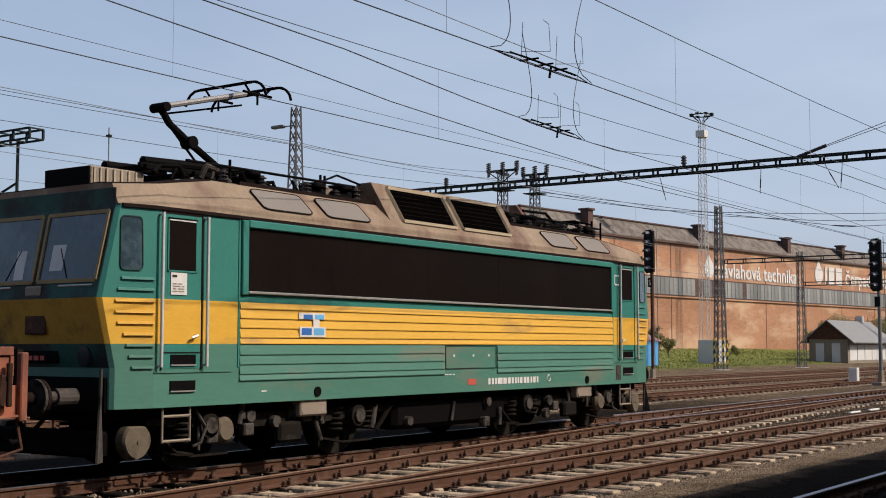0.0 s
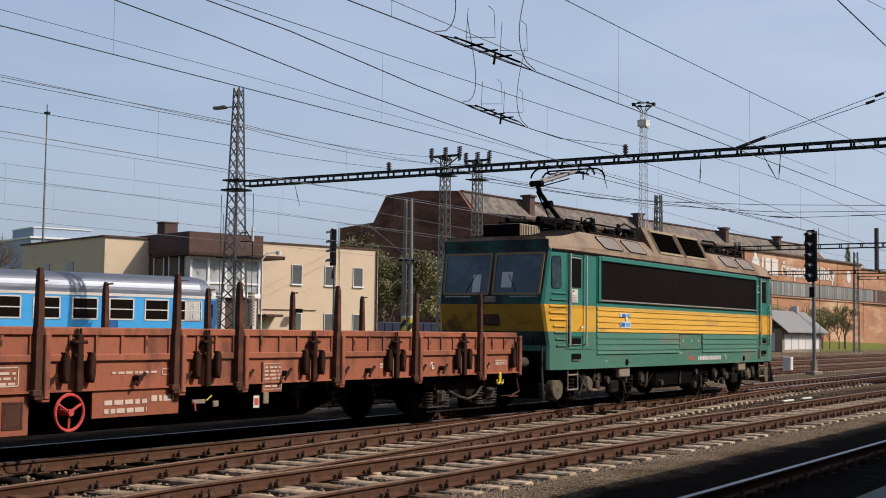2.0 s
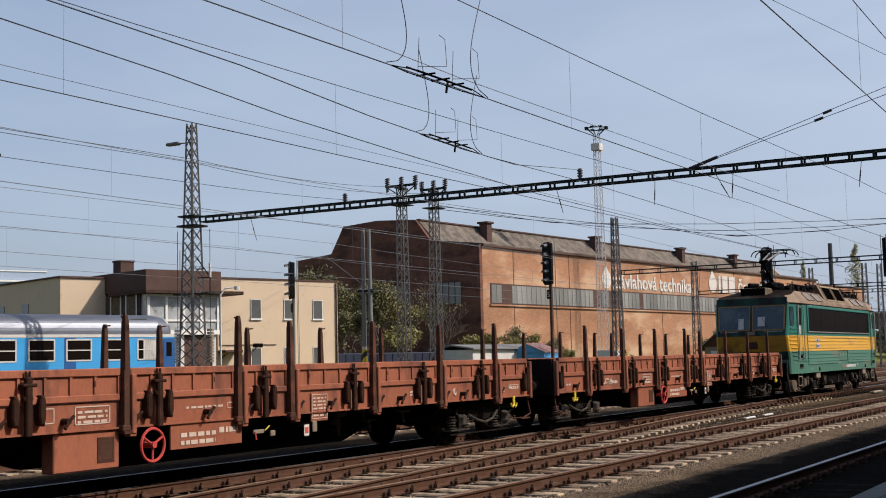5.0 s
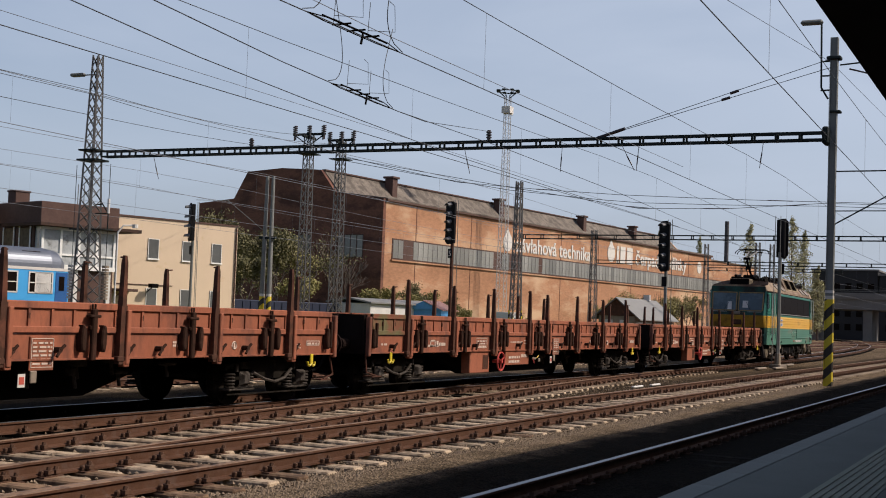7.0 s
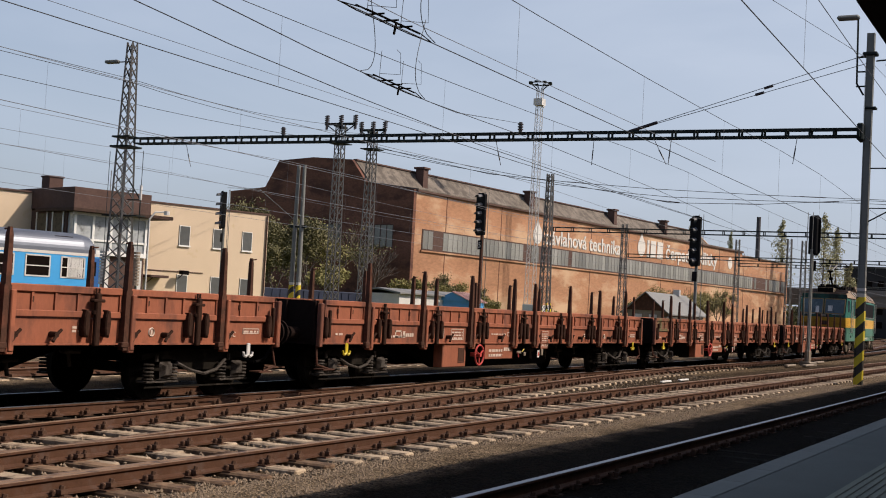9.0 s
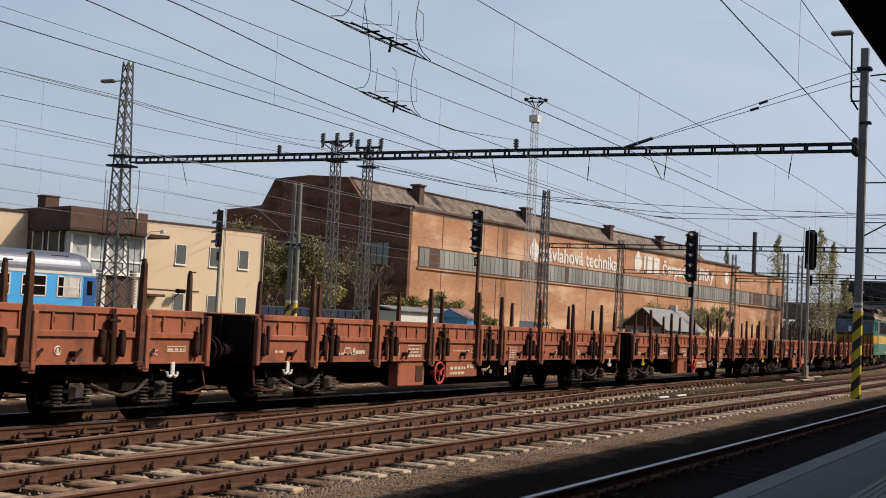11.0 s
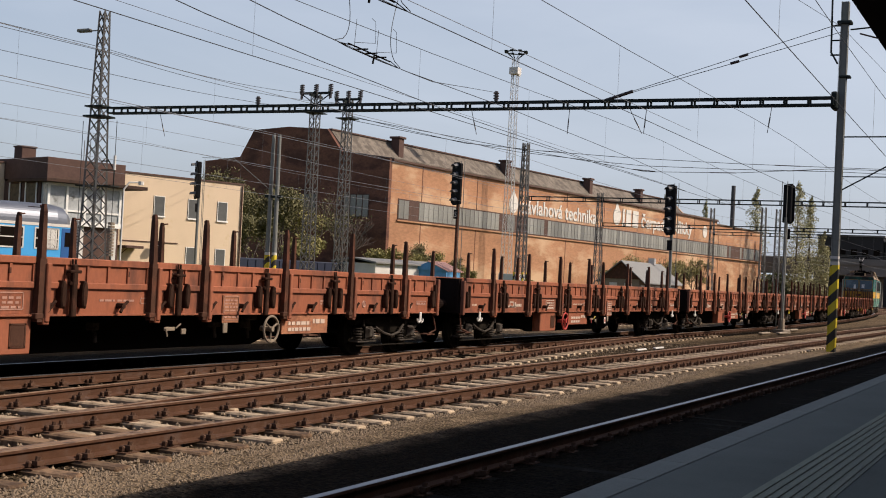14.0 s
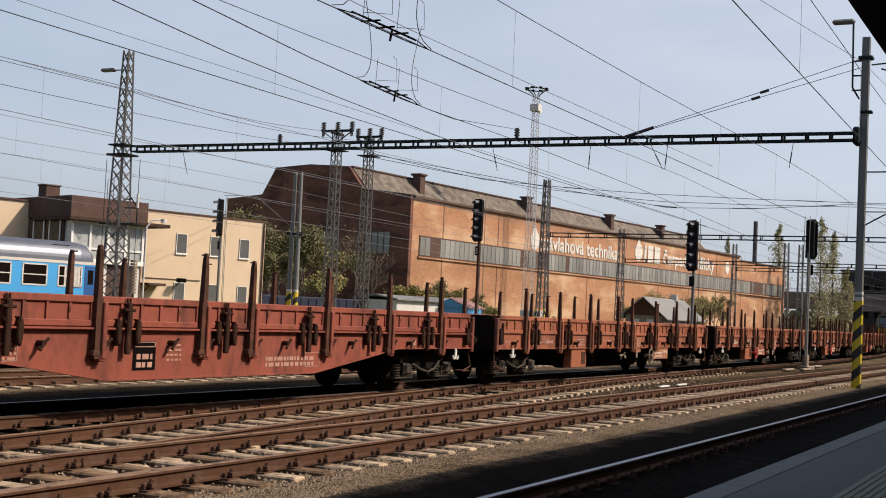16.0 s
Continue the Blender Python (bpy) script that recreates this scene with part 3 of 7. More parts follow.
def check_rail(y, x0, x1):
    g = rail_geo(straight(y), 0, x0, x1, -0.006)
    solid("check_rail", g, [M["rail"], M["railtop"]], "short rusty check rail beside the running rail", "check rail", kind="structure")


check_rail(RAILS_B - HALF + 0.12, 3.0, 10.6)
check_rail(RAILS_T + HALF - 0.12, 24.0, 31.0)


def ballast_stones():
    g = Geo()
    rnd = random.Random(5)
    for _ in range(42000):
        x = 4 + 38 * rnd.random() ** 1.3
        y = rnd.choice((rnd.uniform(6.7, 7.6), rnd.uniform(6.7, 7.75), rnd.uniform(7.2, 13.0)))
        r = rnd.uniform(0.010, 0.024) if y < 7.6 else rnd.uniform(0.014, 0.034)
        if y > 7.55 and abs(((x + 40) / 0.62 + 0.5) % 1.0 - 0.5) * 0.62 < 0.15 and rnd.random() < 0.9:
            continue
        a = rnd.uniform(0, 3.14)
        z = -0.212 + r * 0.4
        ca, sa = math.cos(a) * r, math.sin(a) * r
        k = [rnd.uniform(0.6, 1.2) for _ in range(6)]
        vs = [(x + ca * k[0], y + sa * k[0], z), (x - sa * k[1], y + ca * k[1], z + r * 0.2), (x - ca * k[2], y - sa * k[2], z),
              (x + sa * k[3], y - ca * k[3], z + r * 0.1), (x, y, z + r * k[4]), (x, y, z - r)]
        g.add(vs, [(0, 1, 4), (1, 2, 4), (2, 3, 4), (3, 0, 4), (1, 0, 5), (2, 1, 5), (3, 2, 5), (0, 3, 5)])
    solid("ballast_stones", g, M["stone"], "loose broken ballast stones between the tracks", "ballast", kind="stuff")


ballast_stones()
for k, pts in enumerate(([(11.9, 9.9, -0.16), (12.3, 10.1, -0.06), (12.7, 9.95, -0.14), (13.2, 10.15, -0.15)], [(11.6, 10.2, -0.15), (12.2, 9.95, -0.09), (12.9, 10.25, -0.13), (13.8, 10.05, -0.16)])):
    solid("point_cable", Geo().path(pts, 0.018, 6), M["clip"], "loose dark cable lying by the turnout", "cable")


# ---- platform and canopy ----
def platform():
    g = Geo().box(-40, 140, -8, 2.355, -0.6, 0.42)
    p = solid("platform", g, M["platform"], "grey asphalt platform in the shade of its roof", "platform", kind="structure")
    slab = Geo().box(0.002, 0.998, 2.357, 2.585, -0.5, 0.424, 0.008).mesh("edge_slab", M["kerb"])
    for i in range(150):
        x = -20 + i * 1.0
        share("edge_slab", slab, p, pose(x, 0, 0))
    tile = Geo().box(0.003, 0.497, 1.22, 1.70, 0.40, 0.424).mesh("tactile_slab", M["tactile"])
    for i in range(140):
        share("tactile_slab", tile, p, pose(-10 + i * 0.5, 0, 0))
    for j in range(7):
        part("tactile_rib", Geo().box(-10, 60, 1.255 + j * 0.064, 1.287 + j * 0.064, 0.424, 0.430), M["tactile"], p)
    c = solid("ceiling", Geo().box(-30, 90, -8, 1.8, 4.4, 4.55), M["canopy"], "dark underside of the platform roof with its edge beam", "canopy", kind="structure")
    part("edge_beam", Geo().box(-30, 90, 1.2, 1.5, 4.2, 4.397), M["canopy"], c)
    # unseen tall wall, added to block sky light from the south
    w = Geo().box(-60, 160, -8.3, -8.0, -0.6, 11.0)
    solid("wall_south", w, M["brownbrick"], "unseen brown wall added behind the platform to cut sky light", "wall", kind="structure")


platform()


# ---- the goods train ----
def wheelset(parent, x, r, name="wheelset"):
    g = Geo()
    for s in (-1, 1):
        y = s * HALF
        g.tube((0, y - 0.06, 0), (0, y + 0.06, 0), r, 28)
        g.tube((0, y - s * 0.075, 0), (0, y - s * 0.055, 0), r + 0.03, 28)
        g.tube((0, y + s * 0.05, 0), (0, y + s * 0.085, 0), r * 0.3, 14)
        for k in range(6):
            a = k * 1.0472
            g.bar((0.25 * r * math.cos(a), y + s * 0.066, 0.25 * r * math.sin(a)), (0.85 * r * math.cos(a), y + s * 0.066, 0.85 * r * math.sin(a)), 0.05, 0.03)
    g.tube((0, -1.0, 0), (0, 1.0, 0), 0.08, 10)
    ob = part(name, g, M["running"], parent)
    ob.matrix_basis = pose(x, 0, r)
    ob["radius"] = r
    return ob


def buffers(parent, x, d, material):
    for s in (-1, 1):
        g = Geo()
        g.tube((x, s * 0.875, 1.06), (x + d * 0.3, s * 0.875, 1.06), 0.11, 14)
        g.tube((x + d * 0.28, s * 0.875, 1.06), (x + d * 0.56, s * 0.875, 1.06), 0.075, 14)
        g.tube((x + d * 0.56, s * 0.875, 1.06), (x + d * 0.60, s * 0.875, 1.06), 0.23, 20)
        part("buffer", g, material, parent)
    g = Geo()
    g.box(x, x + d * 0.35, -0.07, 0.07, 0.95, 1.12, 0.02)
    g.ring((x + d * 0.5, 0, 0.92), (0, 1, 0), 0.12, 0.03, 12, 6)
    part("coupling", g, M["running"], parent)
    g = Geo()
    g.path([(x, -0.45, 0.9), (x + d * 0.35, -0.45, 0.55), (x + d * 0.62, -0.45, 0.5)], 0.03, 6)
    part("brake_hose", g, M["black"], parent)


def bogie_y25(parent, xc):
    g = Geo()
    g.box(xc - 0.2, xc + 0.2, -0.95, 0.95, 0.5, 0.82, 0.02)
    b = part("bogie", g, M["running"], parent, "dusty two-axle bogie with coil springs")
    for s in (-1, 1):
        g = Geo()
        y = s * 1.02
        poly = [(-1.35, 0.62), (-1.15, 0.66), (-0.55, 0.62), (-0.35, 0.46), (0.35, 0.46), (0.55, 0.62), (1.15, 0.66), (1.35, 0.62),
                (1.35, 0.72), (0.5, 0.78), (-0.5, 0.78), (-1.35, 0.72)]
        g.prism_y([(xc + p, q) for p, q in poly], y - 0.06, y + 0.06)
        part("side_frame", g, M["running"], b)
        for ax in (-0.9, 0.9):
            x = xc + ax
            g = Geo()
            g.box(x - 0.13, x + 0.13, y - 0.13, y + s * 0.14, 0.33, 0.60, 0.03)
            g.loft([[(x - 0.13, y + s * 0.14, 0.36), (x + 0.13, y + s * 0.14, 0.36), (x + 0.15, y + s * 0.14, 0.58), (x - 0.15, y + s * 0.14, 0.58)],
                    [(x - 0.07, y + s * 0.21, 0.40), (x + 0.07, y + s * 0.21, 0.40), (x + 0.08, y + s * 0.21, 0.54), (x - 0.08, y + s * 0.21, 0.54)]])
            g.box(x - 0.38, x + 0.38, y - 0.11, y + 0.11, 0.27, 0.31, 0.01)
            g.tube((x - 0.17, y + s * 0.1, 0.6), (x - 0.17, y + s * 0.1, 0.72), 0.03, 6)
            part("axle_box", g, M["gear_grey"], b)
            for w in (-0.28, 0.28):
                g = Geo()
                for k in range(5):
                    g.ring((x + w, y + s * 0.04, 0.33 + k * 0.055), (0, 0, 1), 0.075, 0.019, 12, 5)
                part("coil_spring", g, M["gear_grey"], b)
        g = Geo().path([(xc - 0.62, s * 1.14, 0.58), (xc - 0.3, s * 1.17, 0.46), (xc + 0.05, s * 1.17, 0.40), (xc + 0.35, s * 1.17, 0.46), (xc + 0.62, s * 1.14, 0.62)], 0.028, 6)
        part("brake_linkage", g, M["gear_grey"], b)
        part("safety_bar", Geo().path([(xc - 1.35, s * 1.13, 0.21), (xc + 1.35, s * 1.13, 0.21)], 0.016, 5), M["running"], b)
    for ax in (-0.9, 0.9):
        wheelset(parent, xc + ax, 0.46)


WAGON_HALF = 9.17
STAKES = (-7.55, -5.3, -3.0, -0.65, 0.65, 3.0, 5.3, 7.55)


def text_bars(g, x, z, w, h, rows, y, rnd, gap=0.35):
    """Illegible stencilled writing: short bars in rows."""
    rh = h / rows
    for r in range(rows):
        a = x
        while a < x + w:
            b = min(x + w, a + rnd.uniform(0.05, 0.16))
            g.box(a, b, y - 0.004, y + 0.004, z + r * rh, z + r * rh + rh * (1 - gap))
            a = b + rnd.uniform(0.02, 0.05)


def outline(g, x, z, w, h, t, y):
    g.box(x, x + w, y - 0.004, y + 0.004, z, z + t).box(x, x + w, y - 0.004, y + 0.004, z + h - t, z + h)
    g.box(x, x + t, y - 0.004, y + 0.004, z, z + h).box(x + w - t, x + w, y - 0.004, y + 0.004, z, z + h)


def goods_wagon(name, label, paint, belly, seed, brake_x=-2.5, wheel="wheelred"):
    rnd = random.Random(seed)
    w = thing(name, label, "goods wagon", group="wagons of the train")
    H = WAGON_HALF
    worn = belly or wheel != "wheelred"
    board = M["wornboard"] if worn and not belly else paint
    # underframe and floor, the shade under the wagon put into their black
    g = Geo()
    g.box(-H, H, -1.30, 1.30, 1.16, 1.22)
    for s in (-1, 1):
        g.box(-H + 0.02, H - 0.02, s * 0.35 - 0.09, s * 0.35 + 0.09, 0.72, 1.16)
    for k in range(13):
        x = -8.4 + k * 1.4
        g.box(x - 0.05, x + 0.05, -1.28, 1.28, 0.95, 1.16)
    if not belly:
        for s in (-1, 1):
            g.prism_y([(-4.9, 0.80), (-3.1, 0.29), (3.1, 0.29), (4.9, 0.80)], s * 0.55 - 0.1, s * 0.55 + 0.1)
    for k in range(5):
        g.box(-2.1 + 1.05 * k - 0.06, -2.1 + 1.05 * k + 0.06, -0.6, 0.6, 0.55 if belly else 0.30, 0.8)
    g.tube((-1.2, 0.2, 0.62), (0.6, 0.2, 0.62), 0.2, 14)
    part("underframe", g, M["black"], w, "grimy fish-bellied underframe, near-black with its shade in the colour")
    for s in (-1, 1):
        g = Geo()
        if belly:
            poly = [(-H, 0.92), (-5.75, 0.92), (-2.7, 0.50), (2.7, 0.50), (5.75, 0.92), (H, 0.92), (H, 1.24), (-H, 1.24)]
            g.prism_y(poly, s * 1.30, s * 1.345)
            g.prism_y([(-H, 0.9), (-5.75, 0.9), (-2.7, 0.48), (2.7, 0.48), (5.75, 0.9), (H, 0.9), (H, 0.925), (5.75, 0.925), (2.7, 0.505), (-2.7, 0.505), (-5.75, 0.925), (-H, 0.925)], s * 1.28, s * 1.40)
            g.box(-H, H, s * 1.345, s * 1.425, 1.215, 1.243)
        else:
            g.box(-H, H, s * 1.30, s * 1.345, 0.88, 1.24)
            g.box(-H, H, s * 1.28, s * 1.39, 0.875, 0.90)
        part("side_sill", g, paint, w)
    # drop sides between the stakes
    edges = (-H + 0.06, *STAKES, H - 0.06)
    for s in (-1, 1):
        for a, b in zip(edges, edges[1:]):
            x0, x1 = a + 0.07, b - 0.07
            g = Geo()
            y = s * 1.335
            g.box(x0, x1, y - 0.02, y + 0.02, 1.245, 1.68)
            g.box(x0, x1, y - s * 0.02, y + s * 0.055, 1.58, 1.685, 0.012)
            g.box(x0, x1, y - s * 0.02, y + s * 0.05, 1.25, 1.345, 0.012)
            n = max(2, round((x1 - x0) / 0.42))
            for k in range(n + 1):
                xx = x0 + 0.02 + (x1 - x0 - 0.04) * k / n
                g.box(xx - 0.022, xx + 0.022, y, y + s * 0.045, 1.345, 1.58)
            ds = part("drop_side", g, paint, w)
            if s < 0:
                for hx in (x0 + 0.45, x1 - 0.45):
                    if x1 - x0 > 1.3 or hx < x0 + 0.6:
                        part("eyelet", Geo().box(hx - 0.02, hx + 0.02, y - 0.05, y - 0.015, 1.44, 1.53, 0.01), M["stake"], ds)
    # stakes
    for s in (-1, 1):
        for i, x in enumerate(STAKES):
            lean = rnd.uniform(-0.025, 0.025)
            z1 = 2.42 + rnd.uniform(-0.05, 0.03)
            g = Geo()
            y = s * 1.40
            g.loft([[(x - 0.065 + lean * k, y - 0.05, z), (x + 0.065 + lean * k, y - 0.05, z), (x + 0.065 + lean * k, y + 0.05, z), (x - 0.065 + lean * k, y + 0.05, z)]
                    for k, z in ((0, 0.80), (0.4, 1.66))])
            # stake split in colour: painted half lit, dark half for its shadowed side
            pk = Geo().box(x + 0.045, x + 0.135, s * 1.345, s * 1.49, 0.80, 1.60, 0.012).box(x + 0.03, x + 0.15, s * 1.345, s * 1.47, 0.76, 0.86, 0.012)
            part("stake_pocket", pk, paint, w)
            g.loft([[(x - q + lean * k, y - q, z), (x + q + lean * k, y - q, z), (x + q + lean * k, y + q, z), (x - q + lean * k, y + q, z)]
                    for k, z, q in ((0.4, 1.6, 0.048), (0.95, z1 - 0.1, 0.036), (1.0, z1, 0.022))])
            g.box(x - 0.10, x + 0.10, s * 1.30, s * 1.46, 0.84, 0.92, 0.01)
            g.tube((x - 0.02, y - s * 0.05, z1 - 0.03), (x + 0.09, y - s * 0.05, z1 - 0.02), 0.014, 5)
            part("stake", g, M["stake"], w)
    # latches between the stakes, on the camera's side with their levers
    mids = [-6.93, -4.68, -2.38, -0.04, 2.38, 4.68, 6.93, -8.95, 8.95]
    for s in (-1, 1):
        for x in mids:
            g = Geo()
            y = s * 1.42
            end = abs(x) > 8.5
            if not end:
                g.box(x - 0.05, x + 0.05, y - 0.05, y + 0.02, 0.86, 1.60, 0.015)
                g.box(x - 0.115, x + 0.115, y - 0.055, y + 0.035, 1.475, 1.52, 0.012)
                g.box(x - 0.075, x + 0.075, y - 0.03, y + 0.03, 1.30, 1.36, 0.012)
                g.tube((x - 0.03, y, 1.60), (x - 0.03, y, 1.67), 0.016, 6).tube((x + 0.03, y, 1.60), (x + 0.03, y, 1.67), 0.016, 6)
            part("side_latch", g if not end else Geo().box(x - 0.03, x + 0.03, y - 0.04, y + 0.02, 1.0, 1.5, 0.012), M["latch"], w)
            for d in ((-0.2, 0.22) if not end else (-0.1,)):
                c = x + d
                lever = [(c - 0.035, 1.00), (c + 0.03, 0.98), (c + 0.055, 1.08), (c + 0.06, 1.26), (c + 0.035, 1.36), (c - 0.02, 1.37), (c - 0.05, 1.28), (c - 0.055, 1.10)]
                part("latch_lever", Geo().loft([[(p, y + s * o, q) for p, q in lever] for o in (-0.075, 0.02)]
                                               + [[(c + (p - c) * 0.7, y + s * 0.04, 1.18 + (q - 1.18) * 0.86) for p, q in lever]]), M["latch"], w)
    cleats = [x + 0.17 for x in STAKES] + [-4.05, -1.35, 1.7, 3.9, 6.2, -8.2]
    for c in cleats:
        g = Geo()
        g.tube((c, -1.33, 1.02), (c, -1.47, 1.02), 0.042, 8)
        g.tube((c + 0.03, -1.45, 1.04), (c - 0.07, -1.47, 0.93), 0.025, 6).tube((c, -1.46, 1.02), (c + 0.08, -1.47, 1.09), 0.022, 6)
        part("rope_cleat", g, M["latch"], w)
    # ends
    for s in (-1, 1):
        # end boards carry the shade of the gaps in their colour
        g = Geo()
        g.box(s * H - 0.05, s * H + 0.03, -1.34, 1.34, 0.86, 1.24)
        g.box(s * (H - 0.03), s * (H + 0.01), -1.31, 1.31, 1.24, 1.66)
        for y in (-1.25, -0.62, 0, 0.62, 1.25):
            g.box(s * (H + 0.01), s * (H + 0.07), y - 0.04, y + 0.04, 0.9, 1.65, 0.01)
        part("end_board", g, M["ends"], w, "dark end board, the gap's shade in its colour")
        part("corner_post", Geo().box(s * H - 0.05, s * H + 0.05, -1.42, -1.32, 0.82, 1.62, 0.015), paint, w)
        buffers(w, s * (H + 0.03), s, M["ends"])
        g = Geo()
        hx = s * 8.3
        g.box(hx - 0.045, hx + 0.045, -1.44, -1.41, 0.70, 0.90, 0.01)
        for d in (-1, 1):
            g.path([(hx, -1.425, 0.72), (hx + d * 0.06, -1.425, 0.68), (hx + d * 0.11, -1.425, 0.70), (hx + d * 0.125, -1.425, 0.755)], 0.024, 6)
        part("rope_hook", g, M["palebox" if worn else "hook"], w, "pale rope hook" if worn else "bright yellow rope hook")
        g = Geo()
        g.path([(s * (H - 0.02), -1.3, 0.85), (s * (H + 0.02), -1.36, 0.5), (s * (H - 0.35), -1.38, 0.42)], 0.022, 6)
        g.box(s * (H - 0.5), s * (H - 0.12), -1.42, -1.2, 0.40, 0.425)
        part("shunter_step", g, M["stake"], w)
    bogie_y25(w, -7.45)
    bogie_y25(w, 7.45)
    if not belly:
        # brake equipment on the side
        g = Geo().box(-4.2, -3.06, -1.35, -1.12, 0.36, 0.88, 0.015)
        bx = part("equipment_box", g, paint, w)
        g = Geo()
        outline(g, -3.46, 0.45, 0.3, 0.33, 0.025, -1.356)
        g.box(-3.43, -3.19, -1.358, -1.352, 0.48, 0.75)
        part("hatch", g, M["stake"], bx)
        g = Geo()
        g.ring((brake_x, -1.42, 0.62), (0, 1, 0), 0.225, 0.022, 24, 6)
        for k in range(3):
            a = k * 2.0944 + 0.5
            g.tube((brake_x, -1.42, 0.62), (brake_x + 0.22 * math.cos(a), -1.42, 0.62 + 0.22 * math.sin(a)), 0.018, 5)
        g.tube((brake_x, -1.46, 0.62), (brake_x, -1.2, 0.62), 0.045, 8)
        part("handwheel", g, M[wheel], w, "red handbrake wheel" if wheel == "wheelred" else "bare grey handbrake wheel")
        pl = part("number_board", Geo().box(brake_x + 0.42, brake_x + 1.97, -1.36, -1.33, 0.52, 0.88), board, w)
        g = Geo()
        text_bars(g, brake_x + 0.62, 0.57, 0.75, 0.22, 2, -1.364, rnd, 0.45)
        text_bars(g, brake_x + 1.45, 0.70, 0.42, 0.10, 1, -1.364, rnd, 0.2)
        part("lettering", g, M["markpale"], pl)
        for a, c in ((0.15, 0.66), (1.25, 0.74)):
            part("change_lever", Geo().box(a, a + 0.12, -1.38, -1.35, 0.57, c, 0.01), M["beigecase"], w)
        rr = random.Random(5)
        for k in range(7):
            a, c = rr.uniform(-1.5, 5.0), rr.uniform(0.58, 0.8)
            g = Geo().box(a, a + rr.uniform(0.1, 0.35), -0.95, -0.8, c, c + rr.uniform(0.05, 0.14), 0.02).tube((a + 0.1, -0.9, c), (a + 0.14, -0.9, c - 0.18), 0.03, 6)
            part("brake_rigging", g, M["gear_grey"], w)
    if not belly:
        part("brake_plate", Geo().box(-0.26, 0.0, -1.37, -1.345, 0.63, 0.69, 0.006), M["beigecase"], w)
        part("brake_lever", Geo().path([(-0.24, -1.38, 0.66), (-0.23, -1.40, 0.54)], 0.014, 6), M["beigecase" if worn else "wheelred"], w, "" if worn else "short red changeover lever")
        part("brake_lever", Geo().path([(0.0, -1.38, 0.67), (0.09, -1.40, 0.74)], 0.012, 6), M["beigecase" if worn else "hook"], w, "" if worn else "short yellow changeover lever")
        if not worn:
            sgn = part("warning_card", Geo().box(1.04, 1.17, -1.36, -1.35, 0.52, 0.70), M["white"], w, "small white card with a red sign")
            part("card_mark", Geo().box(1.06, 1.15, -1.364, -1.36, 0.56, 0.66), M["redmark"], sgn)
    g = Geo()
    if not belly:
        text_bars(g, -7.0 + 0.4, 1.0, 0.7, 0.07, 1, -1.349, rnd)
        outline(g, -3.85, 0.96, 0.62, 0.24, 0.015, -1.349)
        text_bars(g, -3.8, 0.98, 0.52, 0.19, 3, -1.349, rnd, 0.5)
        part("data_board", Geo().box(1.22, 1.68, -1.37, -1.345, 0.74, 1.20, 0.006), board, w)
        outline(g, 1.24, 0.78, 0.42, 0.40, 0.010, -1.374)
        text_bars(g, 1.27, 0.82, 0.36, 0.34, 6, -1.374, rnd, 0.55)
        outline(g, -4.35, 1.0, 0.16, 0.2, 0.015, -1.349)
        g.ring((5.95, -1.349, 1.06), (0, 1, 0), 0.06, 0.014, 14, 4)
        g.box(5.93, 5.97, -1.353, -1.345, 1.02, 1.10)
        outline(g, 8.22, 1.05, 0.46, 0.09, 0.014, -1.349)
        text_bars(g, 8.25, 1.07, 0.4, 0.05, 1, -1.349, rnd)
        outline(g, -6.34, 1.0, 0.26, 0.15, 0.032, -1.349)
        text_bars(g, -1.75, 1.08, 0.8, 0.045, 1, -1.349, rnd)
        outline(g, -0.85, 1.05, 0.3, 0.09, 0.012, -1.349)
        text_bars(g, -8.6, 1.04, 0.25, 0.06, 1, -1.349, rnd)
        text_bars(g, 4.3, 1.05, 0.12, 0.1, 2, -1.349, rnd)
        for q0, q1, zz in ((-6.02, -5.93, 1.13), (-5.90, -5.83, 1.09), (-5.81, -5.76, 1.09), (-5.74, -5.66, 1.09), (-5.64, -5.57, 1.09)):
            g.box(q0, q1, -1.353, -1.345, 1.02, zz)
    else:
        text_bars(g, -5.1, 0.80, 0.7, 0.26, 4, -1.349, rnd, 0.5)
        outline(g, -4.9, 0.78, 0.5, 0.3, 0.012, -1.349)
        text_bars(g, 1.2, 0.62, 1.5, 0.20, 2, -1.349, rnd)
        outline(g, 2.4, 0.6, 0.5, 0.26, 0.012, -1.349)
        text_bars(g, -1.4, 0.75, 0.35, 0.3, 4, -1.349, rnd, 0.6)
        g.box(6.4, 6.55, -1.353, -1.345, 0.98, 1.08)
    part("lettering", g, M["markworn" if worn else "markpale"], w)
    if belly:
        g = Geo().box(-2.15, -1.65, -1.352, -1.344, 0.62, 1.05)
        b = part("data_panel", g, M["black"], w, "black data panel with white lines")
        g = Geo()
        outline(g, -2.13, 0.96, 0.46, 0.08, 0.012, -1.356)
        text_bars(g, -2.08, 0.66, 0.35, 0.24, 2, -1.356, rnd)
        part("lettering", g, M["markworn"], b)
    else:
        ob = share("lettering", letters("UIC", 0.12, M["markpale"]), w, pose(7.82, -1.358, 1.0))
    return w


# ---- locomotive ----
LOCO_HALF = 7.72


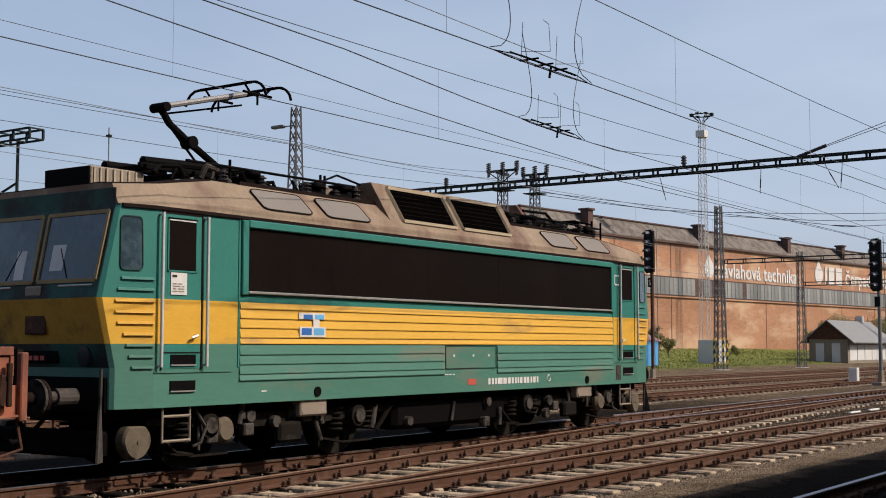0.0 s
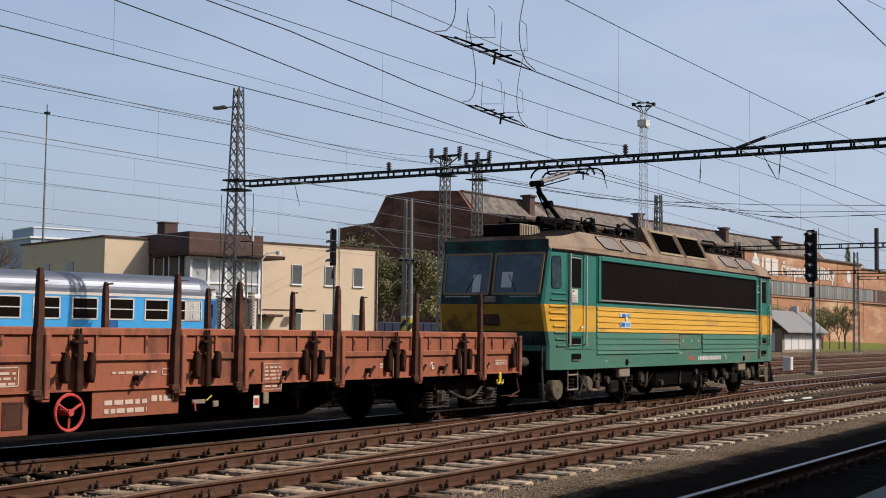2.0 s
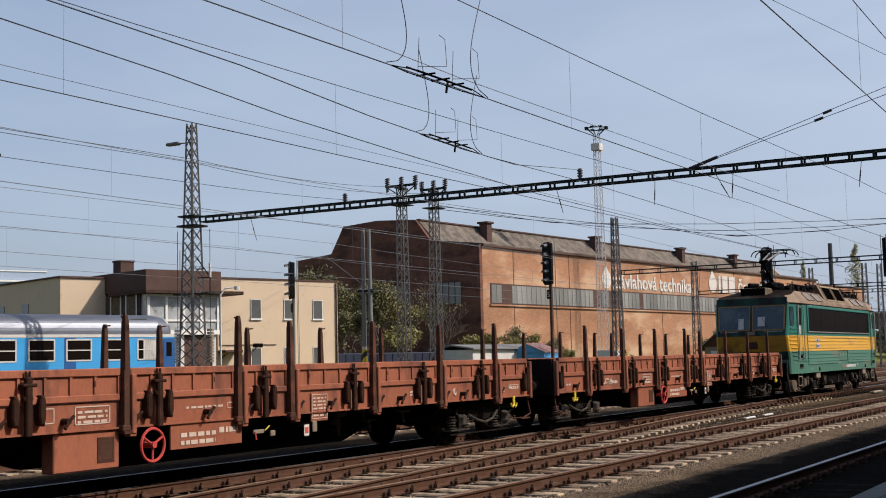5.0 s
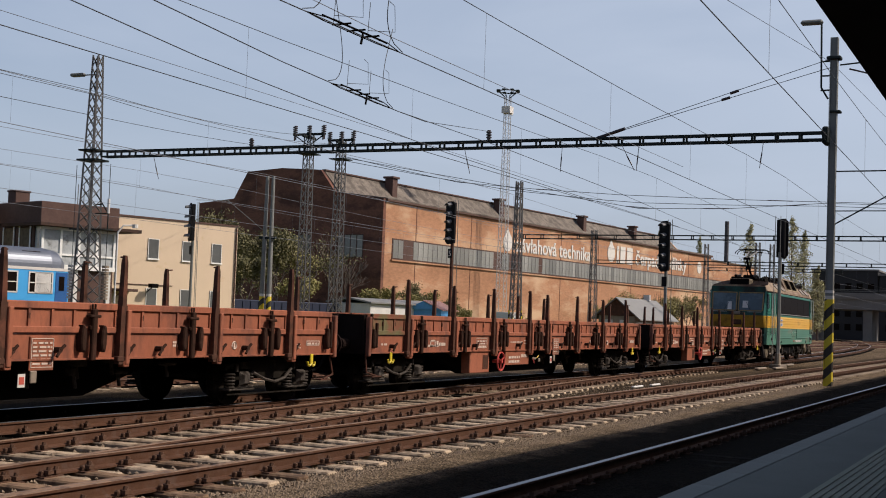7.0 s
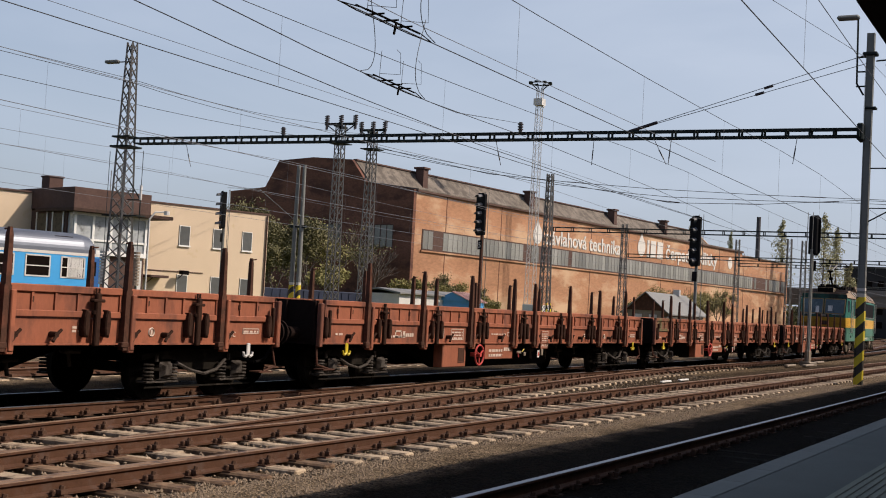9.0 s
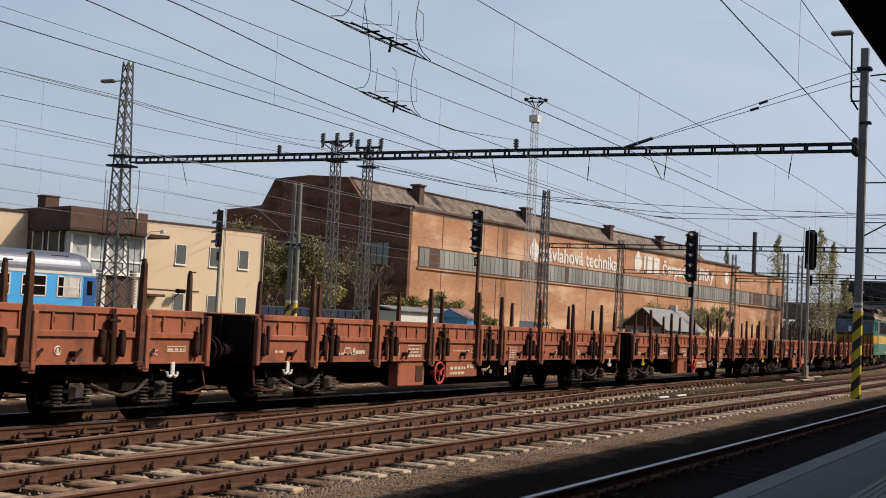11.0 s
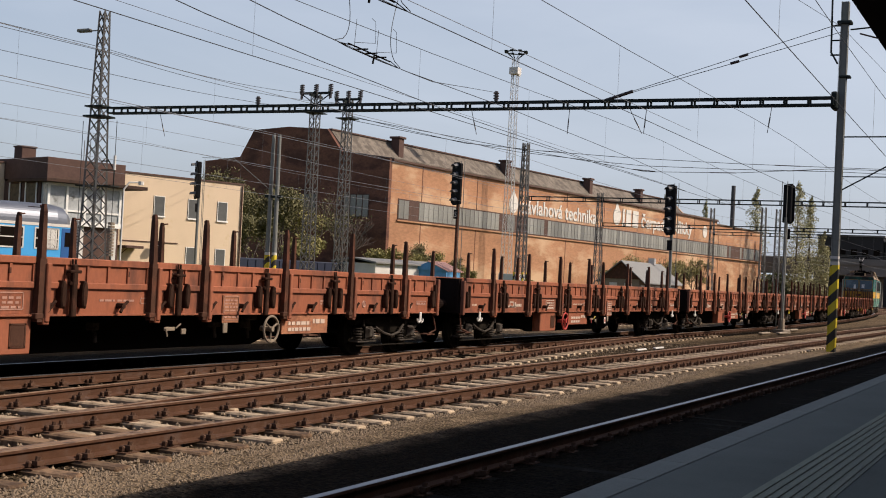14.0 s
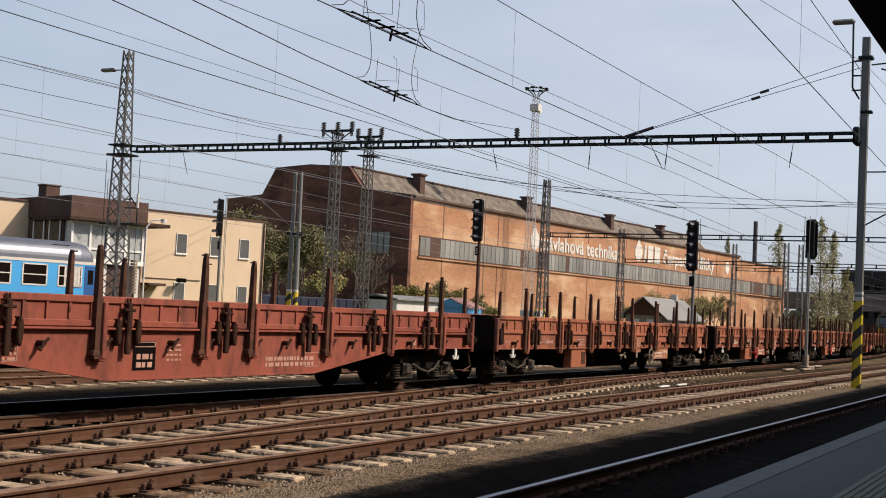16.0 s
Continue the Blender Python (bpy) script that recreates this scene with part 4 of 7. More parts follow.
def locomotive():
    L = thing("locomotive", "green and yellow electric locomotive with a raised pantograph and dusty roof", "locomotive")
    S = 1.47

    def shell(z0, z1, name, material, label=""):
        """A belt of the body between two heights; the ends lean out to the waist and back above it."""
        def xe(z):
            if z < 1.42:
                return 7.62
            if z < 2.3:
                return 7.62 + 0.24 * (z - 1.42) / 0.88
            return 7.86 - 0.30 * (z - 2.3) / 1.2

        rings = []
        for z in (z0, z1):
            e, y = xe(z), S
            rings.append([(-e, -y + 0.05, z), (-e + 0.05, -y, z), (-6.9, -y, z), (6.9, -y, z), (e - 0.05, -y, z), (e, -y + 0.05, z),
                          (e, y - 0.05, z), (e - 0.05, y, z), (6.9, y, z), (-6.9, y, z), (-e + 0.05, y, z), (-e, y - 0.05, z)])
        return part(name, Geo().loft(rings), material, L, label)

    shell(0.90, 1.42, "skirt", M["teal_low"])
    shell(1.42, 1.72, "lower_body", M["teal_low"])
    shell(1.72, 2.30, "yellow_band", M["yellow"], "yellow waist band")
    shell(2.30, 3.49, "upper_body", M["teal"])
    # ribs along the lower body and the yellow band, gaps at the hatch
    for s in (-1, 1):
        boards = [(2.212, 2.298), (2.078, 2.206), (1.944, 2.072), (1.810, 1.938), (1.722, 1.804), (1.572, 1.716), (1.438, 1.566), (1.304, 1.432), (1.216, 1.298)]
        for z0, z1 in boards:
            low = z1 < 1.72
            for a, b in ([(-5.35, -0.42), (1.25, 5.75)] if low else [(-5.35, 5.75)]):
                g = Geo().prism_x([(s * (S - 0.002), z0), (s * (S + 0.026), z0), (s * (S + 0.026), z0 + 0.012), (s * (S + 0.008), z1), (s * (S - 0.002), z1)], a, b)
                part("side_board", g, M["teal_low"] if low else M["yellow"], L)
        for e in (-1, 1):
            for k, z in enumerate((2.53, 2.39, 2.245, 2.105, 1.965, 1.82, 1.68, 1.54, 1.40)):
                x1 = 7.50 + (0.1 if k in (2, 3) else 0.06 if k in (1, 4) else 0.0) - 0.05 * max(0, k - 4)
                mm = M["teal"] if k < 2 else M["yellow"] if k < 6 else M["teal_low"]
                part("cab_rib", Geo().prism_x([(s * S, z), (s * (S + 0.03), z + 0.006), (s * (S + 0.026), z + 0.034), (s * S, z + 0.04)], *sorted((e * 6.92, e * x1))), mm, L)
            part("skirt_ledge", Geo().box(*sorted((e * 5.5, e * 6.9)), s * S, s * (S + 0.016), 1.345, 1.362), M["teal_low"], L)
        # panel edge lines
        for x in (-5.37, 5.77):
            part("panel_seam", Geo().box(x - 0.015, x + 0.015, s * S, s * (S + 0.012), 1.40, 3.44), M["teal"], L)
        # black window band
        g = Geo()
        g.box(-5.22, 5.66, s * S, s * (S + 0.012), 2.46, 3.34)
        band = part("window_band", g, M["darkglass"], L, "long black glazed side window band")
        g = Geo()
        g.box(-5.34, -5.22, s * S, s * (S + 0.05), 2.40, 3.44, 0.01).box(5.66, 5.76, s * S, s * (S + 0.05), 2.40, 3.44, 0.01)
        g.box(-5.22, 5.66, s * S, s * (S + 0.06), 3.34, 3.45, 0.012)
        part("band_frame", g, M["teal"], band)
        part("band_sill", Geo().box(-5.22, 5.66, s * S, s * (S + 0.055), 2.42, 2.455, 0.006), M["chrome"], band)
        for k in range(4):
            x = -5.22 + 10.88 * (k + 1) / 5
            part("glazing_bar", Geo().box(x - 0.012, x + 0.012, s * S, s * (S + 0.014), 2.46, 3.34), M["darkglass"], band)
        # hatch
        g = Geo()
        outline(g, -0.38, 1.30, 1.6, 0.41, 0.014, s * (S + 0.008))
        part("hatch", g, M["teal_end"], L)
        for x in (-0.15, 0.45, 0.95):
            part("small_mark", Geo().box(x, x + 0.05, s * (S + 0.004) - 0.004, s * (S + 0.004) + 0.004, 1.51, 1.55), M["white"], L)
    # doors, handrails, steps, cab side windows
    for s in (-1, 1):
        for e in (-1, 1):
            y = s * S
            x0, x1 = sorted((e * 6.08, e * 6.78))
            d = part("cab_door", Geo().box(x0, x1, y - s * 0.02, y + s * 0.006, 1.40, 3.42), M["teal"], L)
            part("door_band", Geo().box(x0 + 0.005, x1 - 0.005, y, y + s * 0.011, 1.72, 2.30), M["yellow"], d)
            g = Geo()
            for a in (x0, x1):
                g.box(a - 0.012, a + 0.012, y, y + s * 0.014, 1.38, 3.44)
            g.box(x0, x1, y, y + s * 0.014, 3.42, 3.445).box(x0, x1, y, y + s * 0.014, 1.60, 1.615)
            part("door_seam", g, M["ends"], d)
            part("door_window", Geo().box(x0 + 0.1, x1 - 0.12, y, y + s * 0.014, 2.68, 3.34, 0.004), M["darkglass"], d)
            g = Geo()
            outline(g, x0 + 0.08, 2.66, x1 - x0 - 0.18, 0.71, 0.022, y + s * 0.016)
            part("window_frame", g, M["teal"], d)
            if s < 0 and e < 0:
                nt = part("notice", Geo().box(x0 + 0.14, x0 + 0.42, y - 0.020, y, 2.36, 2.65), M["white"], d, "white paper notice on the door")
                g = Geo()
                text_bars(g, x0 + 0.17, 2.40, 0.2, 0.13, 4, y - 0.022, random.Random(4), 0.6)
                part("lettering", g, M["beigecase"], nt)
                part("print", Geo().box(x0 + 0.16, x0 + 0.24, y - 0.026, y - 0.018, 2.59, 2.62), M["gear_grey"], nt)
            part("window_sash", Geo().box(x0 + 0.09, x1 - 0.11, y, y + s * 0.02, 3.33, 3.37), M["palerail"], d)
            g = Geo()
            hx = x1 - 0.12 if e < 0 else x0 + 0.12
            g.tube((hx, y + s * 0.07, 1.83), (hx - 0.1, y + s * 0.07, 1.80), 0.018, 6).tube((hx, y, 1.83), (hx, y + s * 0.07, 1.83), 0.018, 6)
            part("door_handle", g, M["chrome"], d)
            for a in (x0 - 0.05, x1 + 0.05):
                g = Geo().tube((a, y + s * 0.07, 1.42), (a, y + s * 0.07, 3.42), 0.022, 8)
                for z in (1.44, 3.40):
                    g.tube((a, y, z), (a, y + s * 0.07, z), 0.018, 6)
                part("handrail", g, M["palerail"], L)
            for z in (1.44, 1.10):
                # black block puts the shade inside the step pocket into colour
                g = Geo().box(x0 + 0.16, x1 - 0.1, y - s * 0.1, y + s * 0.018, z, z + 0.14)
                st = part("step_recess", g, M["black"], L)
                part("step_tread", Geo().box(x0 + 0.16, x1 - 0.1, y - s * 0.02, y + s * 0.03, z - 0.005, z + 0.012), M["chrome"], st)
            a0, a1 = sorted((e * 7.13, e * 7.52))
            g = Geo()
            c = 0.07
            poly = []
            for qx, qz, q0 in ((a1 - c, 2.66 + c, -90), (a1 - c - 0.02, 3.34 - c, 0), (a0 + c, 3.34 - c, 90), (a0 + c, 2.66 + c, 180)):
                poly += [(qx + c * math.cos(radians(q0 + 22.5 * k)), qz + c * math.sin(radians(q0 + 22.5 * k))) for k in range(5)]
            g.prism_y(poly, y - s * 0.01, y + s * 0.012)
            wn_ = part("cab_side_window", g, M["cabglass"], L)
            g = Geo()
            for p, q in zip(poly, poly[1:] + poly[:1]):
                g.bar((p[0], y + s * 0.012, p[1]), (q[0], y + s * 0.012, q[1]), 0.016, 0.016)
            part("window_frame", g, M["teal_end"], wn_)
            g = Geo()
            for z in (0.78, 0.46):
                g.tube((x0 + 0.1, y - s * 0.06, z), (x1 - 0.12, y - s * 0.06, z), 0.02, 6)
            for a in (x0 + 0.1, x1 - 0.12):
                g.tube((a, y - s * 0.06, 0.44), (a, y - s * 0.06, 0.92), 0.016, 6)
            part("boarding_step", g, M["beigecase"], L)
    # cab ends
    for e in (-1, 1):
        def face(y, z):
            x = 7.86 - 0.30 * (z - 2.3) / 1.2 if z > 2.3 else 7.62 + 0.24 * max(0, z - 1.42) / 0.88
            return (e * (x + 0.012), y, z)
        # end panels and brow: their shade is put into the darker, sooty paint
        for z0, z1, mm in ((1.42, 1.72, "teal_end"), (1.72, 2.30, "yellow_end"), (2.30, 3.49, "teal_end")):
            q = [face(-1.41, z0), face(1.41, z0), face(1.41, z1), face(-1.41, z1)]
            part("end_panel", Geo().loft([[(p[0] - e * 0.004, p[1], p[2]) for p in q], [(p[0] - e * 0.02, p[1], p[2]) for p in q]]), M[mm], L, "soot-stained end panel, the end's shade in its colour")
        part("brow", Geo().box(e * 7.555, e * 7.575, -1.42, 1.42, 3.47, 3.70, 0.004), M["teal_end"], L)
        for sgn in (-1, 1):
            y0, y1 = sorted((sgn * 0.06, sgn * 1.34))
            g = Geo().loft([[face(y0, 2.52), face(y1, 2.52), face(y1, 3.40), face(y0, 3.40)],
                            [tuple(c - e * 0.03 if i == 0 else c for i, c in enumerate(face(*p))) for p in ((y0, 2.52), (y1, 2.52), (y1, 3.40), (y0, 3.40))]])
            ws = part("windscreen", g, M["cabglass"], L, "bluish windscreen, reflection put into its colour")
            g = Geo()
            cs = [face(y0, 2.52), face(y1, 2.52), face(y1, 3.40), face(y0, 3.40)]
            for p, q in zip(cs, cs[1:] + cs[:1]):
                g.bar(p, q, 0.05, 0.05)
            part("windscreen_frame", g, M["frameyel"], ws)
            g = Geo().tube(face(sgn * 0.7, 2.56), face(sgn * 0.45, 2.95), 0.012, 5)
            part("wiper", g, M["black"], ws)
            g = Geo()
            c = Vector(face(sgn * 1.0, 1.56))
            g.tube(c, c + Vector((e * 0.06, 0, 0)), 0.13, 16)
            part("headlight", g, M["lensdark"], L)
            g = Geo().tube(face(sgn * 0.55, 2.46), face(sgn * 1.3, 2.46), 0.014, 6)
            part("grab_rail", g, M["chrome"], L)
        if e < 0:
            q = [face(-0.56, 2.66), face(-0.27, 2.66), face(-0.27, 3.0), face(-0.56, 3.0)]
            part("paper_notice", Geo().loft([[(p[0] - 0.004, p[1], p[2]) for p in q], [(p[0] + 0.002, p[1], p[2]) for p in q]]), M["palebox"], L, "pale paper behind the windscreen")
            q = [face(0.31, 2.56), face(0.53, 2.56), face(0.53, 2.95), face(0.31, 2.95)]
            part("paper_notice", Geo().loft([[(p[0] - 0.004, p[1], p[2]) for p in q], [(p[0] + 0.002, p[1], p[2]) for p in q]]), M["palebox"], L, "pale paper behind the windscreen")
        c = face(0, 2.40)
        part("lamp_box", Geo().box(c[0] - 0.03, c[0] + 0.06, -0.17, 0.17, 2.33, 2.47, 0.02), M["beigecase"], L)
        c = face(0, 2.0)
        part("emblem_plate", Geo().box(c[0] - 0.02, c[0] + 0.025, -0.24, 0.24, 1.84, 2.13, 0.02), M["stake"], L)
        c = face(0, 1.55)
        np_ = part("plate", Geo().box(c[0] - 0.02, c[0] + 0.02, -0.4, 0.4, 1.47, 1.64, 0.01), M["black"], L)
        g = Geo()
        text_bars(g, -0.3, 1.51, 0.6, 0.09, 1, 0, random.Random(3))
        ob = part("lettering", g, M["redmark"], np_)
        ob.matrix_basis = Matrix.Translation((c[0] + e * 0.022, 0, 0)) @ Matrix.Rotation(radians(90), 4, "Z")
        g = Geo().box(e * 7.3, e * 7.66, -1.38, 1.38, 0.86, 1.3).box(e * 7.45, e * 7.62, -1.25, 1.25, 0.28, 0.62, 0.04)
        part("buffer_beam", g, M["black"], L)
        buffers(L, e * 7.66, e, M["gear_grey"])
        for sgn in (-1, 1):
            part("end_pipe", Geo().path([(e * 7.7, sgn * 1.35, 1.4), (e * 7.72, sgn * 1.36, 0.9), (e * 7.68, sgn * 1.36, 0.25)], 0.028, 6), M["gear_grey"], L)
    # roof
    g = Geo()
    ridge = [(-S + 0.0, 3.49), (-S + 0.03, 3.56), (-1.12, 3.93), (-0.9, 3.98), (0.9, 3.98), (1.12, 3.93), (S - 0.03, 3.56), (S, 3.49)]
    rings = []
    for x, dz, k, wd in ((-7.56, 0.0, 0.60, 1.19), (-7.30, 0.0, 0.64, 1.18), (-6.7, 0.014, 0.72, 1.15), (-5.6, 0.06, 1.0, 1.0), (5.6, 0.06, 1.0, 1.0), (6.7, 0.014, 0.72, 1.15), (7.30, 0.0, 0.64, 1.18), (7.56, 0.0, 0.60, 1.19)):
        rings.append([(x, y * (wd if abs(y) < 1.2 else 1.0), 3.49 + (z - 3.49) * k + (dz if z > 3.5 else 0)) for y, z in ridge])
    g.loft(rings)
    part("roof", g, M["roofbeige"], L, "sun-bleached dusty beige roof")
    # black sheet over the sloping front of each cab roof
    for e in (0, 4):
        g = Geo()
        sheet = []
        for rg in (rings[:4] if e == 0 else rings[4:]):
            sheet.append([(x, y, z + 0.008) for x, y, z in rg[2:6]] + [(x, y, z - 0.004) for x, y, z in reversed(rg[2:6])])
        g.loft(sheet)
        part("cab_roof_sheet", g, M["ends"], L, "black cab roof sheet")
    for s in (-1, 1):
        g = Geo()
        for a, b in ((-7.5, -6.9), (-6.9, 6.9), (6.9, 7.5)):
            g.box(a, b, s * (S - 0.01), s * (S + 0.03), 3.455, 3.50)
        part("roof_gutter", g, M["ends"], L)
        part("roof_walkway", Geo().box(-5.0, 5.6, s * 1.02, s * 1.10, 3.99, 4.05), M["ends"], L)
        for a in (-4.95, -3.55, 3.2, 4.6):
            b = a + 1.15
            ring = []
            for qx, qq, q0 in ((b - 0.10, 0.18, -90), (b - 0.16, 0.72, 0), (a + 0.18, 0.72, 90), (a + 0.24, 0.18, 180)):
                ring += [(qx + 0.13 * math.cos(radians(q0 + 30 * k)), qq + 0.13 * math.sin(radians(q0 + 30 * k))) for k in range(4)]

            def sp(x, q, o):
                y = (S - 0.03) - q * (S - 0.03 - 1.12)
                return (x, s * (y + o * 0.75), 3.56 + 0.05 + q * 0.38 + o)
            g = Geo().loft([[sp(x, q, 0.0) for x, q in ring], [sp(x, q, 0.022) for x, q in ring]])
            pn = part("roof_hatch", g, M["inset"], L, "grey roof hatch")
            g = Geo()
            for p, q in zip(ring, ring[1:] + ring[:1]):
                g.bar(sp(*p, 0.018), sp(*q, 0.018), 0.02, 0.02)
            part("hatch_rim", g, M["ends"], pn)
    # louvred grille housings leaning against the roof edge
    g = Geo()
    for s in (-1, 1):
        g.loft([[(-1.95, s * 0.72, 3.95), (2.0, s * 0.72, 3.95), (2.0, s * 0.78, 4.36), (-1.95, s * 0.78, 4.36)],
                [(-1.72, s * 1.40, 3.60), (2.2, s * 1.40, 3.60), (2.02, s * 1.06, 4.37), (-1.93, s * 1.06, 4.37)]])
    hs = part("grille_housing", g, M["roofbeige"], L)
    part("housing_top", Geo().box(-1.95, 2.02, -0.9, 0.9, 4.22, 4.30, 0.01), M["roofbeige"], hs)
    for s in (-1, 1):
        for a, b in ((-1.55, 0.02), (0.22, 1.80)):
            def gp(x, q, o):
                return (x + 0.2 * (1 - q) - 0.02, s * (1.40 - 0.34 * q + 0.9 * o), 3.60 + 0.77 * q + 0.42 * o)
            g = Geo().loft([[gp(a, 0.2, 0.004), gp(b, 0.2, 0.004), gp(b, 0.92, 0.004), gp(a, 0.9, 0.004)],
                            [gp(a, 0.2, 0.012), gp(b, 0.2, 0.012), gp(b, 0.92, 0.012), gp(a, 0.92, 0.012)]])
            gr = part("grille", g, M["void"], hs, "black ventilation grille")
            for k in range(7):
                q = 0.25 + 0.1 * k
                part("louvre", Geo().bar(gp(a + 0.03, q, 0.016), gp(b - 0.03, q, 0.016), 0.008, 0.005), M["ends"], gr)
            g = Geo()
            cs = [gp(a, 0.2, 0.015), gp(b, 0.2, 0.015), gp(b, 0.92, 0.015), gp(a, 0.92, 0.015)]
            for p, q in zip(cs, cs[1:] + cs[:1]):
                g.bar(p, q, 0.06, 0.05)
            part("grille_frame", g, M["paleframe"], gr)
    # cab roof boxes
    for e in (-1, 1):
        if e < 0:
            g = Geo().box(-7.20, -6.22, -0.47, 0.5, 3.66, 4.09, 0.02)
            ac = part("air_conditioner", g, M["beigecase"], L, "small beige roof box with a black grille front")
            part("intake_face", Geo().box(-7.22, -7.195, -0.46, 0.49, 3.68, 4.08), M["black"], ac)
            for k in range(7):
                part("cooling_fin", Geo().box(-7.14 + 0.125 * k, -7.11 + 0.125 * k, -0.485, -0.468, 3.78, 4.07), M["paleframe"], ac)
    # roof electrical gear
    rnd = random.Random(11)
    for x in (-5.2, -4.4, -3.4, -2.7, -2.2, 2.6, 3.2, 3.9, 4.6, 5.3, 5.9):
        for y in (-0.95, 0.55):
            g = Geo()
            z = 4.02
            hgt = rnd.uniform(0.14, 0.24)
            g.tube((x, y, z), (x, y, z + hgt), 0.05, 10)
            for k in range(3):
                g.tube((x, y, z + hgt * (0.2 + 0.28 * k)), (x, y, z + hgt * (0.27 + 0.28 * k)), 0.085, 12)
            part("insulator", g, M["insul"] if rnd.random() < 0.8 else M["gear_grey"], L)
    for k in range(16):
        x, y = rnd.choice((rnd.uniform(-6.0, -3.2), rnd.uniform(2.5, 6.3))), rnd.uniform(-1.0, -0.3)
        a = rnd.uniform(-0.5, 0.5)
        part("roof_conduit", Geo().path([(x, y, 4.02), (x + a * 0.3, y, 4.1 + rnd.uniform(0, 0.12)), (x + a, y + 0.1, 4.14 + rnd.uniform(0, 0.14)), (x + a * 1.6, y, 4.02)], rnd.uniform(0.018, 0.04), 6), M["black"] if k % 4 else M["gear_grey"], L)
    for pts, r in (([(-5.9, -0.95, 4.26), (-2.2, -0.95, 4.27), (-1.9, -0.6, 4.34)], 0.022), ([(-5.2, 0.55, 4.27), (-2.2, 0.55, 4.27)], 0.02),
                   ([(2.3, -0.9, 4.27), (6.2, -0.95, 4.22)], 0.022), ([(-3.0, -0.9, 4.27), (-2.6, -0.9, 4.42), (-2.0, -0.9, 4.33)], 0.018),
                   ([(3.6, -0.6, 4.42), (4.5, -0.6, 4.44), (4.9, -0.6, 4.25)], 0.03)):
        part("busbar", Geo().path(pts, r, 6), M["black"], L)
    for x, y, z in ((-4.55, -0.8, 4.18), (-3.15, -0.85, 4.14), (-2.55, -0.9, 4.16), (2.55, -0.8, 4.16), (3.5, -0.75, 4.2), (5.7, -0.8, 4.12)):
        part("switch_gear", Geo().box(x - 0.22, x + 0.22, y - 0.12, y + 0.12, 3.99, z, 0.03).box(x - 0.12, x + 0.12, y - 0.2, y + 0.2, z, z + 0.1, 0.03), M["black"], L)
    for x in (6.35, 5.95, -5.0, -3.0, -2.9):
        part("stub_aerial", Geo().tube((x, -0.9, 3.95), (x, -0.9, 4.38), 0.022, 6), M["black"], L)
    for x, y in ((3.2, -0.55), (4.1, -0.62), (4.9, -0.5)):
        part("air_reservoir", Geo().tube((x - 0.4, y, 4.2), (x + 0.4, y, 4.22), 0.12, 12), M["black"], L)
    g = Geo().tube((-2.75, -0.75, 4.0), (-2.75, -0.75, 4.2), 0.15, 14).tube((-2.75, -0.75, 4.2), (-2.75, -0.75, 4.27), 0.1, 14, 0.05)
    part("surge_arrester", g, M["beigecase"], L)
    g = Geo().box(-2.45, -1.98, -0.85, -0.2, 4.0, 4.3, 0.03).box(2.1, 2.7, -0.7, 0.6, 4.0, 4.24, 0.04)
    part("circuit_breaker", g, M["black"], L)
    for s_ in (-1, 1):
        xb = s_ * 5.35
        g = Geo()
        for y in (-0.5, 0.5):
            g.box(xb - 1.0, xb + 1.05, y - 0.04, y + 0.04, 4.14, 4.22, 0.01)
        for x in (-0.9, 0.0, 0.95):
            g.box(xb + x - 0.05, xb + x + 0.05, -0.6, 0.6, 4.12, 4.20, 0.01)
        g.tube((xb - 0.85, -0.4, 4.26), (xb + 0.3, -0.42, 4.30), 0.07, 10).tube((xb - 0.85, 0.4, 4.26), (xb + 0.3, 0.42, 4.30), 0.07, 10)
        if s_ > 0:
            g.path([(xb + 0.85, -0.12, 4.24), (xb - 0.85, -0.15, 4.34), (xb + 0.7, -0.1, 4.40)], 0.04, 6)
            g.tube((xb + 0.55, -0.7, 4.36), (xb + 0.55, 0.7, 4.36), 0.03, 6).tube((xb + 0.25, -0.7, 4.36), (xb + 0.25, 0.7, 4.36), 0.03, 6)
            for k in (0.25, 0.55):
                for w in (-1, 1):
                    g.path([(xb + k, w * 0.7, 4.36), (xb + k, w * 0.9, 4.30)], 0.02, 5)
        part("pantograph_base", g, M["black"], L)
    pan = part("pantograph", Geo().box(-4.6, -4.0, -0.35, 0.35, 4.24, 4.38, 0.05), M["black"], L, "raised single-arm pantograph")
    g = Geo()
    g.path([(-4.2, 0.0, 4.34), (-4.95, 0.0, 4.72), (-5.35, 0.0, 4.95), (-5.53, 0.0, 5.16)], 0.055, 10)
    g.tube((-4.95, -0.1, 4.72), (-4.95, 0.1, 4.72), 0.095, 12)
    g.tube((-5.53, -0.16, 5.16), (-5.53, 0.16, 5.16), 0.07, 10)
    part("lower_arm", g, M["black"], pan)
    part("control_rod", Geo().path([(-4.5, 0.12, 4.3), (-5.3, 0.12, 5.0)], 0.02, 5), M["black"], pan)
    g = Geo().path([(-5.5, -0.08, 5.18), (-3.95, -0.2, 5.60)], 0.042, 8).path([(-5.5, 0.08, 5.18), (-3.95, 0.2, 5.60)], 0.034, 8)
    for q in (0.25, 0.5, 0.75, 0.98):
        w_ = 0.08 + 0.12 * q
        g.tube((-5.5 + 1.55 * q, -w_, 5.18 + 0.42 * q), (-5.5 + 1.55 * q, w_, 5.18 + 0.42 * q), 0.018, 6)
    part("upper_arm", g, M["armgrey"], pan)
    part("guide_rod", Geo().path([(-5.45, 0, 5.08), (-3.85, 0, 5.46)], 0.016, 5), M["black"], pan)
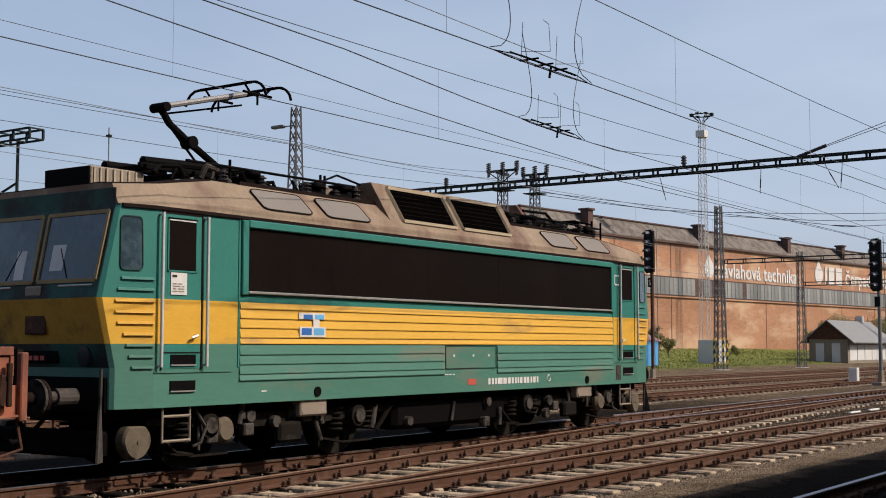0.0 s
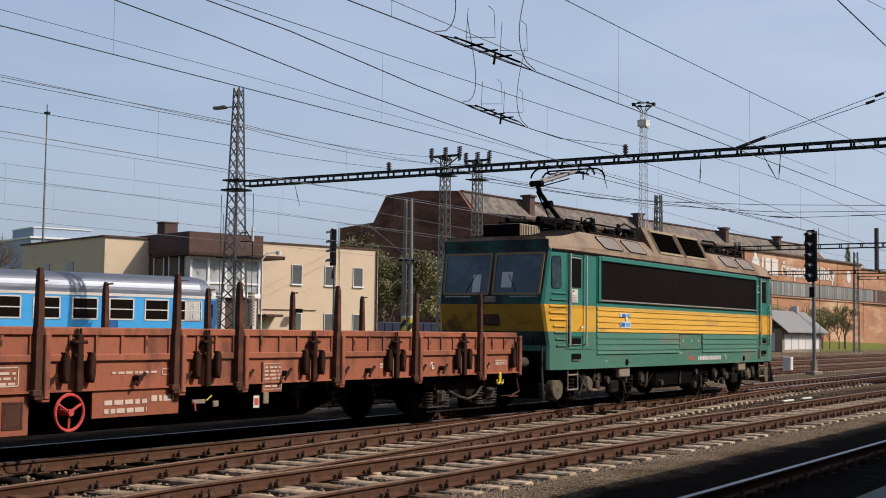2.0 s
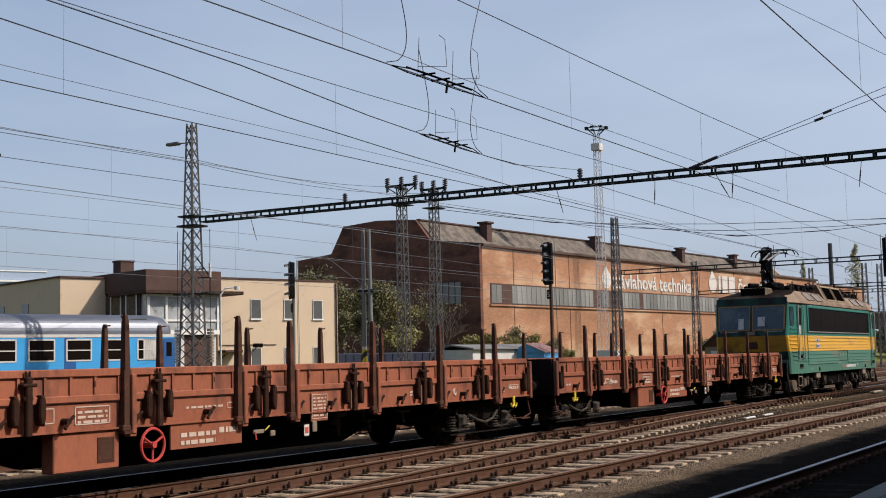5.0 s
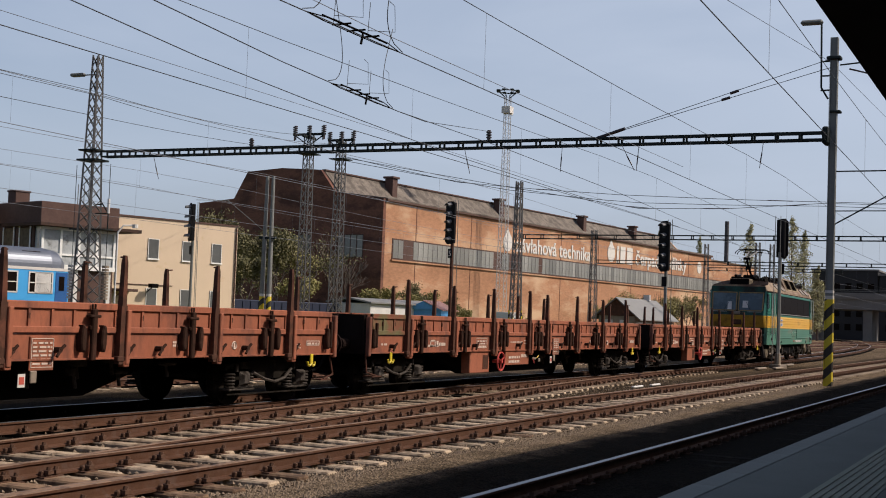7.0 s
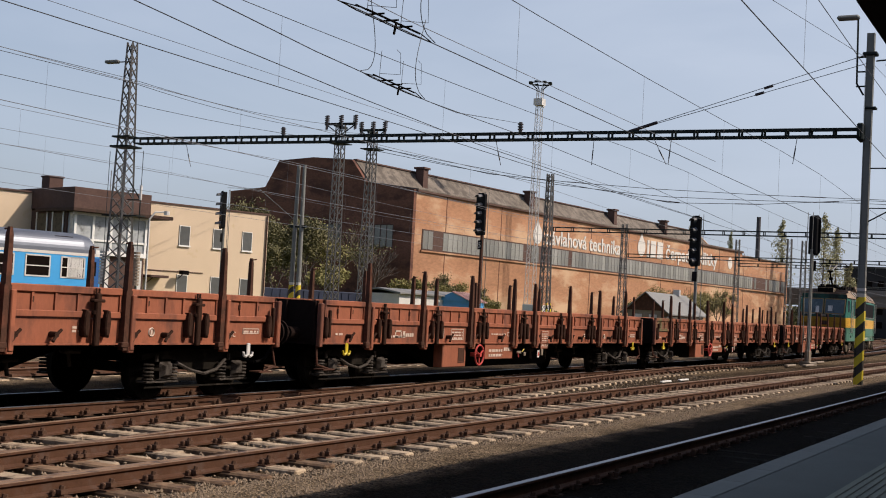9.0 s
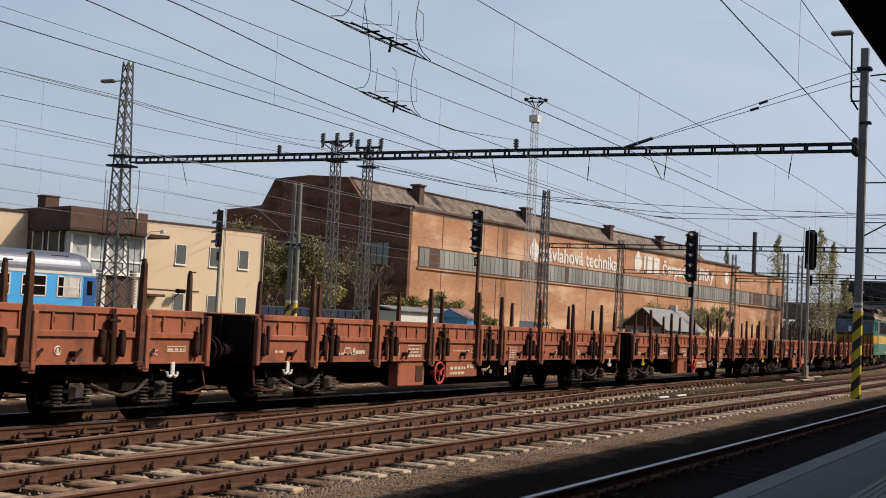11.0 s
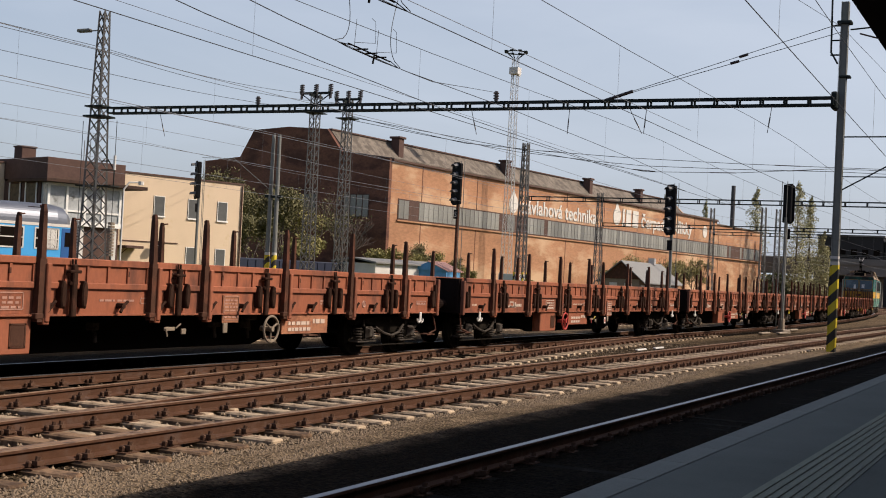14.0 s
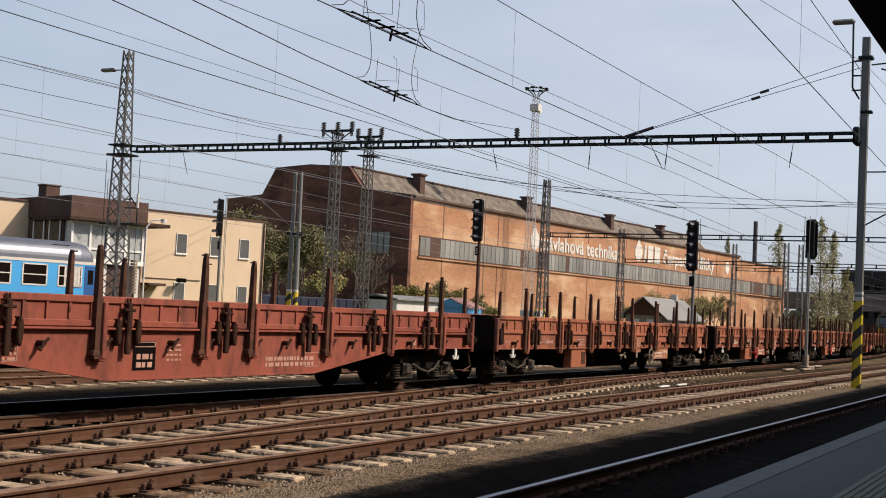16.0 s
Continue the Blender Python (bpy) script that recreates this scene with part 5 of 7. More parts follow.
    for x in (-4.22, -3.66):
        g = Geo().box(x - 0.035, x + 0.035, -0.56, 0.56, 5.68, 5.715, 0.008)
        for w in (-1, 1):
            g.path([(x, w * 0.55, 5.70), (x, w * 0.66, 5.69), (x, w * 0.76, 5.64), (x, w * 0.83, 5.56), (x, w * 0.86, 5.47)], 0.022, 6)
            g.tube((x, w * 0.42, 5.69), (x + (0.12 if x < -4 else -0.12), w * 0.42, 5.57), 0.018, 6)
        part("collector_strip", g, M["black"], pan)
    g = Geo()
    for w in (-1, 1):
        g.tube((-4.25, w * 0.42, 5.57), (-3.63, w * 0.42, 5.57), 0.022, 6)
        g.path([(-3.94, w * 0.42, 5.57), (-3.94, w * 0.42, 5.40)], 0.018, 6)
    g.tube((-3.94, -0.45, 5.58), (-3.94, 0.45, 5.58), 0.03, 8)
    part("head_frame", g, M["black"], pan)
    # markings
    g = Geo()
    y = -S - 0.034
    g.box(-4.16, -3.58, y - 0.003, y + 0.003, 2.085, 2.18).box(-4.14, -3.56, y - 0.003, y + 0.003, 1.825, 1.975).box(-3.84, -3.70, y - 0.003, y + 0.003, 1.975, 2.085)
    lg = part("emblem", g, M["white"], L, "white and blue square emblem")
    y2 = y - 0.005
    for q0, q1, z0, z1, mm in ((-4.06, -3.86, 2.09, 2.155, "bluemark"), (-4.10, -3.88, 1.855, 1.955, "bluemark"), (-3.80, -3.60, 2.09, 2.155, "ltblue"), (-3.83, -3.60, 1.855, 1.955, "ltblue")):
        part("emblem_field", Geo().box(q0, q1, y2 - 0.002, y2 + 0.002, z0, z1), M[mm], lg)
    g = Geo()
    text_bars(g, 0.95, 1.01, 1.75, 0.17, 1, -S - 0.003, random.Random(8))
    text_bars(g, -0.4, 1.2, 0.3, 0.03, 1, -S - 0.003, random.Random(9))
    g.ring((3.1, -S - 0.003, 1.08), (0, 1, 0), 0.06, 0.012, 10, 4)
    text_bars(g, -4.9, 1.05, 0.12, 0.03, 1, -S - 0.003, random.Random(9))
    outline(g, 5.86, 2.98, 0.26, 0.22, 0.03, -S - 0.003)
    part("lettering", g, M["white"], L)
    part("warning_plate", Geo().box(0.3, 0.55, -S - 0.006, -S, 1.02, 1.12), M["redmark"], L)
    part("data_plate", Geo().box(5.9, 6.12, -S - 0.006, -S, 0.98, 1.3), M["gear_grey"], L)
    # underframe, tanks and running gear
    g = Geo()
    g.box(-7.3, 7.3, -1.2, 1.2, 0.75, 0.95)
    g.box(-1.5, 1.9, -1.25, 1.25, 0.32, 0.85, 0.08)
    part("underframe", g, M["black"], L)
    for xc in (-4.15, 4.15):
        g = Geo()
        for s in (-1, 1):
            y = s * 1.12
            g.prism_y([(xc - 2.6, 0.66), (xc - 1.0, 0.55), (xc + 1.0, 0.55), (xc + 2.6, 0.66), (xc + 2.6, 0.84), (xc - 2.6, 0.84)], y - 0.08, y + 0.08)
            for ax in (-1.6, 1.6):
                x = xc + ax
                g.tube((x, y, 0.62), (x, y + s * 0.22, 0.62), 0.17, 16)
                for w in (-0.38, 0.38):
                    for k in range(5):
                        g.ring((x + w, y + s * 0.05, 0.42 + k * 0.08), (0, 0, 1), 0.10, 0.024, 12, 5)
                g.tube((x + 0.7, y, 0.35), (x + 0.95, y + s * 0.12, 0.75), 0.045, 8)
                g.path([(x - 0.75, y + s * 0.1, 0.3), (x - 0.3, y + s * 0.14, 0.22), (x + 0.4, y + s * 0.14, 0.22)], 0.02, 5)
            g.box(xc - 0.25, xc + 0.25, y - 0.1, y + 0.25 * s, 0.30, 0.6, 0.04)
            g.path([(xc - 2.4, y + s * 0.15, 0.5), (xc - 2.2, y + s * 0.2, 0.3), (xc - 1.9, y + s * 0.2, 0.25)], 0.02, 5)
        b = part("bogie", g, M["running"], L, "oily dark bogie")
        for s in (-1, 1):
            for ax in (-1.6, 1.6):
                part("axle_cap", Geo().tube((xc + ax, s * 1.34, 0.62), (xc + ax, s * 1.38, 0.62), 0.11, 12), M["gear_grey"], b)
        for ax in (-1.6, 1.6):
            wheelset(L, xc + ax, 0.62)
    for s in (-1, 1):
        for x, zz in ((-3.72, 0.86), (4.6, 0.86)):
            g = Geo().box(x - 0.30, x + 0.30, s * 1.25, s * 1.43, 0.66, 0.92, 0.02).box(x - 0.27, x + 0.27, s * 1.425, s * 1.44, 0.69, 0.74)
            part("sander_bracket", g, M["beigecase"], L)
            part("lifting_eye", Geo().tube((x + 0.02, s * 1.47, 1.02), (x + 0.02, s * 1.49, 1.02), 0.075, 14), M["black"], L)
        for e in (-1, 1):
            x = e * 7.06
            rim = []
            for k in range(28):
                a = k * math.pi / 14
                rim.append((0.25 * (1 - 0.10 * max(0, -math.sin(a))) * math.cos(a), min(0.19, 0.235 * math.sin(a))))
            g = Geo().loft([[(x + p * k, s * yy, 0.48 + q * k) for p, q in rim] for yy, k in ((1.2, 1.0), (1.34, 1.0), (1.375, 0.9))])
            g.tube((x, s * 1.37, 0.47), (x, s * 1.39, 0.47), 0.02, 8)
            part("sand_hopper", g, M["dustytan"], L)
            g = Geo().tube((e * 5.45, s * 1.1, 0.54), (e * 5.45, s * 1.30, 0.54), 0.185, 18).tube((e * 5.45, s * 1.30, 0.54), (e * 5.45, s * 1.36, 0.54), 0.185, 18, 0.13)
            part("air_vessel", g, M["dustytan"], L)
            g = Geo().path([(e * 6.0, s * 1.3, 0.85), (e * 5.85, s * 1.36, 0.6), (e * 5.95, s * 1.36, 0.4), (e * 6.1, s * 1.36, 0.36)], 0.022, 6)
            g.tube((e * 5.1, s * 1.3, 0.9), (e * 5.08, s * 1.3, 0.68), 0.035, 8)
            part("pipework", g, M["gear_grey"], L)
    rnd = random.Random(21)
    for k in range(26):
        x = rnd.uniform(-6.6, 6.6)
        z = rnd.uniform(0.3, 0.75)
        kind = rnd.random()
        if kind < 0.45:
            g = Geo().tube((x, -1.28, z + 0.2), (x + rnd.uniform(-0.12, 0.12), -1.3, z - 0.12), rnd.uniform(0.02, 0.045), 8)
            part("hose", g, M["gear_grey"], L)
        elif kind < 0.75:
            g = Geo().tube((x, -1.24, z), (x, -1.34, z), rnd.uniform(0.06, 0.11), 12)
            part("drain_cock", g, M["gear_grey"], L)
        else:
            g = Geo().box(x - 0.1, x + 0.1, -1.34, -1.2, z - 0.08, z + 0.1, 0.02)
            part("valve_box", g, M["gear_grey"], L)
    # the cabs narrow towards their ends
    def taper(ob):
        if ob.name.split(".")[0] in ("wheelset", "buffer", "coupling", "brake_hose", "bogie", "lettering", "underframe"):
            return
        for v in ob.data.vertices:
            x, y, z = v.co
            if abs(x) > 6.9 and z > 0.25:
                u = min(1.0, (abs(x) - 6.9) / 0.96)
                v.co = (x + 0.2 * u if x < 0 else x, y * (1 - 0.11 * u), z)
        for c in ob.children:
            taper(c)
    for ob in L.children:
        taper(ob)
    return L


loco = locomotive()
wagon = goods_wagon("goods_wagon", "oxide-red low-sided stake wagon, stakes upright, running empty", M["wagon"], False, 1)
wagons = [wagon] + [copy_thing(wagon, pose(0, 0, 0)) for _ in range(4)]
wagons.append(goods_wagon("goods_wagon", "oxide-red low-sided stake wagon with a bare grey handwheel, running empty", M["wagon"], False, 7, 2.6, "beigecase"))
for later in wagons[3:5]:
    for ob in later.children:
        if ob.name.startswith("rope_hook"):
            ob.data = ob.data.copy()
            ob.data.materials[0] = M["palebox"]
            tagged(ob, "pale rope hook")
for ob in wagons[1].children:
    xs = [v.co.x for v in ob.data.vertices]
    if ob.name.startswith("drop_side") and max(xs) < -7.4 and ob.data.vertices[0].co.y < 0:
        ob.data = ob.data.copy()
        ob.data.materials[0] = M["greenpanel"]
wagons.append(goods_wagon("fishbelly_wagon", "rust-red stake wagon with deep fish-bellied side sills", M["wagon_red"], True, 4))


# ---- masts, gantries, signals, wires ----
def lattice_mast(name, label, x, y, z0, z1, w0, w1, n, material, r=0.045, at_z=0.0):
    m = thing(name, label, "lattice mast", pose(x, y, at_z))
    def wid(z):
        return (w0 + (w1 - w0) * (z - z0) / (z1 - z0)) / 2
    for sx in (-1, 1):
        for sy in (-1, 1):
            a, b = wid(z0), wid(z1)
            part("leg", Geo().bar((sx * a, sy * a, z0), (sx * b, sy * b, z1), r * 2, r * 2), material, m)
    g = Geo()
    for k in range(n):
        za, zb = z0 + (z1 - z0) * k / n, z0 + (z1 - z0) * (k + 1) / n
        a, b = wid(za), wid(zb)
        for s in (-1, 1):
            t = s if k % 2 else -s
            for p, q in (((-a * t, s * a, za), (b * t, s * b, zb)), ((a * t, s * a, za), (-b * t, s * b, zb)),
                         ((s * a, -a * t, za), (s * b, b * t, zb)), ((s * a, a * t, za), (s * b, -b * t, zb))):
                if x < 80:
                    part("brace", Geo().bar(p, q, r, r * 0.6), material, m)
                else:
                    g.bar(p, q, r, r * 0.6)
    if x >= 80:
        part("bracing", g, material, m)["kind"] = "stuff"
    part("footing", Geo().box(-w0 * 0.7, w0 * 0.7, -w0 * 0.7, w0 * 0.7, z0 - 0.4, z0 + 0.05, 0.03), M["palebox"], m)
    return m


def gantry_beam(name, label, x, y0, y1, z, h, w, pitch, dz=0.0):
    b = thing(name, label, "gantry beam", pose(x, 0, 0))
    for s in (-1, 1):
        for q in (0, 1):
            part("chord", Geo().bar((s * w / 2, y0, z + q * h), (s * w / 2, y1, z + q * h + dz), 0.06, 0.06), M["gantry"], b)
    n = int((y1 - y0) / pitch)
    post = Geo()
    for s in (-1, 1):
        post.box(s * w / 2 - 0.03, s * w / 2 + 0.03, -0.035, 0.035, 0, h)
    post.box(-w / 2, w / 2, -0.03, 0.03, -0.02, 0.02).box(-w / 2, w / 2, -0.03, 0.03, h - 0.02, h + 0.02)
    me = post.mesh("batten", M["gantry"])
    for k in range(n + 1):
        share("batten", me, b, pose(0, y0 + (y1 - y0) * k / n, z + dz * k / n))
    return b


GX = 43.6
main_beam = gantry_beam("gantry_beam", "dark steel lattice beam spanning the tracks", GX, 7.05, 38.3, 8.13, 0.24, 0.40, 0.80, 0.10)
lm = lattice_mast("lattice_mast", "tapered grey lattice mast carrying the gantry beam", GX, 38.95, -0.2, 12.85, 0.95, 0.30, 24, M["lattice"], 0.04)
part("lamp_arm", Geo().tube((0, 0.2, 12.0), (0, 1.0, 12.0), 0.03, 6), M["pole"], lm)
part("lamp_head", Geo().box(-0.15, 0.15, 0.75, 1.5, 11.95, 12.1, 0.05), M["pole"], lm, "grey street-lamp head")
for yy in (0.9, -1.05):
    for k in range(11):
        part("balance_weight", Geo().tube((0, yy, 1.86 + 0.14 * k), (0, yy, 1.965 + 0.14 * k), 0.16, 12), M["palebox"] if yy > 0 else M["beigecase"], lm)
    part("weight_rod", Geo().tube((0, yy, 1.8), (0, yy, 7.9), 0.015, 5), M["wire"], lm)
g = Geo().box(-0.3, 0.3, -1.15, -0.25, 4.95, 5.0).box(-0.3, 0.3, 0.3, 0.9, 4.95, 5.0)
g.path([(0, -0.3, 6.6), (0, -1.05, 5.7), (0, -1.05, 5.0)], 0.03, 6).tube((0, -0.3, 5.7), (0, -1.05, 5.7), 0.03, 6).tube((0, -0.3, 6.1), (0, -0.7, 6.1), 0.03, 6)
part("switch_bracket", g, M["gantry"], lm)
part("switch_insulator", Geo().tube((0, -1.05, 5.7), (0, -1.05, 6.35), 0.06, 8), M["palebox"], lm)
part("bracket", Geo().box(-0.45, 0.45, -0.55, 0.55, 8.05, 8.13).box(-0.42, 0.42, -0.5, 0.5, 8.5, 8.57), M["gantry"], lm)


def post_section(g, a, z0, z1):
    for s in (-1, 1):
        g.box(-a, a, s * a - 0.035 * s, s * a, z0, z1, 0.008)
    g.box(-0.03, 0.03, -a, a, z0, z1)
    g.box(-a * 0.75, a * 0.75, -a * 0.8, a * 0.8, z0, z1)


def gantry_post(x, y, top, label):
    p = thing("gantry_post", label, "post", pose(x, y, 0))
    g = Geo()
    post_section(g, 0.125, 3.05, top)
    part("shaft", g, M["pole"], p)
    g = Geo()
    post_section(g, 0.14, -0.3, 2.75)
    part("striped_foot", g, M["hazard"], p, "black and yellow hazard stripes")
    g = Geo()
    post_section(g, 0.135, 2.75, 2.87)
    g2 = Geo()
    post_section(g2, 0.135, 2.96, 3.05)
    part("white_ring", g, M["white"], p)
    part("white_ring", g2, M["white"], p)
    part("grey_ring", Geo().box(-0.125, 0.125, -0.125, 0.125, 2.87, 2.96), M["pole"], p)
    return p


gp = gantry_post(44.0, 6.85, 11.7, "steel gantry post with hazard stripes and a lamp at its top")
part("clamp", Geo().box(-0.42, 0.2, 0.08, 0.3, 8.0, 8.6, 0.05), M["gantry"], gp)
g = Geo().path([(0, 0.19, 9.6), (0, 0.42, 10.0), (0, 0.45, 12.2)], 0.035, 6)
for z in (9.9, 10.4, 10.9):
    g.tube((0, 0.1, z), (0, 0.44, z), 0.03, 6)
part("lamp_pipe", g, M["gantry"], gp)
part("lamp_head", Geo().box(-0.14, 0.14, 0.4, 1.15, 12.2, 12.36, 0.06), M["pole"], gp, "grey street-lamp head")
part("side_arm", Geo().path([(0, -0.19, 10.75), (0, -1.6, 10.85)], 0.028, 6), M["gantry"], gp)
part("hanger", Geo().path([(0, -1.5, 10.85), (0, -1.55, 10.0)], 0.02, 5).tube((0, -1.5, 10.3), (0, -0.5, 10.6), 0.03, 6), M["insul"], gp)
g = Geo().tube((0, -0.12, 7.1), (0, -3.2, 7.1), 0.026, 6).tube((0, -0.12, 5.3), (0, -3.2, 7.05), 0.026, 6).tube((0, -0.12, 5.75), (0, -3.6, 5.75), 0.02, 6)
part("cantilever", g, M["gantry"], gp)
part("clamp_band", Geo().box(-0.19, 0.19, -0.24, 0.24, 10.93, 11.05, 0.03), M["gantry"], gp)
part("clamp_band", Geo().box(-0.17, 0.17, -0.26, 0.1, 9.1, 9.18, 0.02), M["gantry"], gp)

# guy rods with the slanted insulator near mid-span
g = Geo().path([(GX, 14.2, 8.72), (GX, 6.9, 10.9)], 0.012, 5).path([(GX, 14.2, 8.68), (GX, 6.9, 10.6)], 0.012, 5)
gw = solid("stay_wire", g, M["wire"], "pair of thin stay wires from beam to post", "wire")
part("rod_insulator", Geo().tube((GX, 15.15, 8.42), (GX, 14.1, 8.74), 0.06, 10), M["insul"], gw, "dark slanted rod insulator")
part("small_insulator", Geo().tube((GX, 10.3, 9.86), (GX, 10.0, 9.95), 0.05, 8).tube((GX, 10.6, 9.64), (GX, 10.3, 9.72), 0.05, 8), M["insul"], gw)
for y in (19.5, 30.4):
    g = Geo().tube((GX, y, 8.48), (GX, y, 8.85), 0.07, 10)
    for k in range(3):
        g.tube((GX, y, 8.55 + 0.1 * k), (GX, y, 8.59 + 0.1 * k), 0.11, 12)
    solid("post_insulator", g, M["insul"], "brown ribbed insulator standing on the beam", "insulator")
for y, dy in ((9.1, 0.12), (14.2, -0.5), (13.55, 0.08), (16.5, 0.05), (20.5, -0.25), (35.5, -0.3)):
    g = Geo().tube((GX, y, 8.14), (GX, y + dy, 7.2), 0.012, 6).tube((GX, y + dy * 0.4, 7.75), (GX, y + dy * 0.8, 7.4), 0.022, 8)
    dt = part("drop_tube", g, M["insul"], main_beam)
    dt.matrix_basis = pose(-GX, 0, 0)


def signal(x, y, z0, z1, label, lamps, yaw=0, w=0.66, post="pole"):
    s = thing("railway_signal", label, "railway signal", pose(x, y, 0, 0, 0, yaw), group="light signals")
    g = Geo()
    a = w / 2
    c = 0.16
    poly = [(-a + c, z0), (a - c, z0), (a, z0 + c), (a, z1 - c), (a - c, z1), (-a + c, z1), (-a, z1 - c), (-a, z0 + c)]
    g.prism_x(poly, -0.10, -0.07)
    g.box(-0.07, 0.16, -a * 0.72, a * 0.72, z0 + 0.05, z1 - 0.05, 0.04)
    part("background_board", g, M["signalblack"], s)
    n = lamps
    for k in range(n):
        z = z0 + (z1 - z0) * (k + 0.55) / n
        part("lens", Geo().tube((-0.10, 0, z), (-0.125, 0, z), 0.12, 16), M["lensdark"], s)
        g = Geo()
        pts = []
        for i in range(11):
            t = math.pi * (i / 10)
            pts.append((0.17 * math.cos(t), 0.17 * math.sin(t)))
        ring0 = [(-0.10, p, z + q * 0.9) for p, q in pts] + [(-0.10, p * 0.9, z + q * 0.9 - 0.015) for p, q in pts[::-1]]
        ring1 = [(-0.40, p, z + q * 0.75 - 0.04) for p, q in pts] + [(-0.40, p * 0.9, z + q * 0.75 - 0.055) for p, q in pts[::-1]]
        g.loft([ring0, ring1])
        part("hood", g, M["hood"], s)
    part("post", Geo().tube((0.12, 0, -0.3), (0.12, 0, z0 + 0.3), 0.085, 12), M[post], s)
    part("marker_plate", Geo().box(-0.02, 0.0, -0.16, 0.16, z0 - 0.75, z0 - 0.25), M["signalblack"], s)
    part("ladder", Geo().path([(0.42, -0.14, -0.1), (0.36, -0.14, z1 + 0.1)], 0.018, 5).path([(0.42, 0.14, -0.1), (0.36, 0.14, z1 + 0.1)], 0.018, 5), M["pole"], s)
    part("base", Geo().box(-0.25, 0.45, -0.3, 0.3, -0.3, -0.02, 0.04).box(0.0, 0.24, -0.12, 0.12, -0.05, 0.5, 0.02), M["beigecase"], s)
    return s


signal(59.5, 45.45, 5.5, 7.75, "tall black colour-light signal with projecting hoods", 4, -38)
s2 = signal(62, 29.8, 5.65, 8.0, "tall black colour-light signal on a dark post", 5, -22, 0.72, "stake")
share("signal_number", letters("5", 0.42, M["white"]), s2, pose(-0.026, 0.11, 5.0, 0, 0, -90))
signal(62, 17.75, 4.36, 6.93, "tall black colour-light signal on a red and white post", 5, -24)
s4 = signal(62, 11.95, 5.1, 7.05, "black colour-light signal seen from its back with white post", 3, 160, 0.6)
part("white_band", Geo().tube((-0.0, 0, 0.0), (0.0, 0, 0.4), 0.09, 12), M["white"], s4)
solid("relay_box", Geo().box(-0.2, 0.2, -0.22, 0.22, 0, 0.75, 0.03), M["palebox"], "pale grey trackside cabinet", "cabinet", pose(65.7, 20.1, -0.15))
for x, y in ((58.0, 12.0), (60.0, 11.6), (66.5, 12.3)):
    solid("point_cover", Geo().box(-0.9, 0.9, -0.1, 0.1, 0, 0.1, 0.03), M["beigecase"], "pale cable trough cover lying between tracks", "cable cover", pose(x, y, -0.19))
for x in (35.6, 37.4):
    solid("marker_stone", Geo().box(-0.45, 0.45, -0.05, 0.05, 0, 0.06, 0.02), M["palebox"], "white painted marker bar between the tracks", "track marker", pose(x, 10.9, -0.18))

# mast pair with switchgear on top, twin posts, flood-light tower, far gantries
for k, (x, y) in enumerate(((71.5, 45.2), (74.4, 44.4))):
    m = lattice_mast("lattice_mast", "slender grey lattice mast with insulators on its crossarm", x, y, -0.2, 13.6, 0.72, 0.46, 22, M["lattice"], 0.034)
    w = 1.25 - 0.2 * k
    part("crossarm", Geo().box(-0.08, 0.08, -w, w, 13.50, 13.65).box(-w * 0.6, w * 0.6, -0.08, 0.08, 13.30, 13.45).bar((0, -w, 13.60), (0, 0, 12.8), 0.06, 0.06).bar((0, w, 13.60), (0, 0, 12.8), 0.06, 0.06), M["gantry"], m)
    for yy in (-1, 0, 1):
        for dx in (-0.14, 0.14):
            g = Geo().tube((dx, yy * w * 0.9 + dx, 13.62), (dx, yy * w * 0.9 + dx, 13.2), 0.05, 8)
            for q in range(4):
                g.tube((dx, yy * w * 0.9 + dx, 13.68 + 0.13 * q), (dx, yy * w * 0.9 + dx, 13.75 + 0.13 * q), 0.125, 10)
            part("insulator", g, M["insul"], m)
    part("platform_bracket", Geo().box(-0.6, 0.6, -0.6, 0.6, 12.2, 12.26), M["gantry"], m)

tp = thing("twin_post", "pair of slim grey steel posts with striped feet", "post", pose(60.5, 40.75, 0))
for s in (-1, 1):
    part("shaft", Geo().tube((0, s * 0.24, 2.6), (0, s * 0.2, 9.4), 0.14, 12, 0.10), M["pole"], tp)
    part("white_ring", Geo().tube((0, s * 0.24, 2.45), (0, s * 0.24, 2.6), 0.15, 12), M["white"], tp)
    part("striped_foot", Geo().tube((0, s * 0.24, -0.3), (0, s * 0.24, 2.45), 0.15, 12), M["hazard"], tp)
part("crossarm", Geo().box(-0.1, 0.1, -0.55, 0.55, 5.75, 5.9), M["gantry"], tp)
part("stay", Geo().tube((0, -0.3, 5.8), (0, 2.9, 8.0), 0.016, 6).tube((0, 2.9, 8.0), (0, 5.2, 8.05), 0.016, 6), M["pole"], tp)

ft = lattice_mast("floodlight_tower", "tall pale lattice floodlight tower with a ring of lamps", 137.8, 59.3, 0.3, 28.3, 1.05, 0.6, 30, M["palemast"], 0.03)
part("lamp_ring", Geo().ring((0, 0, 28.95), (0, 0, 1), 1.2, 0.07, 16, 6), M["gantry"], ft)
for k in range(8):
    a = k * 0.7854
    ca, sa = math.cos(a), math.sin(a)
    part("ring_strut", Geo().tube((0.3 * ca, 0.3 * sa, 28.2), (1.2 * ca, 1.2 * sa, 28.95), 0.04, 4), M["gantry"], ft)
    part("floodlight", Geo().box(1.25 * ca - 0.2, 1.25 * ca + 0.2, 1.25 * sa - 0.2, 1.25 * sa + 0.2, 28.9, 29.1, 0.03), M["gantry"], ft)
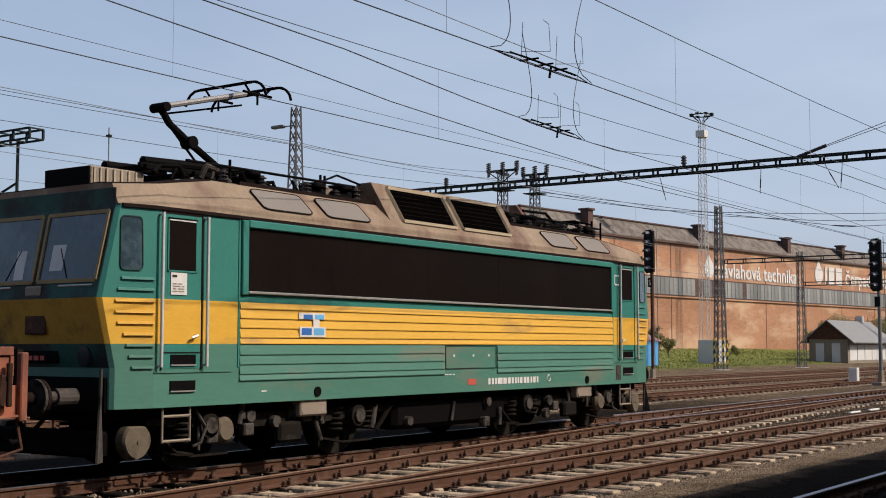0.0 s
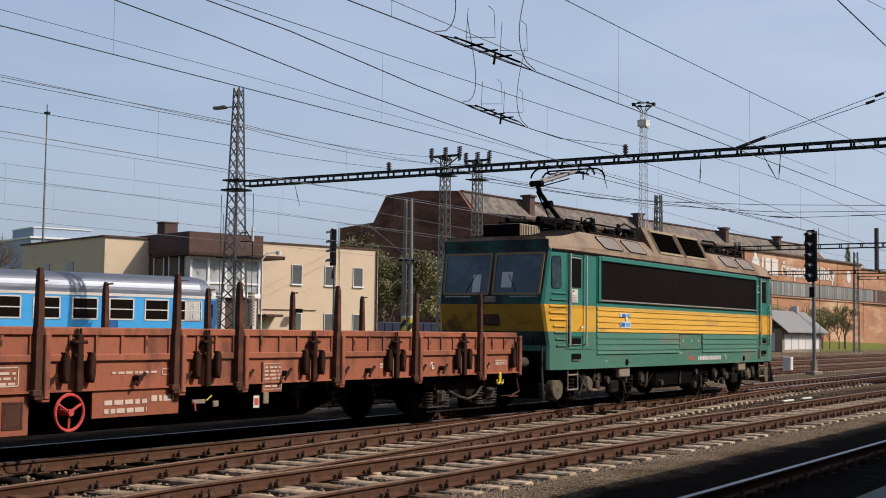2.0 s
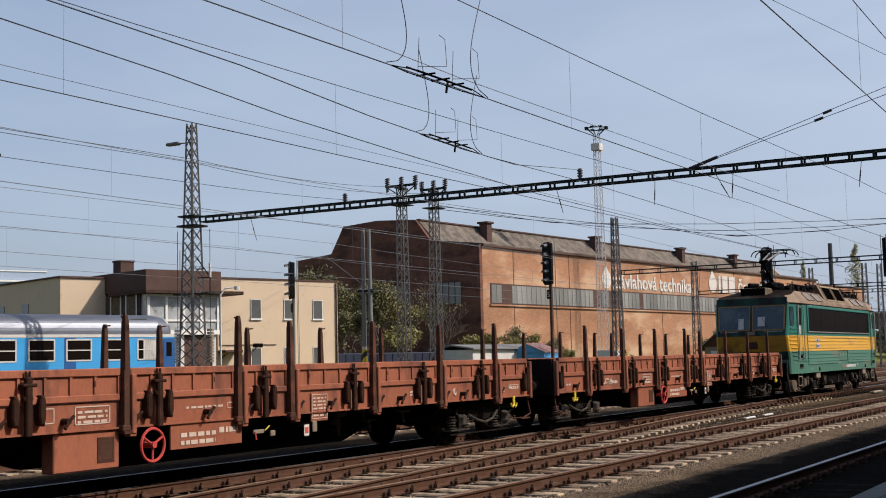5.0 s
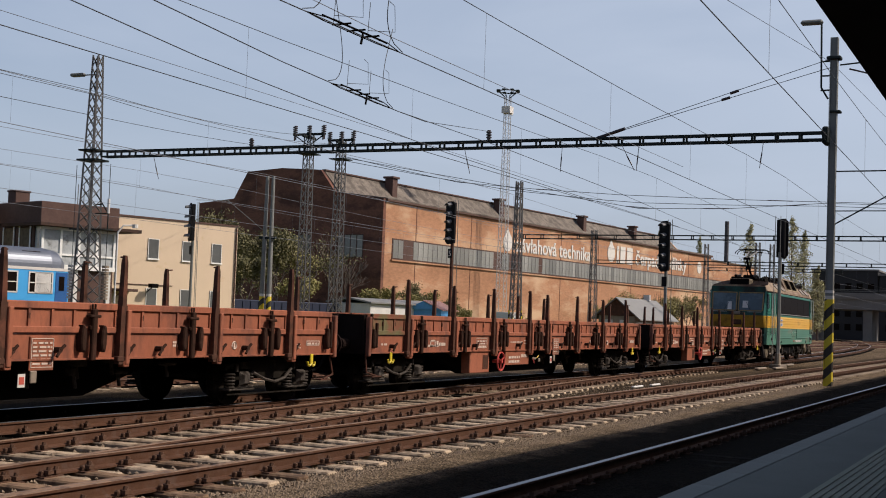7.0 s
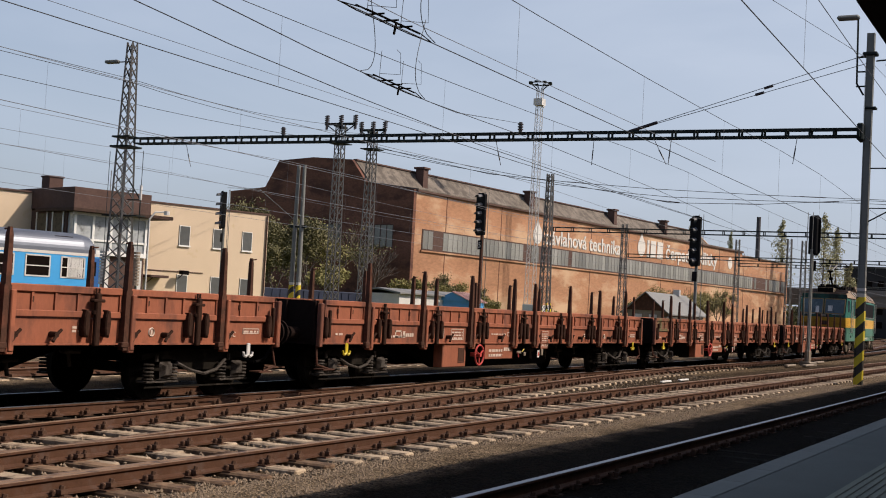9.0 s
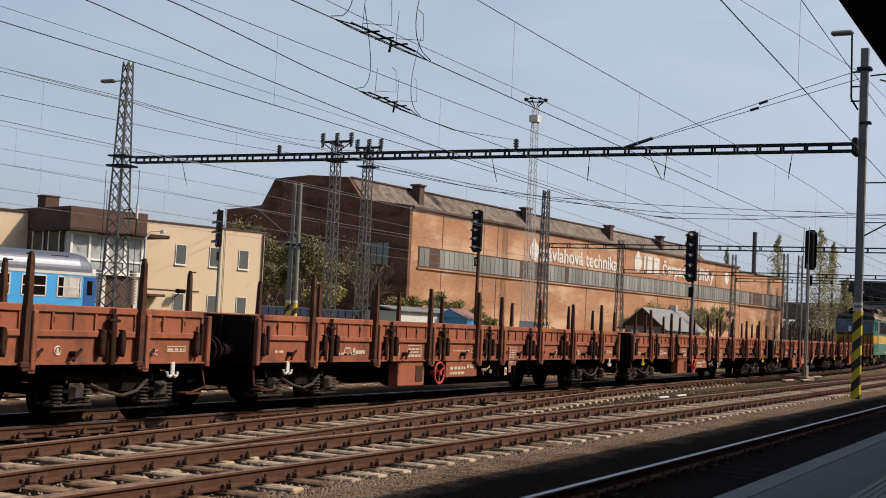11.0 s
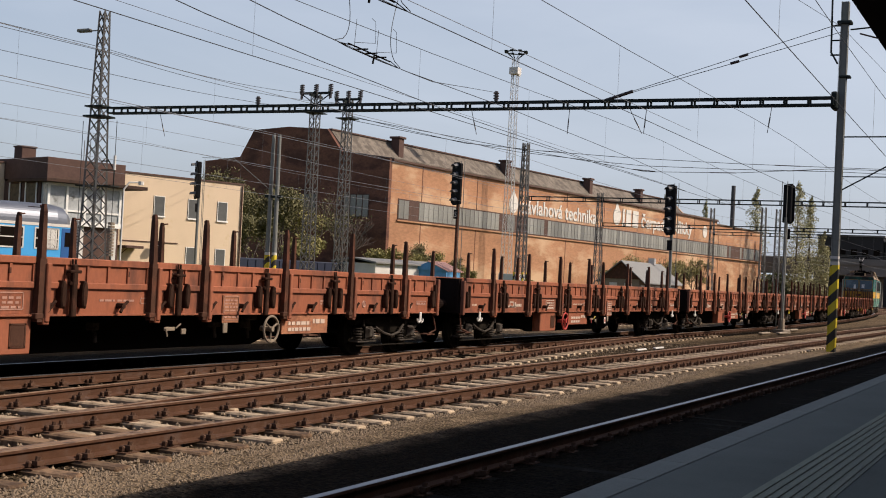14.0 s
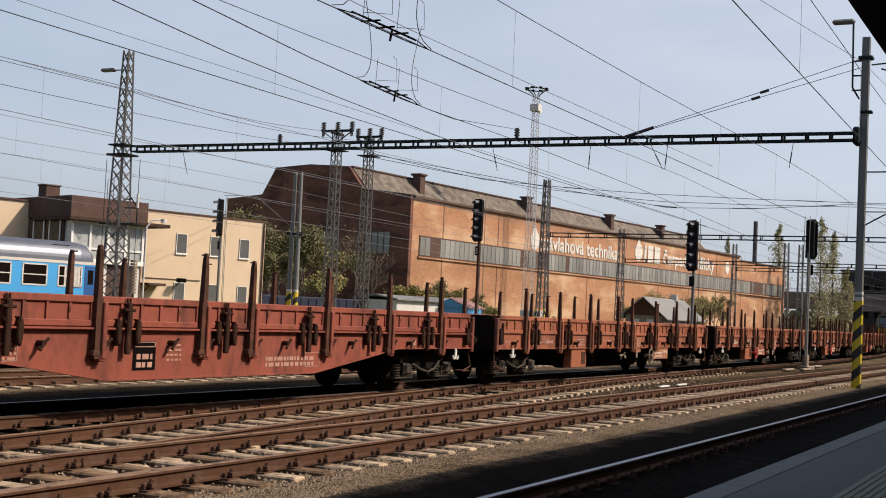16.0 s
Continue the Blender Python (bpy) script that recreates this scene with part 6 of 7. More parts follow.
part("service_deck", Geo().box(-0.55, 0.55, -0.55, 0.55, 26.3, 27.1).box(-0.1, 1.5, -0.1, 0.1, 26.3, 26.4), M["palebox"], ft)

gantry_beam("gantry_beam", "far dark lattice beam over the yard tracks", 96, 5.0, 39.4, 8.35, 0.32, 0.5, 1.5)
def striped_legs(m, w):
    for sx in (-1, 1):
        for sy in (-1, 1):
            part("striped_leg", Geo().box(sx * w - 0.062, sx * w + 0.062, sy * w - 0.062, sy * w + 0.062, 0.1, 2.4), M["hazard"], m)


striped_legs(lattice_mast("lattice_mast", "brown lattice mast with a striped foot at the far gantry", 96, 40.0, -0.2, 13.1, 0.8, 0.4, 16, M["lattice"], 0.05), 0.385)
gantry_post(96, 4.6, 11.0, "far steel gantry post")
for x, y, z in ((112, 38.9, 10.3), (150, 37.8, 11.6), (135, 28.5, 10.8), (139, 27.8, 10.9)):
    lattice_mast("lattice_mast", "distant grey lattice mast beside the tracks", x, y, -0.2, z, 0.65, 0.4, 14, M["lattice"], 0.035)
gantry_beam("gantry_beam", "distant lattice beam over the yard tracks", 150, 22.0, 37.5, 8.4, 0.35, 0.5, 2.0)
gantry_beam("gantry_beam", "very distant lattice beam over the yard tracks", 112, 12.0, 38.5, 7.2, 0.3, 0.4, 2.0)
gantry_beam("gantry_beam", "lattice beam ending over the yard", 24.3, 32.4, 60, 8.1, 0.32, 0.5, 0.8)
g = Geo().tube((24.3, 33.3, 8.1), (24.3, 33.3, 5.6), 0.05, 8).tube((24.3, 33.3, 6.8), (24.3, 36.0, 5.9), 0.04, 6).tube((24.3, 33.3, 5.7), (24.3, 35.2, 6.7), 0.03, 6)
solid("hanging_cantilever", g, M["gantry"], "dark hanging cantilever under the beam end", "cantilever")


def wire_pts(y, z, x0, x1, sag, span, n=8, dy=0.0, phase=43.6):
    pts = []
    x = x0
    while x <= x1:
        u = ((x - phase) / span) % 1.0
        pts.append((x, y + dy * (x - 20), z - 4 * sag * u * (1 - u)))
        x += span / n
    return pts


def catenary(y, zc, zm, label, thin=False, x0=-25, x1=230, r=0.0085, dy=0.0):
    c = thing("overhead_line", label, "overhead line", kind="structure")
    mm = M["wire_thin"] if thin else M["wire"]
    part("contact_wire", Geo().path(wire_pts(y, zc, x0, x1, 0.0, 52, 8, dy), r, 5), mm, c)
    part("messenger_wire", Geo().path(wire_pts(y, zm, x0, x1, 0.35, 52, 8, dy), r * 0.9, 5), mm, c)
    x = x0 + 3.7
    while x < min(x1, 120):
        u = ((x - 43.6) / 52) % 1.0
        yd = y + dy * (x - 20)
        part("dropper", Geo().tube((x, yd, zc), (x, yd, zm - 1.4 * u * (1 - u)), 0.003, 4), M["wire_thin"], c)
        x += 6.8
    return c


catenary(4.03, 5.63, 7.3, "copper overhead wires above the platform track", x1=62, dy=0.025)
catenary(4.4, 5.63, 7.3, "copper overhead wires further along the platform track", x0=62)
catenary(8.85, 5.6, 7.27, "copper overhead wires above the middle track")
catenary(13.78, 5.66, 7.36, "copper overhead wires above the train")
catenary(19.7, 5.37, 6.78, "overhead wires above the yard track", True)
catenary(27.5, 5.6, 7.0, "overhead wires above the yard track", True)
catenary(33.3, 5.6, 7.2, "overhead wires above the yard track", True)
catenary(39.0, 5.7, 7.4, "overhead wires above the outer siding", True)
cw = thing("crossover_wire", "copper overhead wire above the crossover", "overhead line", kind="structure")
part("contact_wire", Geo().path([(-20, 8.2, 5.62), (12.64, 10.44, 5.6), (16.5, 11.0, 5.6), (19.6, 11.3, 5.6), (21.2, 11.43, 5.6), (24.1, 12.3, 5.88), (32.4, 15.5, 7.15), (GX, 19.5, 8.8)], 0.0085, 5), M["wire"], cw)
part("contact_wire", Geo().path([(21.2, 11.43, 5.6), (26.7, 11.43, 5.6), (36.6, 11.87, 5.6), (60, 13.6, 5.62)], 0.0075, 5), M["wire"], cw)
part("contact_wire", Geo().path([(-20, 7.6, 5.62), (12.4, 11.53, 5.6), (15.8, 12.1, 5.6), (19.9, 12.53, 5.6), (27, 13.2, 5.62), (36, 13.6, 5.66), (50, 13.78, 5.68)], 0.0085, 5), M["wire"], cw)
part("messenger_wire", Geo().path([(-20, 12.0, 7.6), (9.2, 11.2, 7.0), (20, 11.3, 6.9), (GX, 11.9, 7.3)], 0.0075, 5), M["wire_thin"], cw)
def sagging(a, b, sag, n=12):
    a, b = Vector(a), Vector(b)
    return [tuple(a.lerp(b, i / n) - Vector((0, 0, 4 * sag * (i / n) * (1 - i / n)))) for i in range(n + 1)]


# feeders from the lattice mast to the pair of switchgear masts
for z0, z1, y1, sag in ((11.2, 13.5, 45.2, 0.35), (11.05, 13.3, 44.4, 0.5), (10.1, 12.6, 44.4, 0.25)):
    pts = sagging((-10, 38.9, z0 - 0.1), (GX, 38.9, z0), 0.25) + sagging((GX, 38.9, z0), (71.5 if y1 > 45 else 74.4, y1, z1), sag)[1:]
    solid("feeder_wire", Geo().path(pts, 0.013, 5), M["wire"], "dark feeder wire strung from mast to mast", "wire")
solid("feeder_wire", Geo().path(sagging((-25, 19.7, 7.75), (60, 19.7, 7.6), 0.0), 0.007, 4), M["wire_thin"], "thin pale wire high over the yard", "wire")
solid("feeder_wire", Geo().path([(-20, 17.6, 11.6), (34.7, 8.5, 10.95), (44.0, 6.95, 10.85), (96, 4.7, 10.4)], 0.008, 5), M["wire"], "thin feeder wire fixed to the gantry post", "wire")


def section_insulator(x, y, z, yaw):
    s = thing("section_insulator", "dark section insulator with arcing horns in the overhead wire", "insulator", pose(x, y, z, 0, 0, yaw))
    g = Geo()
    for w in (-0.13, 0.13):
        g.path([(-1.3, 0, 0.0), (-0.75, w * 0.7, 0.02), (0.75, w * 0.7, 0.02), (1.3, 0, 0.0)], 0.008, 6)
    g.tube((-0.9, 0, 0.05), (0.9, 0, 0.05), 0.014, 8)
    for x_ in (-0.4, 0.0, 0.4):
        g.tube((x_, -0.15, 0.04), (x_, 0.15, 0.04), 0.014, 6)
    part("runner", g, M["black"], s)
    for x_ in (-0.45, 0.5):
        part("hanger", Geo().path([(x_, 0.1, 0.06), (x_ + 0.05, 0.1, 0.58)], 0.005, 4), M["wire"], s)
        part("hanger", Geo().path([(x_ + 0.02, 0.1, 0.16), (x_ + 0.46, -0.1, 0.22), (x_ + 0.44, -0.1, 0.45), (x_ + 0.42, -0.1, 0.6), (x_ + 0.3, -0.08, 0.64)], 0.005, 4), M["wire"], s)
    part("stem", Geo().tube((0.2, 0, 0.05), (0.15, 0, -0.12), 0.02, 6), M["black"], s)
    for x_ in (-1.4, 1.4):
        k = 1 if x_ > 0 else -1
        pts = []
        for i in range(15):
            u = i / 14
            pts.append((x_ - k * (0.46 * math.sin(math.pi * min(1.0, u * 1.0) ** 0.62) + 0.15 * u), 0, 0.02 + 1.5 * u ** 1.15))
        part("jumper", Geo().path(pts, 0.007, 5), M["wire"], s)
    return s


section_insulator(15.1, 8.85, 5.6, 0)
section_insulator(19.6, 11.3, 5.6, 5)


# cross-span cables from the switchgear masts over the yard to the far gantry post
def cross_span(points, label, rods=()):
    pts = [(74.4 + 21.6 * u, 44.4 - 39.8 * u, z) for u, z in points]
    c = solid("cross_span_wire", Geo().path(pts, 0.02, 5), M["wire"], label, "wire")
    for u0, u1, z0, z1 in rods:
        part("rod_insulator", Geo().tube((74.4 + 21.6 * u0, 44.4 - 39.8 * u0, z0), (74.4 + 21.6 * u1, 44.4 - 39.8 * u1, z1), 0.032, 8), M["insul"], c)
    return c


cross_span([(0, 12.5), (0.09, 11.7), (0.18, 11.0), (0.3, 10.75), (0.43, 10.6), (0.6, 10.6), (0.756, 10.7), (1, 10.9)], "dark cross-span cable sagging over the yard tracks", ((0.30, 0.33, 10.75, 10.72), (0.66, 0.70, 10.64, 10.66)))
cross_span([(0, 12.4), (0.121, 11.65), (0.26, 10.8), (0.40, 10.05), (0.46, 9.7), (0.6, 9.95), (0.75, 10.6), (1, 10.8)], "lower cross-span cable with rod insulators", ((0.44, 0.475, 9.82, 9.75), (0.56, 0.60, 9.88, 9.95), (0.68, 0.72, 10.28, 10.46)))
cross_span([(0, 12.2), (0.12, 11.4), (0.26, 10.6), (0.40, 10.2), (0.46, 10.1), (0.6, 10.2), (0.75, 10.4), (1, 10.5)], "thin cross-span cable over the yard tracks")


# ---- buildings ----
def window(parent, u, z, w, h, depth=0.0, mullions=0, frame="winwhite", pane="glass", bars=0):
    wd = part("window", Geo().box(u, u + w, -0.04 - depth, 0.02, z, z + h), M[pane], parent)
    g = Geo()
    t = 0.035
    y0, y1 = -0.055 - depth, -0.02
    g.box(u, u + t, y0, y1, z, z + h).box(u + w - t, u + w, y0, y1, z, z + h)
    g.box(u + t, u + w - t, y0, y1, z + h - t, z + h).box(u - t, u + w + t, y0 - 0.05, y1, z - 0.09, z)
    for k in range(mullions):
        x = u + w * (k + 1) / (mullions + 1)
        g.box(x - 0.025, x + 0.025, y0, y1, z, z + h)
    for k in range(bars):
        q = z + h * (k + 1) / (bars + 1)
        g.box(u, u + w, y0, y1, q - 0.02, q + 0.02)
    part("frame", g, M[frame], wd)
    return wd


def signal_house():
    """Plaster signal house: local x runs along the track side to the right, y into the building."""
    ang = math.degrees(math.atan2(-2.7, 8.9))
    b = thing("signal_house", "cream plastered two-storey signal house with a brown brick control room", "building", pose(67.2, 47.6, 0, 0, 0, ang))
    part("wall", Geo().box(-10.6, 0, 0, 9, -0.5, 6.95), M["cream"], b)
    part("roof", Geo().box(-10.6, 0.06, -0.06, 9.1, 6.95, 7.05), M["brownbrick"], b)
    part("wall", Geo().box(-18.2, -15.4, 2.1, 14, -0.5, 6.9), M["cream"], b)
    part("roof", Geo().box(-18.3, -15.4, 2.0, 14.1, 6.9, 7.0), M["brownbrick"], b)
    br = part("control_room", Geo().box(-15.4, -10.6, -2.3, 9, -0.5, 3.6).box(-15.4, -10.6, -1.9, 9, 3.6, 5.9), M["brownbrick"], b, "dark brown brick control room")
    part("parapet", Geo().box(-15.45, -10.55, -2.65, 9.05, 5.98, 7.15, 0.02), M["brownbrick"], br)
    part("canopy_slab", Geo().box(-15.7, -9.3, -3.1, 1.2, 5.79, 5.99, 0.02), M["eaves"], br)
    gl = part("window_band", Geo().box(-15.3, -10.65, -2.45, -1.89, 3.6, 5.78), M["palepane"], br, "wide control room glazing with white frames")
    g = Geo()
    for k in range(5):
        x = -15.2 + 4.5 * k / 4
        g.box(x - 0.07, x + 0.07, -2.53, -2.46, 3.6, 5.78)
    g.box(-15.35, -10.6, -2.55, -2.46, 3.5, 3.75).box(-15.35, -10.6, -2.52, -2.46, 4.25, 4.36).box(-15.35, -10.6, -2.52, -2.46, 5.64, 5.78)
    part("window_frame", g, M["winwhite"], gl)
    for yy in (-1.6, 0.2):
        sw = part("side_window", Geo().box(-15.46, -15.38, yy, yy + 1.1, 3.9, 5.7), M["dustytan"], br)
        g = Geo().box(-15.5, -15.45, yy - 0.08, yy, 3.8, 5.78).box(-15.5, -15.45, yy + 1.1, yy + 1.18, 3.8, 5.78).box(-15.5, -15.45, yy, yy + 1.1, 3.78, 3.9)
        part("window_frame", g, M["winwhite"], sw)
    for xx in (-15.3, -13.0, -10.9):
        part("pilaster", Geo().box(xx - 0.12, xx + 0.12, -2.4, -2.28, -0.4, 3.5), M["palebox"], br)
    part("chimney", Geo().box(-14.5, -13.6, 2.0, 2.9, 7.1, 7.95, 0.03).box(-14.55, -13.55, 1.95, 2.95, 7.93, 8.03, 0.02), M["brownbrick"], b)
    g = Geo()
    for xx in (-11.4, -11.0, -10.7):
        g.tube((xx, 0.5, 7.1), (xx, 0.5, 8.6 + 0.4 * (xx > -11)), 0.025, 5)
    part("aerial", g, M["pole"], b)
    for u in (-6.78, -4.28, -2.03):
        window(b, u, 4.55, 0.78, 1.2)
        window(b, u, 1.7, 0.78, 1.05)
    part("door_canopy", Geo().box(-9.2, -7.9, -0.9, 0.0, 2.46, 2.62, 0.02).tube((-8.9, -0.8, 2.5), (-8.9, 0.0, 2.1), 0.03, 5), M["brownbrick"], b)
    part("cable_duct", Geo().box(-9.0, -8.9, -0.06, 0, 2.9, 6.3).box(-9.0, -4.9, -0.05, 0, 2.9, 2.95), M["brownbrick"], b)
    part("flood_lamp", Geo().box(-6.9, -6.4, -0.8, -0.4, 2.75, 3.0, 0.03).tube((-6.65, -0.5, 2.8), (-6.65, 0.0, 2.5), 0.03, 5), M["black"], b)
    part("downpipe", Geo().tube((-0.15, -0.08, -0.3), (-0.15, -0.08, 6.9), 0.05, 8), M["brownbrick"], b)
    # left wing windows on its end wall
    for y in (6.2, 9.6):
        part("window", Geo().box(-18.24, -18.19, y, y + 0.9, 4.2, 5.6), M["glass"], b)


signal_house()


def factory_hall():
    """Long brick hall: local x along its track front, y into the hall."""
    ang = math.degrees(math.atan2(-0.1, 1.0))
    b = thing("factory_hall", "long orange brick factory hall with ribbon windows and raised roof", "building", pose(117, 64, 0, 0, 0, ang))
    part("wall", Geo().box(0, 101, 0, 26.5, -0.5, 13.9), [M["brick"]], b)
    part("wall", Geo().box(101, 127, 0.2, 26, -0.5, 13.2), M["brick"], b)
    # end wall facing the yard, its shade put into a darker brick colour
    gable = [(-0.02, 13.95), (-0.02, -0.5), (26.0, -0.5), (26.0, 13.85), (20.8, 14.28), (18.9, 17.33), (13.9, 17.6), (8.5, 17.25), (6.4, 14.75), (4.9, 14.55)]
    part("gable_wall", Geo().prism_x(gable, -0.5, 0.003), M["brick_dark"], b, "brick gable with its shade in the dark brown colour")
    for y in (2.4, 9.5):
        wd = part("window", Geo().box(-0.56, -0.49, y, y + 3.3, 7.7, 10.1), M["hallglass"], b)
        g = Geo()
        for k in range(5):
            g.box(-0.6, -0.55, y + 3.3 * k / 4 - 0.05, y + 3.3 * k / 4 + 0.05, 7.7, 10.1)
        g.box(-0.6, -0.55, y, y + 3.3, 7.6, 7.72).box(-0.6, -0.55, y, y + 3.3, 10.05, 10.15)
        part("frame", g, M["brownbrick"], wd)
    roof = [(5.6, 14.2), (8.4, 17.2), (13.9, 17.5), (18.8, 17.25), (20.7, 13.9)]
    part("roof", Geo().prism_x(roof, 0.01, 100.5), M["roofgrey"], b, "sloping grey roof light along the hall")
    part("lower_roof", Geo().prism_x([(-0.25, 13.9), (-0.25, 14.05), (6.6, 14.85), (6.6, 13.9)], 0.0, 101), M["roofgrey"], b)
    part("eave", Geo().box(-0.1, 101, -0.3, -0.02, 13.72, 13.92), M["brownbrick"], b)
    part("lower_roof", Geo().box(101, 127.2, 0, 26, 13.2, 13.4), M["roofgrey"], b)
    part("ridge", Geo().box(0, 100.6, 8.2, 8.7, 17.2, 17.36), M["brownbrick"], b)
    part("end_gable", Geo().prism_x([(0.1, 13.9), (5.6, 14.5), (8.4, 17.2), (18.8, 17.2), (20.7, 13.9)], 100.5, 101), M["brick"], b)
    for x in (11.5, 37.5, 63.5, 83.0):
        g = Geo().box(x - 0.5, x + 0.5, 6.7, 7.8, 15.2, 17.55).box(x - 0.7, x + 0.7, 6.5, 8.0, 17.55, 17.8, 0.05)
        part("roof_vent", g, M["brownbrick"], b)
    # ribbon window: many upright panes
    pane = Geo().box(0.05, 0.97, -0.10, 0.04, 7.75, 9.7).mesh("pane", M["hallglass"])
    open_pane = Geo().box(0.05, 0.97, -0.06, 0.04, 7.75, 9.7).mesh("pane", M["darkglass"])
    rb = part("ribbon_window", Geo().box(1.4, 125.5, -0.07, 0.02, 7.6, 9.85), M["brownbrick"], b, "long ribbon of dusty factory windows")
    rnd = random.Random(2)
    x = 1.5
    while x < 125:
        if not 27.0 < x < 30.0:
            dark = x in (3.5, 4.5) or rnd.random() < 0.05 or 108 < x < 113
            share("pane", open_pane if dark else pane, rb, pose(x, 0, 0))
        x += 1.0
    part("sill", Geo().box(1.2, 125.6, -0.2, 0.0, 7.42, 7.58), M["brick"], b)
    for x in range(6, 126, 12):
        part("pilaster_joint", Geo().box(x, x + 0.12, -0.03, 0.0, -0.3, 13.7), M["brick_dark"], b)
    part("plinth", Geo().box(0.0, 126.9, -0.12, 0.0, -0.4, 1.4), M["brick"], b)
    # wall lettering
    share("lettering", letters("závlahová technika", 2.6, M["white"], 0.03, 0.045), b, pose(29.3, -0.06, 10.25)).scale = (1.13, 1, 1)
    share("lettering", letters("čerpadla odlitky", 2.75, M["white"], 0.03, 0.05), b, pose(67.3, -0.06, 10.7)).scale = (1.19, 1, 1)
    for c, r in (((27.0, 11.2), 1.15), ((58.4, 11.8), 1.3)):
        g = Geo()
        g.tube((c[0], -0.08, c[1]), (c[0], -0.02, c[1]), r, 24)
        g.prism_y([(c[0] - r, c[1]), (c[0] - 0.1, c[1] + r * 1.7), (c[0] + r, c[1])], -0.072, -0.018)
        part("painted_drop", g, M["white"], b, "white painted drop emblem")
    for x0, w_ in ((60.4, 0.7), (61.7, 1.8), (64.1, 2.1)):
        part("painted_block", Geo().box(x0, x0 + w_, -0.08, -0.02, 10.5, 13.0), M["white"], b, "white painted emblem block")
    part("painted_disc", Geo().tube((95.0, -0.08, 11.6), (95.0, -0.02, 11.6), 1.0, 20), M["white"], b, "white painted disc")


factory_hall()


def shed(x, y, ang, w, d, h, ridge, wall, roof, label, z=0.1):
    b = thing("shed", label, "shed", pose(x, y, z, 0, 0, ang))
    part("wall", Geo().box(0, w, 0, d, -0.3, h), M["beigecase"], b)
    part("gable", Geo().prism_x([(-0.2, h - 0.1), (d + 0.2, h - 0.1), (d / 2, ridge)], -0.12, w + 0.1), wall, b, "dark boarded gable")
    for a, c in (((-0.8, h - 0.55), (d / 2, ridge + 0.02)), ((d + 0.8, h - 0.55), (d / 2, ridge + 0.02))):
        part("roof", Geo().prism_x([a, c, (c[0], c[1] + 0.12), (a[0], a[1] + 0.12)], -0.5, w + 0.5), roof, b)
    for u in (0.3, 0.72):
        part("door", Geo().box(-0.06, 0.0, d * u - 0.45, d * u + 0.45, -0.1, h * 0.78), M["palebox"], b)
    for k in range(5):
        part("panel", Geo().box(0.6 + 2.7 * k, 3.1 + 2.7 * k, -0.05, 0.0, 0.1, h * 0.72), M["palebox"], b)
    part("chimney", Geo().box(w * 0.75, w * 0.75 + 0.7, d / 2 - 0.35, d / 2 + 0.35, ridge, ridge + 0.75), M["palebox"], b)
    return b


shed(136, 42.2, 0, 15, 4.2, 2.5, 4.35, M["stake"], M["asbestos"], "low brown shed with a grey sheet roof")
hut = solid("site_hut", Geo().box(-5, 5, -2, 2, -0.2, 2.3, 0.03), M["palebox"], "low pale hut with a grey sheet roof", "hut", pose(92, 49.8, 0.2, 0, 0, -8))
part("roof", Geo().prism_x([(-2.3, 2.3), (0, 2.62), (2.3, 2.3), (2.3, 2.42), (0, 2.74), (-2.3, 2.42)], -5.3, 5.3), M["asbestos"], hut)
g = Geo().prism_x([(-1.6, 2.0), (0, 2.7), (1.6, 2.0)], -2.4, 2.4).box(-2.2, 2.2, -1.5, 1.5, -0.2, 2.0)
tn = solid("market_tent", g, M["tarp"], "small blue tarpaulin kiosk with a pale red roof", "kiosk", pose(95, 47.2, 0.2, 0, 0, 10))
for k in range(9):
    part("roof_sheet", Geo().prism_x([(-1.75, 2.0), (0, 2.78), (0, 2.70), (-1.75, 1.93)], -2.6 + 0.58 * k, -2.3 + 0.58 * k), M["pinkroof"], tn)
ct = solid("container", Geo().box(-7, 7, -1.2, 1.2, 0, 2.5, 0.05), M["bluecont"], "dark blue corrugated steel container", "container", pose(84, 54.5, -0.1, 0, 0, -25))
for k in range(20):
    part("corrugation", Geo().box(-6.8 + 0.7 * k, -6.6 + 0.7 * k, -1.25, -1.2, 0.1, 2.4), M["bluecont"], ct)
solid("kiosk", Geo().box(-1.0, 1.0, -1, 1, 0, 2.2, 0.03), M["palebox"], "pale grey hut beside the grass", "hut", pose(109.5, 46.4, 0.1))


def bridge():
    b = thing("road_bridge", "dark concrete road bridge crossing the tracks far away", "bridge", pose(250, 0, 0))
    part("deck", Geo().box(0, 12, -60, 90, 5.9, 8.0, 0.05), M["concrete"], b)
    part("parapet", Geo().box(-0.3, 0.1, -60, 90, 7.9, 9.1), M["concrete"], b)
    for y in (-12, 4, 17, 32, 42, 58):
        part("pier", Geo().box(1, 11, y - 0.8, y + 0.8, -0.3, 5.9, 0.05), M["concrete"], b)
    part("abutment", Geo().box(0.5, 11.5, 56, 90, -0.3, 5.9), M["concrete"], b)
    part("railing", Geo().box(-0.2, -0.1, -60, 90, 9.7, 9.78).box(-0.2, -0.1, -60, 90, 9.4, 9.46), M["pole"], b)
    return b


